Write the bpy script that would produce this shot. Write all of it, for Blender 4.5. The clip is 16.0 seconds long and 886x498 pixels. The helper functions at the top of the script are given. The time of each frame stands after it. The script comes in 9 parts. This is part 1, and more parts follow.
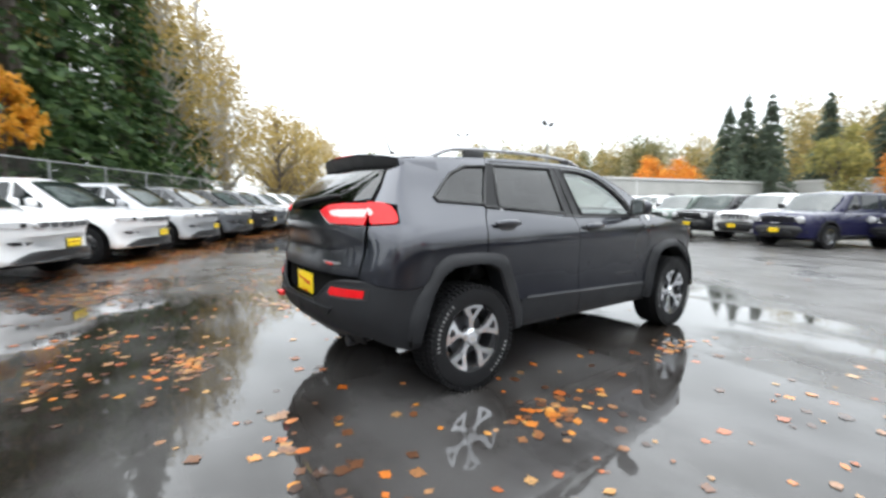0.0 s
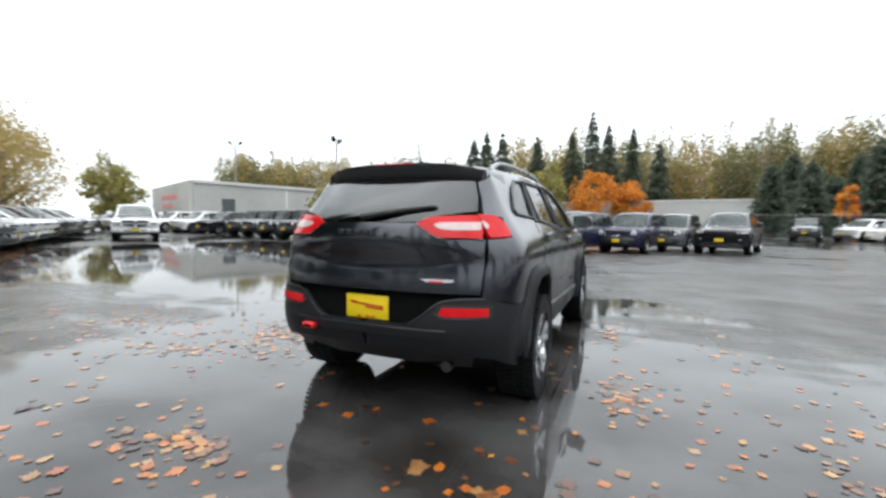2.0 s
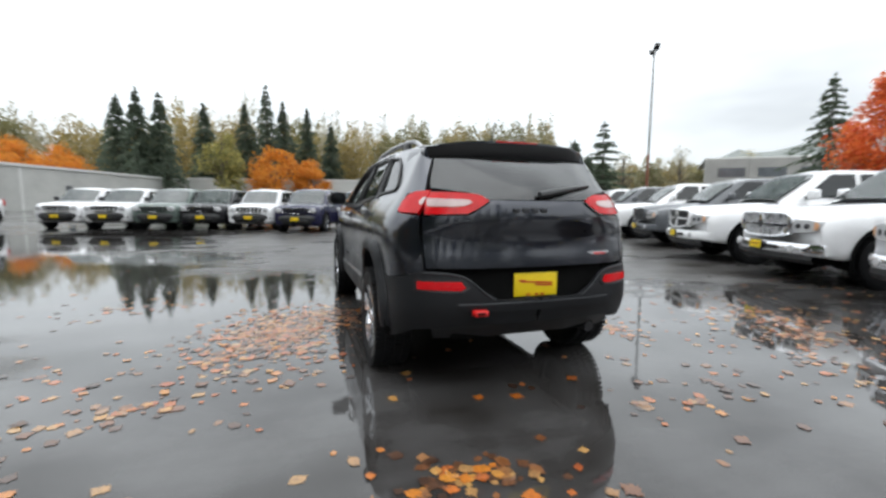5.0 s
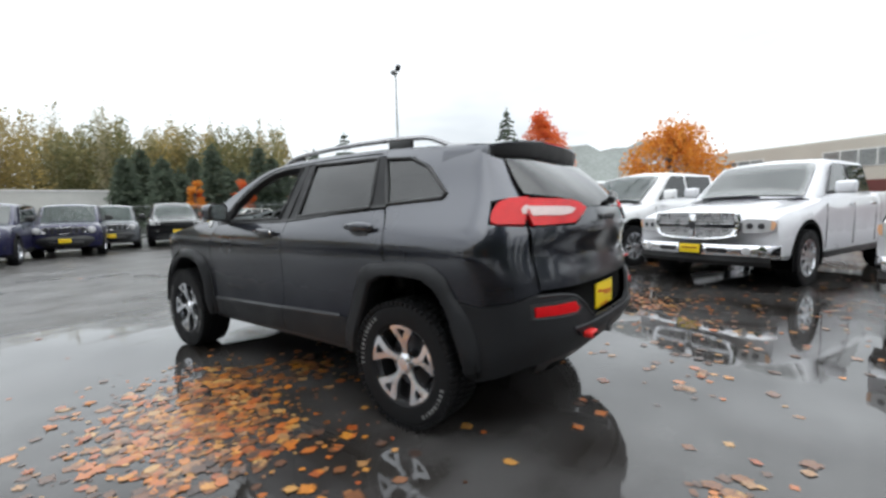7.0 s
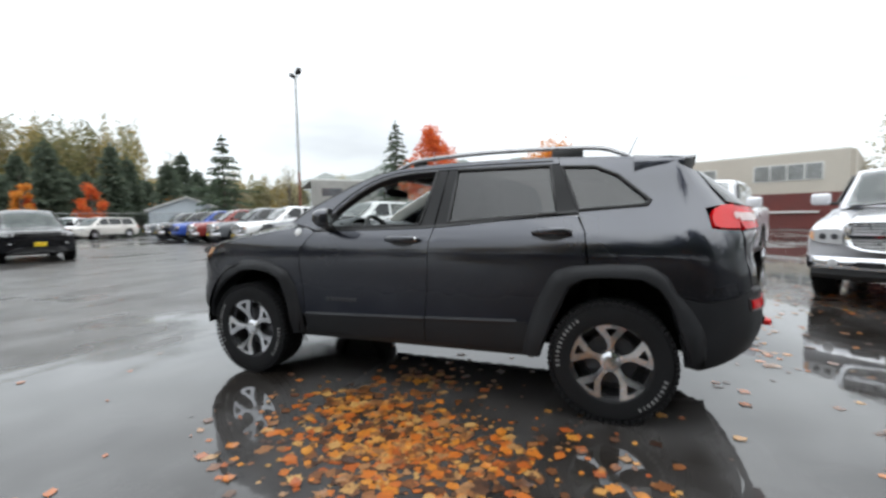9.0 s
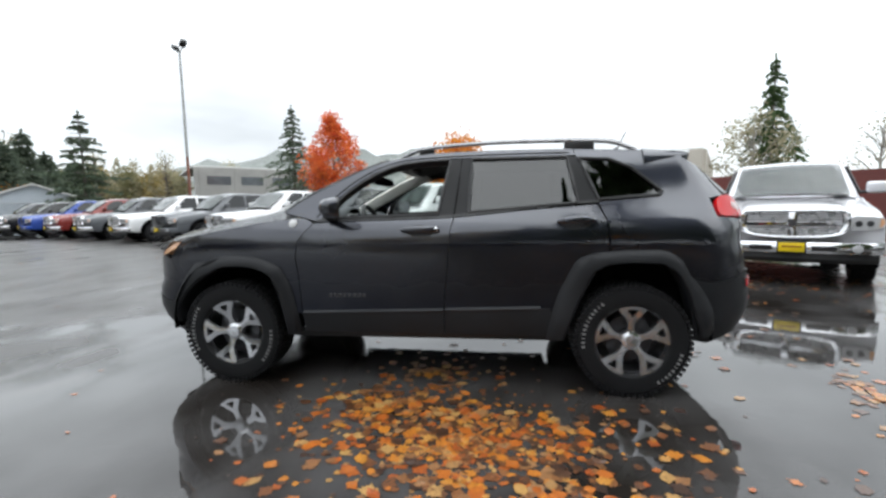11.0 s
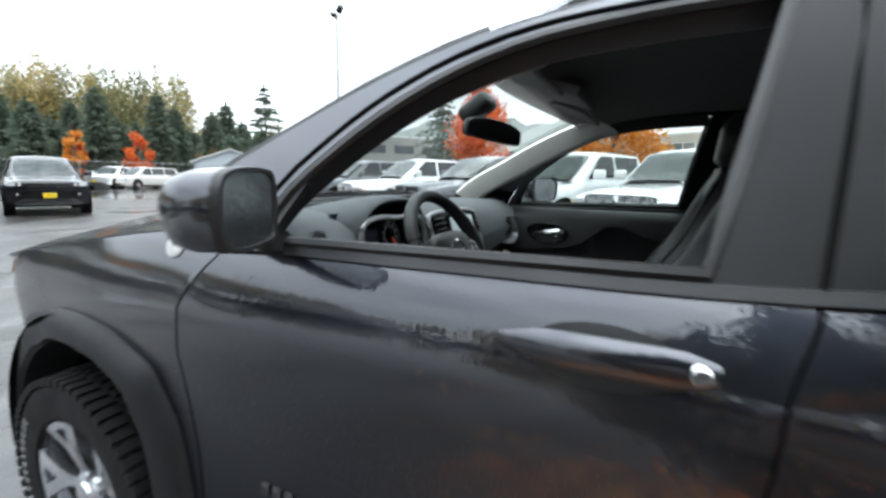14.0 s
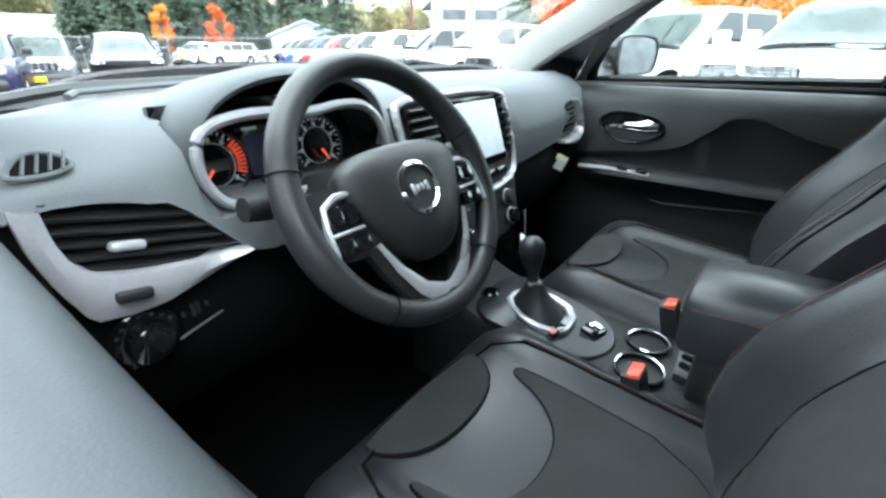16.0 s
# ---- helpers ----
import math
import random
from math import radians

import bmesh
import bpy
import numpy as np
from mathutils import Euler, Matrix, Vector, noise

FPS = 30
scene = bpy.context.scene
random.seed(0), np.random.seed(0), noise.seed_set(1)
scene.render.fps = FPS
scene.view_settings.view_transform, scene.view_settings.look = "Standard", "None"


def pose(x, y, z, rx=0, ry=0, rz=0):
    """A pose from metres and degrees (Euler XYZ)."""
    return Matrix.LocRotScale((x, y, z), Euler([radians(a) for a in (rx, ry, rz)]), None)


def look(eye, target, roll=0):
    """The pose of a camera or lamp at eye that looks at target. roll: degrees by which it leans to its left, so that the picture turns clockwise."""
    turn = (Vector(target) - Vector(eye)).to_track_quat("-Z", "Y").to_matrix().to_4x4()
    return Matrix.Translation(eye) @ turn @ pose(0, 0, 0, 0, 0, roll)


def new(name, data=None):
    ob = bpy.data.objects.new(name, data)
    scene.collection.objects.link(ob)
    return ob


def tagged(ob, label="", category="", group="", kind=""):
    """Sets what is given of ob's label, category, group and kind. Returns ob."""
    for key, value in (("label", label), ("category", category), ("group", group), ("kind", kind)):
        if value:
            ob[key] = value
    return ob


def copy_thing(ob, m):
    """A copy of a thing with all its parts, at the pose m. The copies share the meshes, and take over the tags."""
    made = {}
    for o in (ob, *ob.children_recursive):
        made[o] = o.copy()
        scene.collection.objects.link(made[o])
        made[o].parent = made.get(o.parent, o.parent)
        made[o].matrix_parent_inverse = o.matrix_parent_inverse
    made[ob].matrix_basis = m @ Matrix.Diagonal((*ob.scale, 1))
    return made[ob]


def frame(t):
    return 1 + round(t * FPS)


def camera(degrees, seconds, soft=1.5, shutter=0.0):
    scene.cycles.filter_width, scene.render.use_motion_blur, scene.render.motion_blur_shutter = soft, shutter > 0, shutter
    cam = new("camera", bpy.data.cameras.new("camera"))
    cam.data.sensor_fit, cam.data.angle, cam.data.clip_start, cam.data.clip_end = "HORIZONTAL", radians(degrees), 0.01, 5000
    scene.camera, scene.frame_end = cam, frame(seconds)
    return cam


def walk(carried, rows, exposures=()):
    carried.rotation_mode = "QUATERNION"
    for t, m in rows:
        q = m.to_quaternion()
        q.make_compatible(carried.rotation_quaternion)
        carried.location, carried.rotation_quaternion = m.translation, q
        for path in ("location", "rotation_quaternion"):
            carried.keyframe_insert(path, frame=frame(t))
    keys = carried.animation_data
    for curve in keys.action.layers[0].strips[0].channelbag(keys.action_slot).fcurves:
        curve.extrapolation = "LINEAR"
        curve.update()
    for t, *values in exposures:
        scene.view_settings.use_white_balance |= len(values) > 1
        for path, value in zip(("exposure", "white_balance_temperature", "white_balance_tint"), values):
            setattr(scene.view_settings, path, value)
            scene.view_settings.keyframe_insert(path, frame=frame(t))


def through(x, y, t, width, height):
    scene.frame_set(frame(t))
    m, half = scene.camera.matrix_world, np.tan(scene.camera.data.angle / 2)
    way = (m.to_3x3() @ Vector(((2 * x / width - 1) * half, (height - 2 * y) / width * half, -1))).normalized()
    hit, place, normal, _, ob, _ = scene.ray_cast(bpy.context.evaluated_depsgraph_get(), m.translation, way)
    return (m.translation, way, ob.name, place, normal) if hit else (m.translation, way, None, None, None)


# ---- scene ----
cam = camera(91.1, 16.0, soft=2.8, shutter=0.5)
PATH = [
    (0, (3.078, -3.222, 1.263), (1.479, -2.04, 1.052), 0.3),
    (0.5, (2.708, -3.563, 1.249), (1.305, -2.156, 1.014), 1.2),
    (1, (2.347, -3.962, 1.247), (1.141, -2.379, 1.057), 0.3),
    (1.5, (1.912, -4.192, 1.245), (0.949, -2.449, 1.06), -0.4),
    (2, (1.466, -4.41, 1.227), (0.67, -2.579, 1.097), 0.7),
    (2.5, (1.013, -4.563, 1.224), (0.444, -2.655, 1.039), 1.5),
    (3, (0.521, -4.668, 1.228), (0.109, -2.716, 1.079), 3.0),
    (3.5, (0.012, -4.788, 1.23), (-0.116, -2.801, 1.047), 2.2),
    (4, (-0.501, -4.746, 1.235), (-0.496, -2.752, 1.084), 1.9),
    (4.5, (-0.989, -4.707, 1.22), (-0.691, -2.739, 1.021), 1.1),
    (5, (-1.399, -4.516, 1.2), (-0.766, -2.632, 0.985), 0.5),
    (5.2, (-1.56, -4.414, 1.215), (-0.846, -2.558, 1.001), 2.0),
    (7.3, (-2.75, -2.708, 1.217), (-1.13, -1.55, 1.032), -1.3),
    (7.5, (-2.841, -2.536, 1.23), (-1.23, -1.365, 1.042), 0.1),
    (8, (-3.172, -2.165, 1.221), (-1.47, -1.146, 0.967), -0.2),
    (8.5, (-3.358, -1.742, 1.221), (-1.607, -0.809, 0.965), -1.0),
    (9, (-3.557, -1.37, 1.22), (-1.701, -0.639, 1.076), -1.0),
    (9.2, (-3.612, -1.247, 1.234), (-1.721, -0.626, 1.033), -1.0),
    (11.3, (-3.705, -0.56, 1.224), (-1.733, -0.302, 1.011), -0.7),
    (11.5, (-3.685, -0.56, 1.213), (-1.718, -0.296, 0.964), -0.3),
    (12, (-3.363, -0.567, 1.221), (-1.414, -0.171, 1.013), -0.1),
    (12.5, (-2.89, -0.526, 1.242), (-1.006, 0.103, 1.008), 1.1),
    (13, (-2.373, -0.386, 1.257), (-0.469, 0.189, 1.048), -0.6),
    (13.5, (-1.857, -0.250, 1.273), (-0.078, 0.616, 0.987), -0.2),
    (14, (-1.440, -0.074, 1.287), (0.321, 0.818, 0.964), 1.0),
    (14.5, (-1.116, 0.001, 1.285), (0.544, 1.065, 0.950), 2.6),
    (15, (-0.887, 0.023, 1.285), (0.594, 1.211, 0.658), 2.9),
    (15.5, (-0.812, 0.043, 1.263), (0.636, 1.168, 0.465), 0.3),
    (16, (-0.799, 0.049, 1.256), (0.646, 1.149, 0.418), -0.1),
]
walk(cam, [(t, look(eye, target, roll)) for t, eye, target, roll in PATH], [(0, 0.56, 6450, 6), (1.0, 0.3, 6450, 6), (1.5, 0.15, 6450, 6), (3.0, -0.05, 6450, 6), (4.0, -0.05, 6450, 6), (5.0, -0.15, 6450, 6), (7.5, -0.08, 6450, 6), (12.5, -0.05, 6400, 6), (14.0, 0.55, 6150, 4), (14.5, 0.85, 6000, 2), (15.0, 0.85, 5850, 1), (15.5, 1.45, 5900, 1), (16.0, 2.35, 5930, 2)])

# ---- light: an overcast autumn sky, a soft high sun behind the cloud ----
world = bpy.data.worlds.new("overcast_sky")
scene.world = world
world.use_nodes = True
wn, wl = world.node_tree.nodes, world.node_tree.links
wn.clear()
w_out, w_bg = wn.new("ShaderNodeOutputWorld"), wn.new("ShaderNodeBackground")
w_sky = wn.new("ShaderNodeTexSky")
w_sky.sky_type, w_sky.sun_disc = "NISHITA", False
w_sky.sun_elevation, w_sky.sun_rotation = radians(38), radians(200)
w_coord, w_map, w_noise = wn.new("ShaderNodeTexCoord"), wn.new("ShaderNodeMapping"), wn.new("ShaderNodeTexNoise")
w_map.inputs["Scale"].default_value = (1.6, 1.6, 5.0)
w_noise.inputs["Scale"].default_value, w_noise.inputs["Detail"].default_value = 1.1, 4.0
w_ramp = wn.new("ShaderNodeValToRGB")
w_ramp.color_ramp.elements[0].position, w_ramp.color_ramp.elements[1].position = 0.33, 0.56
w_ramp.color_ramp.elements[0].color, w_ramp.color_ramp.elements[1].color = (4.5, 4.6, 4.85, 1), (6.4, 6.55, 6.85, 1)
# an overcast sky is about three times as bright overhead as at the horizon
w_sep, w_up, w_lift = wn.new("ShaderNodeSeparateXYZ"), wn.new("ShaderNodeMapRange"), wn.new("ShaderNodeVectorMath")
for w_key, w_val in (("From Min", 0.15), ("From Max", 1.0), ("To Min", 1.0), ("To Max", 2.6)):
    w_up.inputs[w_key].default_value = w_val
w_lift.operation = "SCALE"
wl.new(w_coord.outputs["Generated"], w_sep.inputs["Vector"])
wl.new(w_sep.outputs["Z"], w_up.inputs["Value"])
wl.new(w_ramp.outputs["Color"], w_lift.inputs[0])
wl.new(w_up.outputs["Result"], w_lift.inputs["Scale"])
w_mix = wn.new("ShaderNodeMixRGB")
w_mix.inputs[0].default_value = 0.93
wl.new(w_coord.outputs["Generated"], w_map.inputs["Vector"])
wl.new(w_map.outputs["Vector"], w_noise.inputs["Vector"])
wl.new(w_noise.outputs["Fac"], w_ramp.inputs["Fac"])
wl.new(w_sky.outputs["Color"], w_mix.inputs[1])
wl.new(w_lift.outputs["Vector"], w_mix.inputs[2])
wl.new(w_mix.outputs["Color"], w_bg.inputs["Color"])
w_bg.inputs["Strength"].default_value = 0.2
wl.new(w_bg.outputs["Background"], w_out.inputs["Surface"])
sun_data = bpy.data.lights.new("sun", "SUN")
sun_data.energy, sun_data.angle, sun_data.color = 0.8, radians(80), (1.0, 0.98, 0.95)
sun = new("sun", sun_data)
sun.matrix_world = look((0, 0, 30), (6, 12, 0))


# ---- geometry helpers ----
def curve(xs, ys):
    """A smooth function through the given stations."""
    xs, ys = np.array(xs, float), np.array(ys, float)
    d = np.diff(ys) / np.diff(xs)
    m = np.zeros(len(xs))
    m[0], m[-1] = d[0], d[-1]
    for i in range(1, len(xs) - 1):
        m[i] = 0 if d[i - 1] * d[i] <= 0 else 2 * d[i - 1] * d[i] / (d[i - 1] + d[i])

    def at(x):
        x = min(max(x, xs[0]), xs[-1])
        i = min(int(np.searchsorted(xs, x, "right")) - 1, len(xs) - 2)
        h = xs[i + 1] - xs[i]
        t = (x - xs[i]) / h
        return float(ys[i] * (1 + 2 * t) * (1 - t) ** 2 + h * m[i] * t * (1 - t) ** 2 + ys[i + 1] * t * t * (3 - 2 * t) + h * m[i + 1] * t * t * (t - 1))

    return at


def smoothstep(a, b, x):
    t = min(max((x - a) / (b - a), 0), 1)
    return t * t * (3 - 2 * t)


def resample(pts, n):
    """n points at even steps along an open polyline."""
    pts = [Vector(p) for p in pts]
    d = [0]
    for a, b in zip(pts, pts[1:]):
        d.append(d[-1] + (b - a).length)
    out = []
    for k in range(n):
        s = d[-1] * k / (n - 1)
        i = max(j for j in range(len(pts) - 1) if d[j] <= s + 1e-9)
        f = (s - d[i]) / max(d[i + 1] - d[i], 1e-9)
        out.append(pts[i].lerp(pts[i + 1], min(f, 1)))
    return out


def rounded(pts, n=4):
    """A closed polyline with its corners cut to arcs, by repeated corner cutting."""
    pts = [Vector(p) for p in pts]
    for _ in range(n):
        out = []
        for a, b in zip(pts, pts[1:] + pts[:1]):
            out += [a.lerp(b, 0.25), a.lerp(b, 0.75)]
        pts = out
    return pts


def add_loft(bm, rings, closed=True, cap=True):
    rows = [[bm.verts.new(p) for p in ring] for ring in rings]
    n = len(rows[0])
    for a, b in zip(rows, rows[1:]):
        for i in range(n if closed else n - 1):
            j = (i + 1) % n
            bm.faces.new((a[i], a[j], b[j], b[i]))
    if cap and closed:
        bm.faces.new(rows[0][::-1])
        bm.faces.new(rows[-1])
    return bm


def add_box(bm, centre, size, m=None, bevel=0.0, seg=2):
    made = bmesh.ops.create_cube(bm, size=1.0, matrix=Matrix.Translation(centre) @ (m or Matrix()) @ Matrix.Diagonal((*size, 1)))
    if bevel:
        edges = list({e for v in made["verts"] for e in v.link_edges})
        bmesh.ops.bevel(bm, geom=edges, offset=bevel, segments=seg, affect="EDGES", profile=0.5)
    return bm


def add_tube(bm, pts, r, n=8, cap=True):
    pts = [Vector(p) for p in pts]
    rings = []
    up = Vector((0, 0, 1))
    for i, p in enumerate(pts):
        d = (pts[min(i + 1, len(pts) - 1)] - pts[max(i - 1, 0)]).normalized()
        a = d.cross(up if abs(d.z) < 0.95 else Vector((1, 0, 0))).normalized()
        b = a.cross(d)
        rr = r[i] if isinstance(r, (list, tuple)) else r
        rings.append([p + (a * math.cos(t) + b * math.sin(t)) * rr for t in (2 * math.pi * k / n for k in range(n))])
    return add_loft(bm, rings, True, cap)


def add_lathe(bm, profile, m=None, n=32, a0=0.0, a1=360.0):
    """Turns a profile of (radius, height) round the local x axis."""
    m = m or Matrix()
    full = abs(a1 - a0) >= 360
    k = n if full else n + 1
    rows = []
    for r, h in profile:
        rows.append([bm.verts.new(m @ Vector((h, r * math.cos(t), r * math.sin(t)))) for t in (radians(a0 + (a1 - a0) * i / n) for i in range(k))])
    for a, b in zip(rows, rows[1:]):
        for i in range(k if full else k - 1):
            j = (i + 1) % k
            bm.faces.new((a[i], a[j], b[j], b[i]))
    return bm


def add_prism(bm, pts, vec):
    """A polygon pushed along a vector."""
    a = [bm.verts.new(p) for p in pts]
    b = [bm.verts.new(Vector(p) + Vector(vec)) for p in pts]
    bm.faces.new(a[::-1])
    bm.faces.new(b)
    for i in range(len(a)):
        j = (i + 1) % len(a)
        bm.faces.new((a[i], a[j], b[j], b[i]))
    return bm


def mesh_of(name, bm, sharp=38, smooth=True):
    bmesh.ops.recalc_face_normals(bm, faces=bm.faces[:])
    me = bpy.data.meshes.new(name)
    bm.to_mesh(me)
    bm.free()
    if smooth:
        me.polygons.foreach_set("use_smooth", [True] * len(me.polygons))
        me.set_sharp_from_angle(angle=radians(sharp))
    return me


def part(name, bm, material, parent, label="", sharp=38, smooth=True):
    me = mesh_of(name, bm, sharp, smooth)
    me.materials.append(material)
    ob = new(name, me)
    ob.parent = parent
    if label:
        tagged(ob, label)
    return ob


def thing(name, label, category, group="", m=None):
    ob = new(name)
    ob.empty_display_size = 0.2
    tagged(ob, label, category, group)
    if m:
        ob.matrix_basis = m
    return ob


def solo(name, bm, material, label, category="", kind="", group="", sharp=38, smooth=True):
    me = mesh_of(name, bm, sharp, smooth)
    me.materials.append(material)
    return tagged(new(name, me), label, category, group, kind)


def put_mesh(name, me, material, parent, m=None, label=""):
    if not me.materials:
        me.materials.append(material)
    ob = new(name, me)
    ob.parent = parent
    if m:
        ob.matrix_basis = m
    if label:
        tagged(ob, label)
    return ob


# ---- materials ----
def mat(name, col, rough=0.5, metal=0.0, var=0.12, scale=6.0, fine=90.0, bump=0.0, coat=0.0, rvar=0.08, spec=0.5, tint=False, col2=None, speck=0.0):
    """A surface with colour and gloss that vary at two scales; tint: takes its colour from the object."""
    m = bpy.data.materials.new(name)
    m.use_nodes = True
    n, l = m.node_tree.nodes, m.node_tree.links
    p = n["Principled BSDF"]
    co = n.new("ShaderNodeTexCoord")
    big, small = n.new("ShaderNodeTexNoise"), n.new("ShaderNodeTexNoise")
    big.inputs["Scale"].default_value, big.inputs["Detail"].default_value = scale, 4
    small.inputs["Scale"].default_value, small.inputs["Detail"].default_value = fine, 2
    l.new(co.outputs["Object"], big.inputs["Vector"])
    l.new(co.outputs["Object"], small.inputs["Vector"])
    add = n.new("ShaderNodeMath")
    add.operation = "ADD"
    l.new(big.outputs["Fac"], add.inputs[0])
    l.new(small.outputs["Fac"], add.inputs[1])
    ra = n.new("ShaderNodeMapRange")
    ra.inputs["From Min"].default_value, ra.inputs["From Max"].default_value = 0.7, 1.3
    ra.inputs["To Min"].default_value, ra.inputs["To Max"].default_value = 1 - var, 1 + var
    l.new(add.outputs[0], ra.inputs["Value"])
    mul = n.new("ShaderNodeVectorMath")
    mul.operation = "SCALE"
    if tint:
        info = n.new("ShaderNodeObjectInfo")
        l.new(info.outputs["Color"], mul.inputs[0])
    elif col2:
        mixer = n.new("ShaderNodeMixRGB")
        mixer.inputs[1].default_value, mixer.inputs[2].default_value = (*col, 1), (*col2, 1)
        rm = n.new("ShaderNodeMapRange")
        rm.inputs["From Min"].default_value, rm.inputs["From Max"].default_value = 0.4, 0.6
        l.new(big.outputs["Fac"], rm.inputs["Value"])
        l.new(rm.outputs["Result"], mixer.inputs[0])
        l.new(mixer.outputs["Color"], mul.inputs[0])
    else:
        mul.inputs[0].default_value = col
    l.new(ra.outputs["Result"], mul.inputs["Scale"])
    l.new(mul.outputs["Vector"], p.inputs["Base Color"])
    rr = n.new("ShaderNodeMapRange")
    rr.inputs["From Min"].default_value, rr.inputs["From Max"].default_value = 0.35, 0.65
    rr.inputs["To Min"].default_value, rr.inputs["To Max"].default_value = max(rough - rvar, 0.01), min(rough + rvar, 1)
    l.new(big.outputs["Fac"], rr.inputs["Value"])
    l.new(rr.outputs["Result"], p.inputs["Roughness"])
    p.inputs["Metallic"].default_value = metal
    p.inputs["Specular IOR Level"].default_value = spec
    p.inputs["Coat Weight"].default_value, p.inputs["Coat Roughness"].default_value = coat, 0.04
    if bump:
        b = n.new("ShaderNodeBump")
        b.inputs["Strength"].default_value, b.inputs["Distance"].default_value = bump, 0.004
        l.new(small.outputs["Fac"], b.inputs["Height"])
        l.new(b.outputs["Normal"], p.inputs["Normal"])
    return m


def glass_mat(name, tint_col, clear=0.75, rough=0.01, gloss=0.05):
    """Thin car glass: a mirror-like gloss by angle over a tinted see-through sheet."""
    m = bpy.data.materials.new(name)
    m.use_nodes = True
    n, l = m.node_tree.nodes, m.node_tree.links
    n.remove(n["Principled BSDF"])
    t, g, mx, fr = n.new("ShaderNodeBsdfTransparent"), n.new("ShaderNodeBsdfGlossy"), n.new("ShaderNodeMixShader"), n.new("ShaderNodeLayerWeight")
    pw, sc = n.new("ShaderNodeMath"), n.new("ShaderNodeMath")
    pw.operation, sc.operation = "POWER", "MULTIPLY_ADD"
    pw.inputs[1].default_value, sc.inputs[1].default_value, sc.inputs[2].default_value = 4.0, 0.92, gloss
    t.inputs["Color"].default_value = (*[c * clear for c in tint_col], 1)
    g.inputs["Roughness"].default_value = rough
    l.new(fr.outputs["Facing"], pw.inputs[0])
    l.new(pw.outputs[0], sc.inputs[0])
    l.new(sc.outputs[0], mx.inputs[0])
    l.new(t.outputs[0], mx.inputs[1])
    l.new(g.outputs[0], mx.inputs[2])
    l.new(mx.outputs[0], n["Material Output"].inputs["Surface"])
    return m


def glow_mat(name, col, strength):
    m = bpy.data.materials.new(name)
    m.use_nodes = True
    p = m.node_tree.nodes["Principled BSDF"]
    p.inputs["Base Color"].default_value = (*col, 1)
    p.inputs["Emission Color"].default_value, p.inputs["Emission Strength"].default_value = (*col, 1), strength
    return m


def paint_mat(name, col, tint=False, flake=0.0, coat=1.5):
    """Clear-coated car paint: a deep, dull base under a mirror-smooth coat."""
    m = mat(name, col, 0.31, flake, 0.06, 2.0, 260.0, 0, 1.0, 0.04, spec=0.12, tint=tint)
    p = m.node_tree.nodes["Principled BSDF"]
    p.inputs["Coat IOR"].default_value = coat
    # rain beads dull the coat in small spots
    n, l = m.node_tree.nodes, m.node_tree.links
    co, vo, rg = n.new("ShaderNodeTexCoord"), n.new("ShaderNodeTexVoronoi"), n.new("ShaderNodeMapRange")
    vo.inputs["Scale"].default_value = 120.0
    l.new(co.outputs["Object"], vo.inputs["Vector"])
    for k, val in (("From Min", 0.12), ("From Max", 0.3), ("To Min", 0.22), ("To Max", 0.025)):
        rg.inputs[k].default_value = val
    l.new(vo.outputs["Distance"], rg.inputs["Value"])
    # lower-panel darkening is put into the coat: thinner and rougher towards the ground
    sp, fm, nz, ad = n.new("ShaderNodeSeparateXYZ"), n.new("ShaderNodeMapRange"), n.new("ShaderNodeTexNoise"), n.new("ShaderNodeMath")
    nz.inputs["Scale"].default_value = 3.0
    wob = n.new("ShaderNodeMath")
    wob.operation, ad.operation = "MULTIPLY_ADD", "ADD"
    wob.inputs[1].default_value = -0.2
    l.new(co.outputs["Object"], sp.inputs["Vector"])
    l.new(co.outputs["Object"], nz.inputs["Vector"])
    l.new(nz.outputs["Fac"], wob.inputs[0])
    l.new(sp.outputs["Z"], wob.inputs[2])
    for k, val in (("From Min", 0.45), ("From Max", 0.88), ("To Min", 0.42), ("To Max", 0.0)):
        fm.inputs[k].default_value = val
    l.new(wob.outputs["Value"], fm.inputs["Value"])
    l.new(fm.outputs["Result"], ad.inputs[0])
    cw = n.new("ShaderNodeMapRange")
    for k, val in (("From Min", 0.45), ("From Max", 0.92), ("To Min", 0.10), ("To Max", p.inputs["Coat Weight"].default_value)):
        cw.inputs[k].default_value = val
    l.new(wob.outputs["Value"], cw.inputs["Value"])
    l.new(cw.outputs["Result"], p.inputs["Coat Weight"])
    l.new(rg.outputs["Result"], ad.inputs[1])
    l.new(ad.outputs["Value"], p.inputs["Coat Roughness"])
    bead = n.new("ShaderNodeBump")
    bead.inputs["Distance"].default_value, bead.inputs["Strength"].default_value = 0.0004, 0.3
    l.new(vo.outputs["Distance"], bead.inputs["Height"])
    l.new(bead.outputs["Normal"], p.inputs["Coat Normal"])
    return m


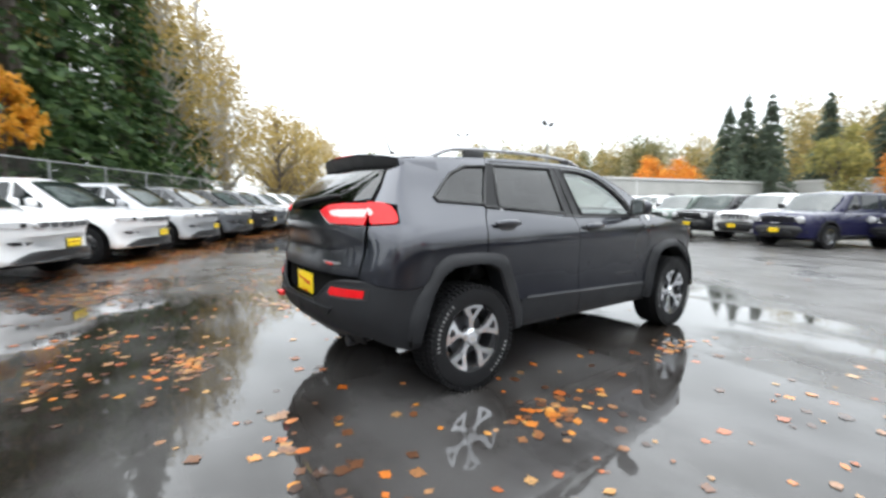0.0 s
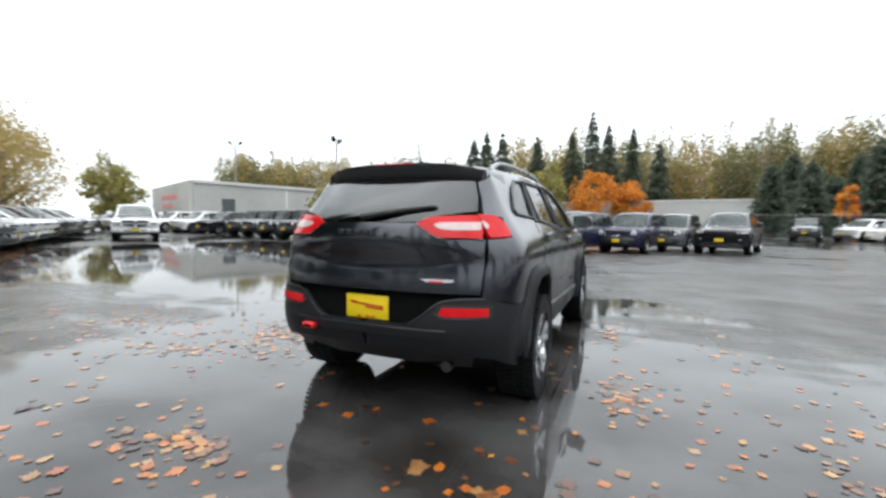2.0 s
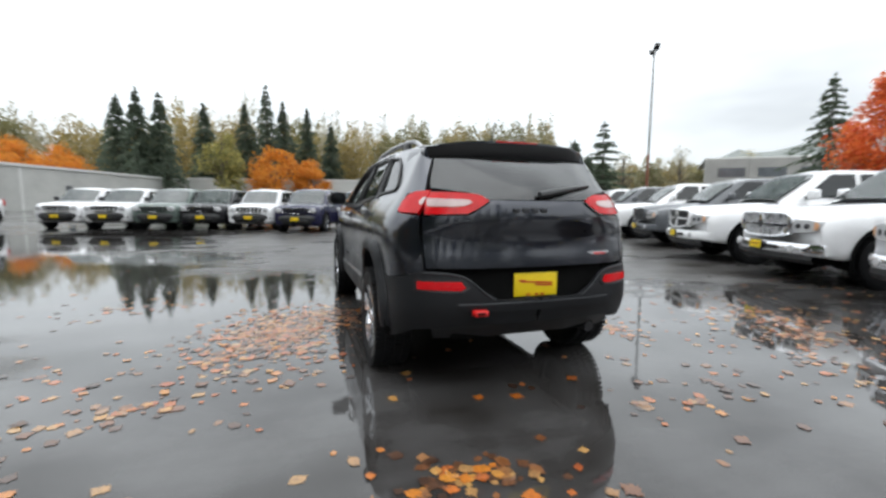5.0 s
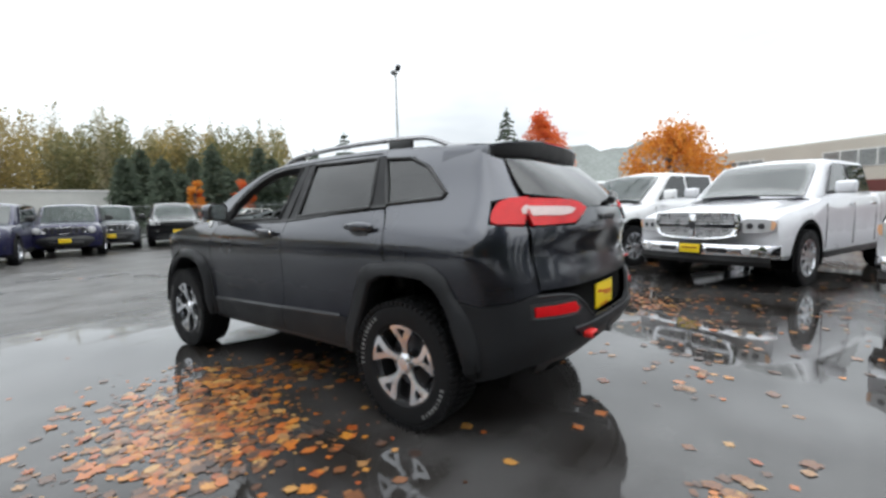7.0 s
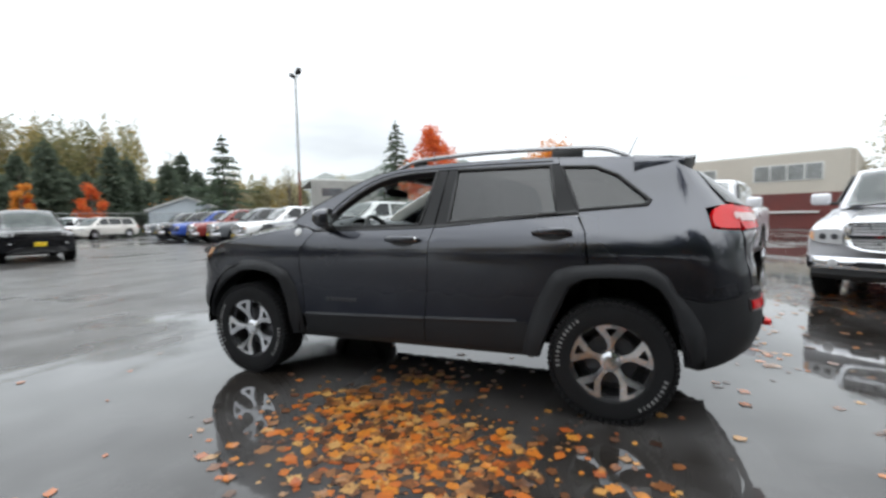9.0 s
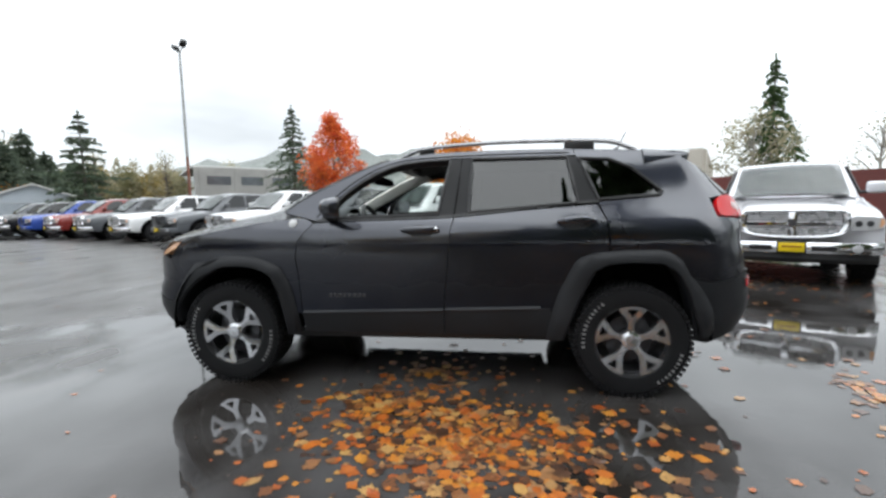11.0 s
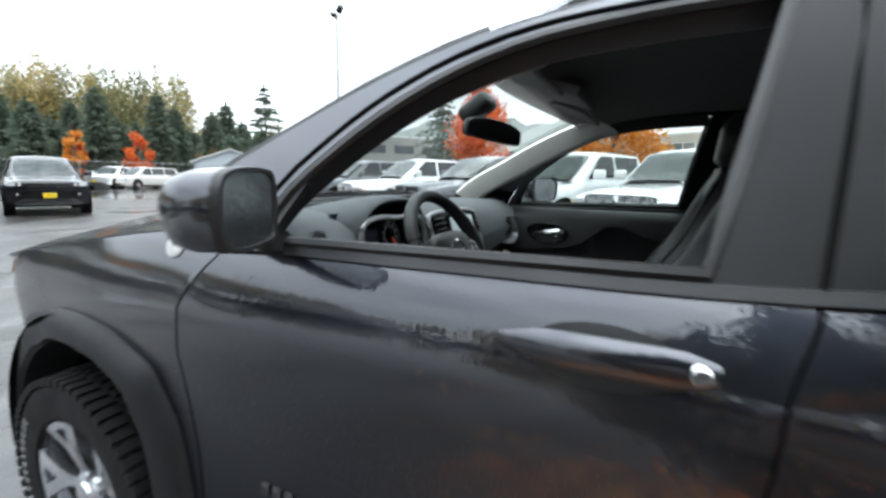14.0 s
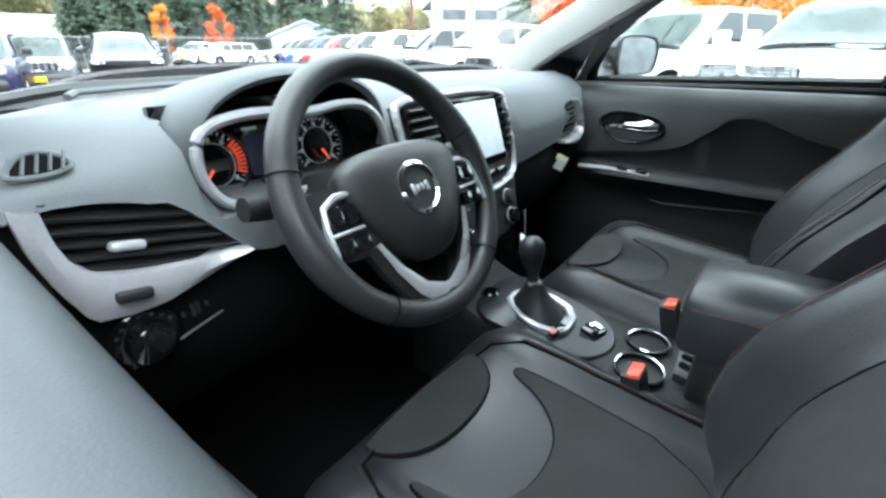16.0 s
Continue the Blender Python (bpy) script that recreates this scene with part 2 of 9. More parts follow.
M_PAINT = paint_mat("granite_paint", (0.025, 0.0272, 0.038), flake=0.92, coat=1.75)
M_LEDGE = mat("satin_ledge", (0.018, 0.019, 0.022), 0.36, 0.2, 0.1, 6, 200, 0, 0.08, spec=0.35)
M_CLAD = mat("grey_cladding", (0.014, 0.0145, 0.0165), 0.5, 0, 0.15, 5, 300, 0.15, spec=0.25)
M_BLACK = mat("black_plastic", (0.012, 0.012, 0.013), 0.45, 0, 0.15, 8, 200, 0.1)
M_PILLAR = mat("satin_pillar_film", (0.008, 0.008, 0.009), 0.4, 0, 0.15, 8, 200, 0.05, spec=0.25)
M_GLOSS = mat("gloss_black", (0.006, 0.006, 0.007), 0.08, 0, 0.1, 4, 90, 0, 0.6, 0.03)
# near-black: undersides, gaps, and sheets standing in for unlit hollows
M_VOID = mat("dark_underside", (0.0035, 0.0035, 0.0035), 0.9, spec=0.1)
M_TYRE = mat("tyre_rubber", (0.010, 0.010, 0.011), 0.62, 0, 0.25, 9, 150, 0.3, spec=0.18)
M_ALLOY = mat("machined_alloy", (0.70, 0.71, 0.74), 0.17, 0.95, 0.12, 9, 300)
M_ALLOYD = mat("dark_alloy", (0.06, 0.06, 0.065), 0.4, 0.6)
M_CHROME = mat("chrome", (0.8, 0.8, 0.82), 0.08, 1.0, 0.04, 5, 60, 0, 0, 0.04)
M_RAIL = mat("satin_rail", (0.30, 0.30, 0.31), 0.32, 0.6)
M_RED = mat("red_lens", (0.52, 0.006, 0.010), 0.16, 0, 0.2, 14, 200, 0, 0.0, 0.03, spec=0.3)
M_REVERSE = mat("clear_red_lens", (0.56, 0.43, 0.42), 0.15, 0, 0.15, 20, 200, 0, 0.2, 0.04)
M_LENS = mat("white_lens", (0.50, 0.50, 0.51), 0.15, 0, 0.1, 20, 200, 0, 0.6, 0.04)
M_AMBER = mat("amber_lens", (0.75, 0.42, 0.24), 0.15, 0, 0.1, 20, 200, 0, 0.6, 0.04)
M_YELLOW = mat("yellow_plate", (0.80, 0.58, 0.01), 0.4, 0, 0.05, 20, 200)
M_REDINK = mat("red_ink", (0.45, 0.02, 0.01), 0.5)
M_TOWRED = mat("red_hook", (0.60, 0.015, 0.015), 0.4)
M_WHITE = mat("white_print", (0.62, 0.62, 0.62), 0.5, 0, 0.2, 30)
M_MIRROR = mat("wet_mirror", (0.34, 0.35, 0.37), 0.12, 1.0, 0.3, 40, 160, 0.3)
M_GLASS = glass_mat("clear_glass", (0.93, 0.97, 0.95), 0.9)
M_PRIV = glass_mat("privacy_glass", (0.5, 0.52, 0.54), 0.34, 0.01, 0.075)
M_CARGLASS = glass_mat("parked_car_glass", (0.75, 0.85, 0.82), 0.5, 0.02, 0.13)

# ---- ground: wet asphalt with puddles, one sheet to the horizon ----
def asphalt_mat():
    m = bpy.data.materials.new("wet_asphalt")
    m.use_nodes = True
    n, l = m.node_tree.nodes, m.node_tree.links
    p = n["Principled BSDF"]
    co = n.new("ShaderNodeTexCoord")

    def noise_at(scale, detail, rough=0.5):
        t = n.new("ShaderNodeTexNoise")
        t.inputs["Scale"].default_value, t.inputs["Detail"].default_value, t.inputs["Roughness"].default_value = scale, detail, rough
        l.new(co.outputs["Object"], t.inputs["Vector"])
        return t.outputs["Fac"]

    def ramp(src, a, b, lo, hi):
        r = n.new("ShaderNodeMapRange")
        r.interpolation_type = "SMOOTHSTEP"
        for k, val in (("From Min", a), ("From Max", b), ("To Min", lo), ("To Max", hi)):
            r.inputs[k].default_value = val
        l.new(src, r.inputs["Value"])
        return r.outputs["Result"]

    def basin(x, y, r0, r1, gain):
        """A low spot where water stands."""
        d = n.new("ShaderNodeVectorMath")
        d.operation = "DISTANCE"
        l.new(co.outputs["Object"], d.inputs[0])
        d.inputs[1].default_value = (x, y, 0)
        return ramp(d.outputs["Value"], r0, r1, gain, 0.0)

    def add(*srcs):
        total = srcs[0]
        for s in srcs[1:]:
            a = n.new("ShaderNodeMath")
            l.new(total, a.inputs[0])
            l.new(s, a.inputs[1])
            total = a.outputs[0]
        return total

    stretch = n.new("ShaderNodeMapping")
    stretch.inputs["Rotation"].default_value, stretch.inputs["Scale"].default_value = (0, 0, radians(28)), (0.25, 1.6, 1)
    l.new(co.outputs["Object"], stretch.inputs["Vector"])
    streak = n.new("ShaderNodeTexNoise")
    streak.inputs["Scale"].default_value, streak.inputs["Detail"].default_value = 0.9, 5
    l.new(stretch.outputs["Vector"], streak.inputs["Vector"])
    mid, grit = noise_at(1.3, 4), noise_at(150, 3)
    pud = add(noise_at(0.2, 4, 0.6), basin(0, -0.6, 2.0, 5.5, 0.13), basin(-11.5, 6.5, 5.0, 9.0, 0.2), basin(9.0, 12.0, 8.0, 15.0, -0.16), ramp(streak.outputs["Fac"], 0.3, 0.7, -0.05, 0.05))
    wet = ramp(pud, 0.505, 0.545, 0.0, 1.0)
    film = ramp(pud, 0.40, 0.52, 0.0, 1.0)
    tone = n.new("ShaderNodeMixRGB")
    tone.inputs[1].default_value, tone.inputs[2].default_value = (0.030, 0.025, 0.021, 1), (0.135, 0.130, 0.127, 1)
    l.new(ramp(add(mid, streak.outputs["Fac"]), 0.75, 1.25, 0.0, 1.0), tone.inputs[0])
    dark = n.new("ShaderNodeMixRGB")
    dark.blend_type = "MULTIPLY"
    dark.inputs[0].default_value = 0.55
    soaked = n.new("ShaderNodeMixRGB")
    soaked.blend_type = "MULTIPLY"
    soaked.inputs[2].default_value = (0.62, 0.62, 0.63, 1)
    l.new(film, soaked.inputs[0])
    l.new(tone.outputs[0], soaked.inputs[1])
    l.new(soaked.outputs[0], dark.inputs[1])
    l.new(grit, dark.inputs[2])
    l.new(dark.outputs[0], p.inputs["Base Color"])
    # damp stones are rough, a film of water is smoother, standing water is a mirror
    damp = n.new("ShaderNodeMixRGB")
    l.new(film, damp.inputs[0])
    l.new(ramp(streak.outputs["Fac"], 0.35, 0.65, 0.30, 0.48), damp.inputs[1])
    l.new(ramp(mid, 0.35, 0.65, 0.10, 0.22), damp.inputs[2])
    rough = n.new("ShaderNodeMixRGB")
    l.new(wet, rough.inputs[0])
    l.new(damp.outputs[0], rough.inputs[1])
    rough.inputs[2].default_value = (0.035, 0.035, 0.035, 1)
    l.new(rough.outputs[0], p.inputs["Roughness"])
    p.inputs["IOR"].default_value = 1.42
    l.new(ramp(pud, 0.40, 0.54, 0.25, 0.45), p.inputs["Coat Weight"])
    l.new(ramp(pud, 0.44, 0.54, 0.12, 0.015), p.inputs["Coat Roughness"])
    p.inputs["Coat IOR"].default_value = 1.33
    b = n.new("ShaderNodeBump")
    b.inputs["Distance"].default_value = 0.004
    l.new(ramp(pud, 0.44, 0.54, 0.5, 0.0), b.inputs["Strength"])
    l.new(grit, b.inputs["Height"])
    ripple = n.new("ShaderNodeBump")
    ripple.inputs["Distance"].default_value, ripple.inputs["Strength"].default_value = 0.01, 0.045
    l.new(noise_at(14, 2), ripple.inputs["Height"])
    l.new(b.outputs["Normal"], ripple.inputs["Normal"])
    l.new(ripple.outputs["Normal"], p.inputs["Normal"])
    l.new(ripple.outputs["Normal"], p.inputs["Coat Normal"])
    return m


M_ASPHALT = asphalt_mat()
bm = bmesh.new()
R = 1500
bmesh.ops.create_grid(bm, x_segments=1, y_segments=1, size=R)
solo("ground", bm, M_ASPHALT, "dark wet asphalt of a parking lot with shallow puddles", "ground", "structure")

# ---- long low building to the north ----
M_CONC = mat("pale_concrete", (0.42, 0.42, 0.40), 0.8, 0, 0.18, 0.35, 12, 0.2)
M_TAN = mat("tan_render", (0.50, 0.46, 0.40), 0.85, 0, 0.1, 0.4, 20, 0.2)
M_TRIM = mat("pale_trim", (0.62, 0.62, 0.60), 0.7)
M_WINE = mat("dark_red_wall", (0.13, 0.035, 0.03), 0.75, 0, 0.2, 0.8, 20, 0.2)
M_OFFGLASS = mat("office_glass", (0.10, 0.11, 0.12), 0.12, 0, 0.3, 0.6, 8, 0, 0.3)
# pane colour lightened for blinds and for the reflected sky
M_BLINDSKYGLASS = mat("glass_with_blinds_and_sky", (0.24, 0.25, 0.25), 0.1, 0, 0.35, 0.7, 9, 0, 0.5)
M_SIGNRED = mat("faded_red_lettering", (0.55, 0.22, 0.20), 0.7)
M_POLE = mat("rust_brown_pole", (0.16, 0.055, 0.03), 0.6)
M_GALV = mat("galvanised_steel", (0.32, 0.33, 0.33), 0.45, 0.7)
M_WIRE = mat("dark_chain_link", (0.05, 0.055, 0.05), 0.6, 0.3)


def wall_run(name, a, b, z0, z1, thick, material, label, cap=None, parent=None):
    a, b = Vector((*a, 0)), Vector((*b, 0))
    d = b - a
    ang = math.degrees(math.atan2(d.y, d.x))
    bm = bmesh.new()
    mid = (a + b) / 2
    add_box(bm, (mid.x, mid.y, (z0 + z1) / 2), (d.length, thick, z1 - z0), pose(0, 0, 0, 0, 0, ang))
    if parent:
        return part(name, bm, material, parent, label)
    return solo(name, bm, material, label, "wall", "structure")


def face_boxes(house, name, a, b, items, material, depth=0.12, wall=0.4):
    """Boxes on the outer face of a wall from a to b: along, width, foot, head."""
    a, b = Vector((*a, 0)), Vector((*b, 0))
    d = (b - a).normalized()
    nrm = Vector((d.y, -d.x, 0))
    ang = math.degrees(math.atan2(d.y, d.x))
    for s, w, z0, z1 in items:
        bm = bmesh.new()
        c = a + d * s + nrm * (wall / 2 + 0.04 - depth / 2)
        add_box(bm, (c.x, c.y, (z0 + z1) / 2), (w, depth, z1 - z0), pose(0, 0, 0, 0, 0, ang), 0.01, 1)
        part(name, bm, material, house)


A, B, C, A0 = (-34, 22), (-19, 80), (22, 70), (-50, 29)
north = thing("long_building", "long low pale concrete warehouse with a flat parapet", "building")
wall_run("wall", A, B, 0, 4.3, 0.4, M_CONC, "pale concrete wall", parent=north)
wall_run("end_wall", A0, A, 0, 4.5, 0.4, M_CONC, "pale end wall", parent=north)
wall_run("parapet", A, B, 4.3, 4.55, 0.7, M_TRIM, "pale parapet trim", parent=north)
wall_run("rear_wall", B, C, 0, 4.7, 0.4, M_CONC, "pale concrete wall", parent=north)
wall_run("rear_parapet", B, C, 4.7, 4.9, 0.6, M_TRIM, "", parent=north)
bm = bmesh.new()
add_prism(bm, [(*A0, 4.2), (*A, 4.2), (*B, 4.2), (-60, 92, 4.2)], (0, 0, 0.1))
part("roof", bm, M_TRIM, north, "flat grey roof")
face_boxes(north, "window", A, B, [(3, 1.2, 1.0, 3.0), (15, 1.2, 1.0, 2.6), (24, 1.0, 1.0, 2.6), (34, 1.0, 1.0, 2.6), (44, 1.0, 1.0, 2.6), (53, 1.0, 1.0, 2.6)], M_OFFGLASS)
face_boxes(north, "sign_bar", A0, A, [(9.0, 7.0, 3.0, 3.5), (8.2, 5.0, 2.2, 2.6)], M_SIGNRED)
face_boxes(north, "downpipe", A, B, [(9, 0.25, 0, 4.2), (28, 0.25, 0, 4.2)], M_TRIM, 0.2)

# ---- office building to the east, tan over dark red ----
E0, E1 = (52, 12), (36, -17)
east = thing("office_building", "tan two-storey office building with a dark red lower storey", "building")
wall_run("upper_wall", E0, E1, 2.6, 5.6, 0.5, M_TAN, "tan rendered upper storey", parent=east)
wall_run("lower_wall", E0, E1, 0, 2.6, 0.7, M_WINE, "dark red lower storey", parent=east)
wall_run("side_wall", E1, (60, -28), 0, 5.6, 0.5, M_TAN, "", parent=east)
bm = bmesh.new()
add_prism(bm, [(*E0, 5.6), (*E1, 5.6), (60, -28, 5.6), (74, 2, 5.6)], (0, 0, 0.15))
part("roof", bm, M_TRIM, east)
face_boxes(east, "window_frame", E0, E1, [(c, 4.4, 3.55, 4.85) for c in (5.5, 14.0, 22.5, 29.5)], M_TRIM, 0.2, 0.48)
face_boxes(east, "window_pane", E0, E1, [(c - 1.6 + 1.07 * k, 0.96, 3.63, 4.77) for c in (5.5, 14.0, 22.5, 29.5) for k in range(4)], M_BLINDSKYGLASS, 0.2, 0.53)
face_boxes(east, "white_rail", E0, E1, [(16.5, 30, 1.1, 1.25)], M_TRIM, 0.3, 0.9)
wall_run("wall_east", (36, -17), (16, -44), 0, 3.2, 0.25, M_WINE, "dark red-brown boundary wall")

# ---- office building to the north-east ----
# distance haze is mixed into the grey of this wall
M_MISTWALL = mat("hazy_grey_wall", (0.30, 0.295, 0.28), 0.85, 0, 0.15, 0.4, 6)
office = thing("grey_office", "distant hazy grey office building with ribbon windows", "building")
F0, F1 = (59.6, 48.2), (82, 28.5)
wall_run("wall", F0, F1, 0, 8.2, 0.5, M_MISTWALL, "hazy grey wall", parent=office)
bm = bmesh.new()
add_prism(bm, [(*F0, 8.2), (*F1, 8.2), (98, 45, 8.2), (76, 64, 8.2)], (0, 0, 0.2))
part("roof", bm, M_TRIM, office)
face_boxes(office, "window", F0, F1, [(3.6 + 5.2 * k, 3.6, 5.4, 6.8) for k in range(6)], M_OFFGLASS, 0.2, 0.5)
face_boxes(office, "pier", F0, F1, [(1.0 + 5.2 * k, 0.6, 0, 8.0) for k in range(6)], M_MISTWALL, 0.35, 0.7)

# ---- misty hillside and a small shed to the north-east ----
# mist is mixed into the grey-green base colour of the hill
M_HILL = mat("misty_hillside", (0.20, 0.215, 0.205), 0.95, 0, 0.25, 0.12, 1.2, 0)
M_SHED = mat("blue_grey_cladding", (0.40, 0.44, 0.48), 0.7, 0, 0.1, 0.6, 8)
bm = bmesh.new()
rows = []
for k in range(40):
    a = radians(66 - 60 * k / 39)
    top = 6.0 + 14.0 * smoothstep(60, 22, 66 - 60 * k / 39) + 1.2 * math.sin(k * 1.1) + 0.6 * math.sin(k * 2.7)
    rows.append([(d * math.cos(a), d * math.sin(a), z) for d, z in ((128, 0.0), (136, top * 0.45), (148, top), (190, top * 1.05), (240, 0))])
add_loft(bm, rows, closed=False)
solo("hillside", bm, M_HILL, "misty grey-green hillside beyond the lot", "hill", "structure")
shed = thing("storage_shed", "small blue-grey clad shed with a pitched roof", "building", "", pose(36.5, 49.5, -0.7, 0, 0, -38))
bm = bmesh.new()
add_prism(bm, [(-4, -2.5, 0), (4, -2.5, 0), (4, -2.5, 3.4), (0, -2.5, 4.9), (-4, -2.5, 3.4)], (0, 5, 0))
part("wall", bm, M_SHED, shed, "blue-grey clad walls")
for sx in (1, -1):
    bm = bmesh.new()
    add_prism(bm, [(0, -2.8, 4.92), (sx * 4.4, -2.8, 3.27), (sx * 4.4, -2.8, 3.42), (0, -2.8, 5.07)], (0, 5.6, 0))
    part("roof_slope", bm, M_TRIM, shed, "pale sheet roof")
bm = bmesh.new()
add_box(bm, (1.2, -2.52, 1.3), (2.2, 0.1, 2.6), None, 0.02, 1)
part("roller_door", bm, M_TRIM, shed, "pale roller door")


# ---- lamp posts ----
def lamp_post(x, y, h, label, painted, turn):
    post = thing("street_lamp", label, "lamp post", "lamp posts", pose(x, y, 0, 0, 0, turn))
    bm = bmesh.new()
    add_lathe(bm, [(0.26, 0), (0.26, 0.5), (0.24, 0.52), (0.001, 0.53)], Matrix.Rotation(radians(-90), 4, "Y"), 16)
    part("footing", bm, M_CONC, post, "round concrete footing")
    bm = bmesh.new()
    add_tube(bm, [(0, 0, 0.4), (0, 0, h * 0.42)], [0.09, 0.08], 10)
    part("lower_pole", bm, M_POLE if painted else M_GALV, post, "rust-brown lower pole" if painted else "grey pole")
    bm = bmesh.new()
    add_tube(bm, [(0, 0, h * 0.42), (0, 0, h)], [0.078, 0.06], 10)
    part("upper_pole", bm, M_GALV, post, "grey steel upper pole")
    for s in (1, -1):
        bm = bmesh.new()
        add_tube(bm, [(0, 0, h - 0.1), (s * 0.35, 0, h + 0.02), (s * 0.42, 0, h + 0.12)], 0.035, 6)
        part("arm", bm, M_GALV, post)
        bm = bmesh.new()
        add_box(bm, (s * 0.52, 0, h + 0.28), (0.42, 0.32, 0.2), pose(0, 0, 0, 0, -s * 35, 0), 0.03)
        part("lamp_head", bm, M_BLACK, post, "dark floodlight head")


lamp_post(19.6, 17.7, 10.3, "tall twin-head lamp post with a rust-brown base", True, 60)
lamp_post(-20.9, 25.0, 7.4, "twin-head lamp post beside the puddle", True, 100)
lamp_post(-38, 30, 9.0, "distant slender grey lamp post beyond parked cars", False, 40)
lamp_post(44, 56, 8.0, "distant slender grey lamp post near the office", False, 20)


# ---- chain-link fences ----
def chain_fence(a, b, h, label, name="chain_link_fence"):
    a, b = Vector((*a, 0)), Vector((*b, 0))
    d = b - a
    L = d.length
    ang = math.degrees(math.atan2(d.y, d.x))
    fence = thing(name, label, "fence", "", pose(a.x, a.y, 0, 0, 0, ang))
    n = int(L / 3)
    post = bmesh.new()
    add_tube(post, [(0, 0, 0), (0, 0, h + 0.04)], 0.035, 8)
    pm = mesh_of("post", post)
    for k in range(n + 1):
        put_mesh("post", pm, M_GALV, fence, pose(L * k / n, 0, 0))
    bm = bmesh.new()
    add_tube(bm, [(0, 0, h), (L, 0, h)], 0.025, 6)
    part("top_rail", bm, M_GALV, fence)
    verts, faces = [], []
    cell = 0.11
    for k in range(int((L + h) / cell)):
        for s in (1, -1):
            x0 = k * cell if s > 0 else k * cell - h
            xa, xb = (x0 - h, x0) if s > 0 else (x0, x0 + h)
            za, zb = (0.03, h) if s > 0 else (h, 0.03)
            if xa < 0:
                za += (zb - za) * (-xa / h)
                xa = 0
            if xb > L:
                zb -= (zb - za) * (xb - L) / max(xb - xa, 1e-6)
                xb = L
            if xb <= xa:
                continue
            i = len(verts)
            verts += [(xa, 0, za - 0.006), (xa, 0, za + 0.006), (xb, 0, zb + 0.006), (xb, 0, zb - 0.006)]
            faces.append((i, i + 1, i + 2, i + 3))
    me = bpy.data.meshes.new("wire_mesh")
    me.from_pydata(verts, [], faces)
    put_mesh("wire_mesh", me, M_WIRE, fence, None, "dark chain-link mesh")


chain_fence((-7.5, -11.5), (-48, 12.0), 2.7, "chain-link fence with steel posts along the trees")
chain_fence((10, 50), (60, 30), 2.2, "distant chain-link fence before the hedge")

# ---- trees ----
def leaf_mat(name, a, b, c=None, through=0.45):
    m = bpy.data.materials.new(name)
    m.use_nodes = True
    n, l = m.node_tree.nodes, m.node_tree.links
    p = n["Principled BSDF"]
    g = n.new("ShaderNodeNewGeometry")
    r = n.new("ShaderNodeValToRGB")
    r.color_ramp.elements[0].color, r.color_ramp.elements[1].color = (*a, 1), (*b, 1)
    if c:
        e = r.color_ramp.elements.new(0.5)
        e.color = (*c, 1)
    l.new(g.outputs["Random Per Island"], r.inputs["Fac"])
    l.new(r.outputs["Color"], p.inputs["Base Color"])
    p.inputs["Roughness"].default_value = 0.6
    p.inputs["Specular IOR Level"].default_value = 0.25
    t, mx = n.new("ShaderNodeBsdfTranslucent"), n.new("ShaderNodeMixShader")
    l.new(r.outputs["Color"], t.inputs["Color"])
    mx.inputs[0].default_value = through
    l.new(p.outputs[0], mx.inputs[1])
    l.new(t.outputs[0], mx.inputs[2])
    l.new(mx.outputs[0], n["Material Output"].inputs["Surface"])
    return m


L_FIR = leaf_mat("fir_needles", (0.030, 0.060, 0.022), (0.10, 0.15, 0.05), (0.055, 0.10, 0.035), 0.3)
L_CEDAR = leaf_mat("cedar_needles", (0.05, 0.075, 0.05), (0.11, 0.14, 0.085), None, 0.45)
# distance haze is put into these paler, greyer needles
L_HAZEFIR = leaf_mat("hazed_conifer_needles", (0.075, 0.10, 0.075), (0.14, 0.17, 0.12), None, 0.55)
L_OLIVE = leaf_mat("olive_leaves", (0.16, 0.17, 0.06), (0.46, 0.38, 0.12), (0.27, 0.25, 0.09))
L_GOLD = leaf_mat("gold_leaves", (0.40, 0.28, 0.09), (0.50, 0.36, 0.11), (0.30, 0.24, 0.10))
L_ORANGE = leaf_mat("orange_leaves", (0.55, 0.19, 0.03), (0.72, 0.34, 0.06), (0.64, 0.26, 0.04))
L_AMBER = leaf_mat("amber_leaves", (0.60, 0.28, 0.03), (0.74, 0.42, 0.06), (0.66, 0.33, 0.04))
L_RED = leaf_mat("red_leaves", (0.58, 0.09, 0.035), (0.75, 0.24, 0.06), (0.66, 0.15, 0.04))
# some distance haze is put into the far leaf colours too
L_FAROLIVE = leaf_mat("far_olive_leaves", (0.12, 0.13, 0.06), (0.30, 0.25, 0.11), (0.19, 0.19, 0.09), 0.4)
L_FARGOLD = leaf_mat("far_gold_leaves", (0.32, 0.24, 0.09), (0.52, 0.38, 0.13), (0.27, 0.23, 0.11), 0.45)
L_PALE = leaf_mat("pale_sparse_leaves", (0.30, 0.28, 0.18), (0.46, 0.41, 0.27))
M_BARK = mat("grey_bark", (0.10, 0.085, 0.07), 0.9, 0, 0.3, 3, 40, 0.6)
M_BIRCH = mat("pale_bark", (0.34, 0.32, 0.29), 0.85, 0, 0.3, 3, 40, 0.4)


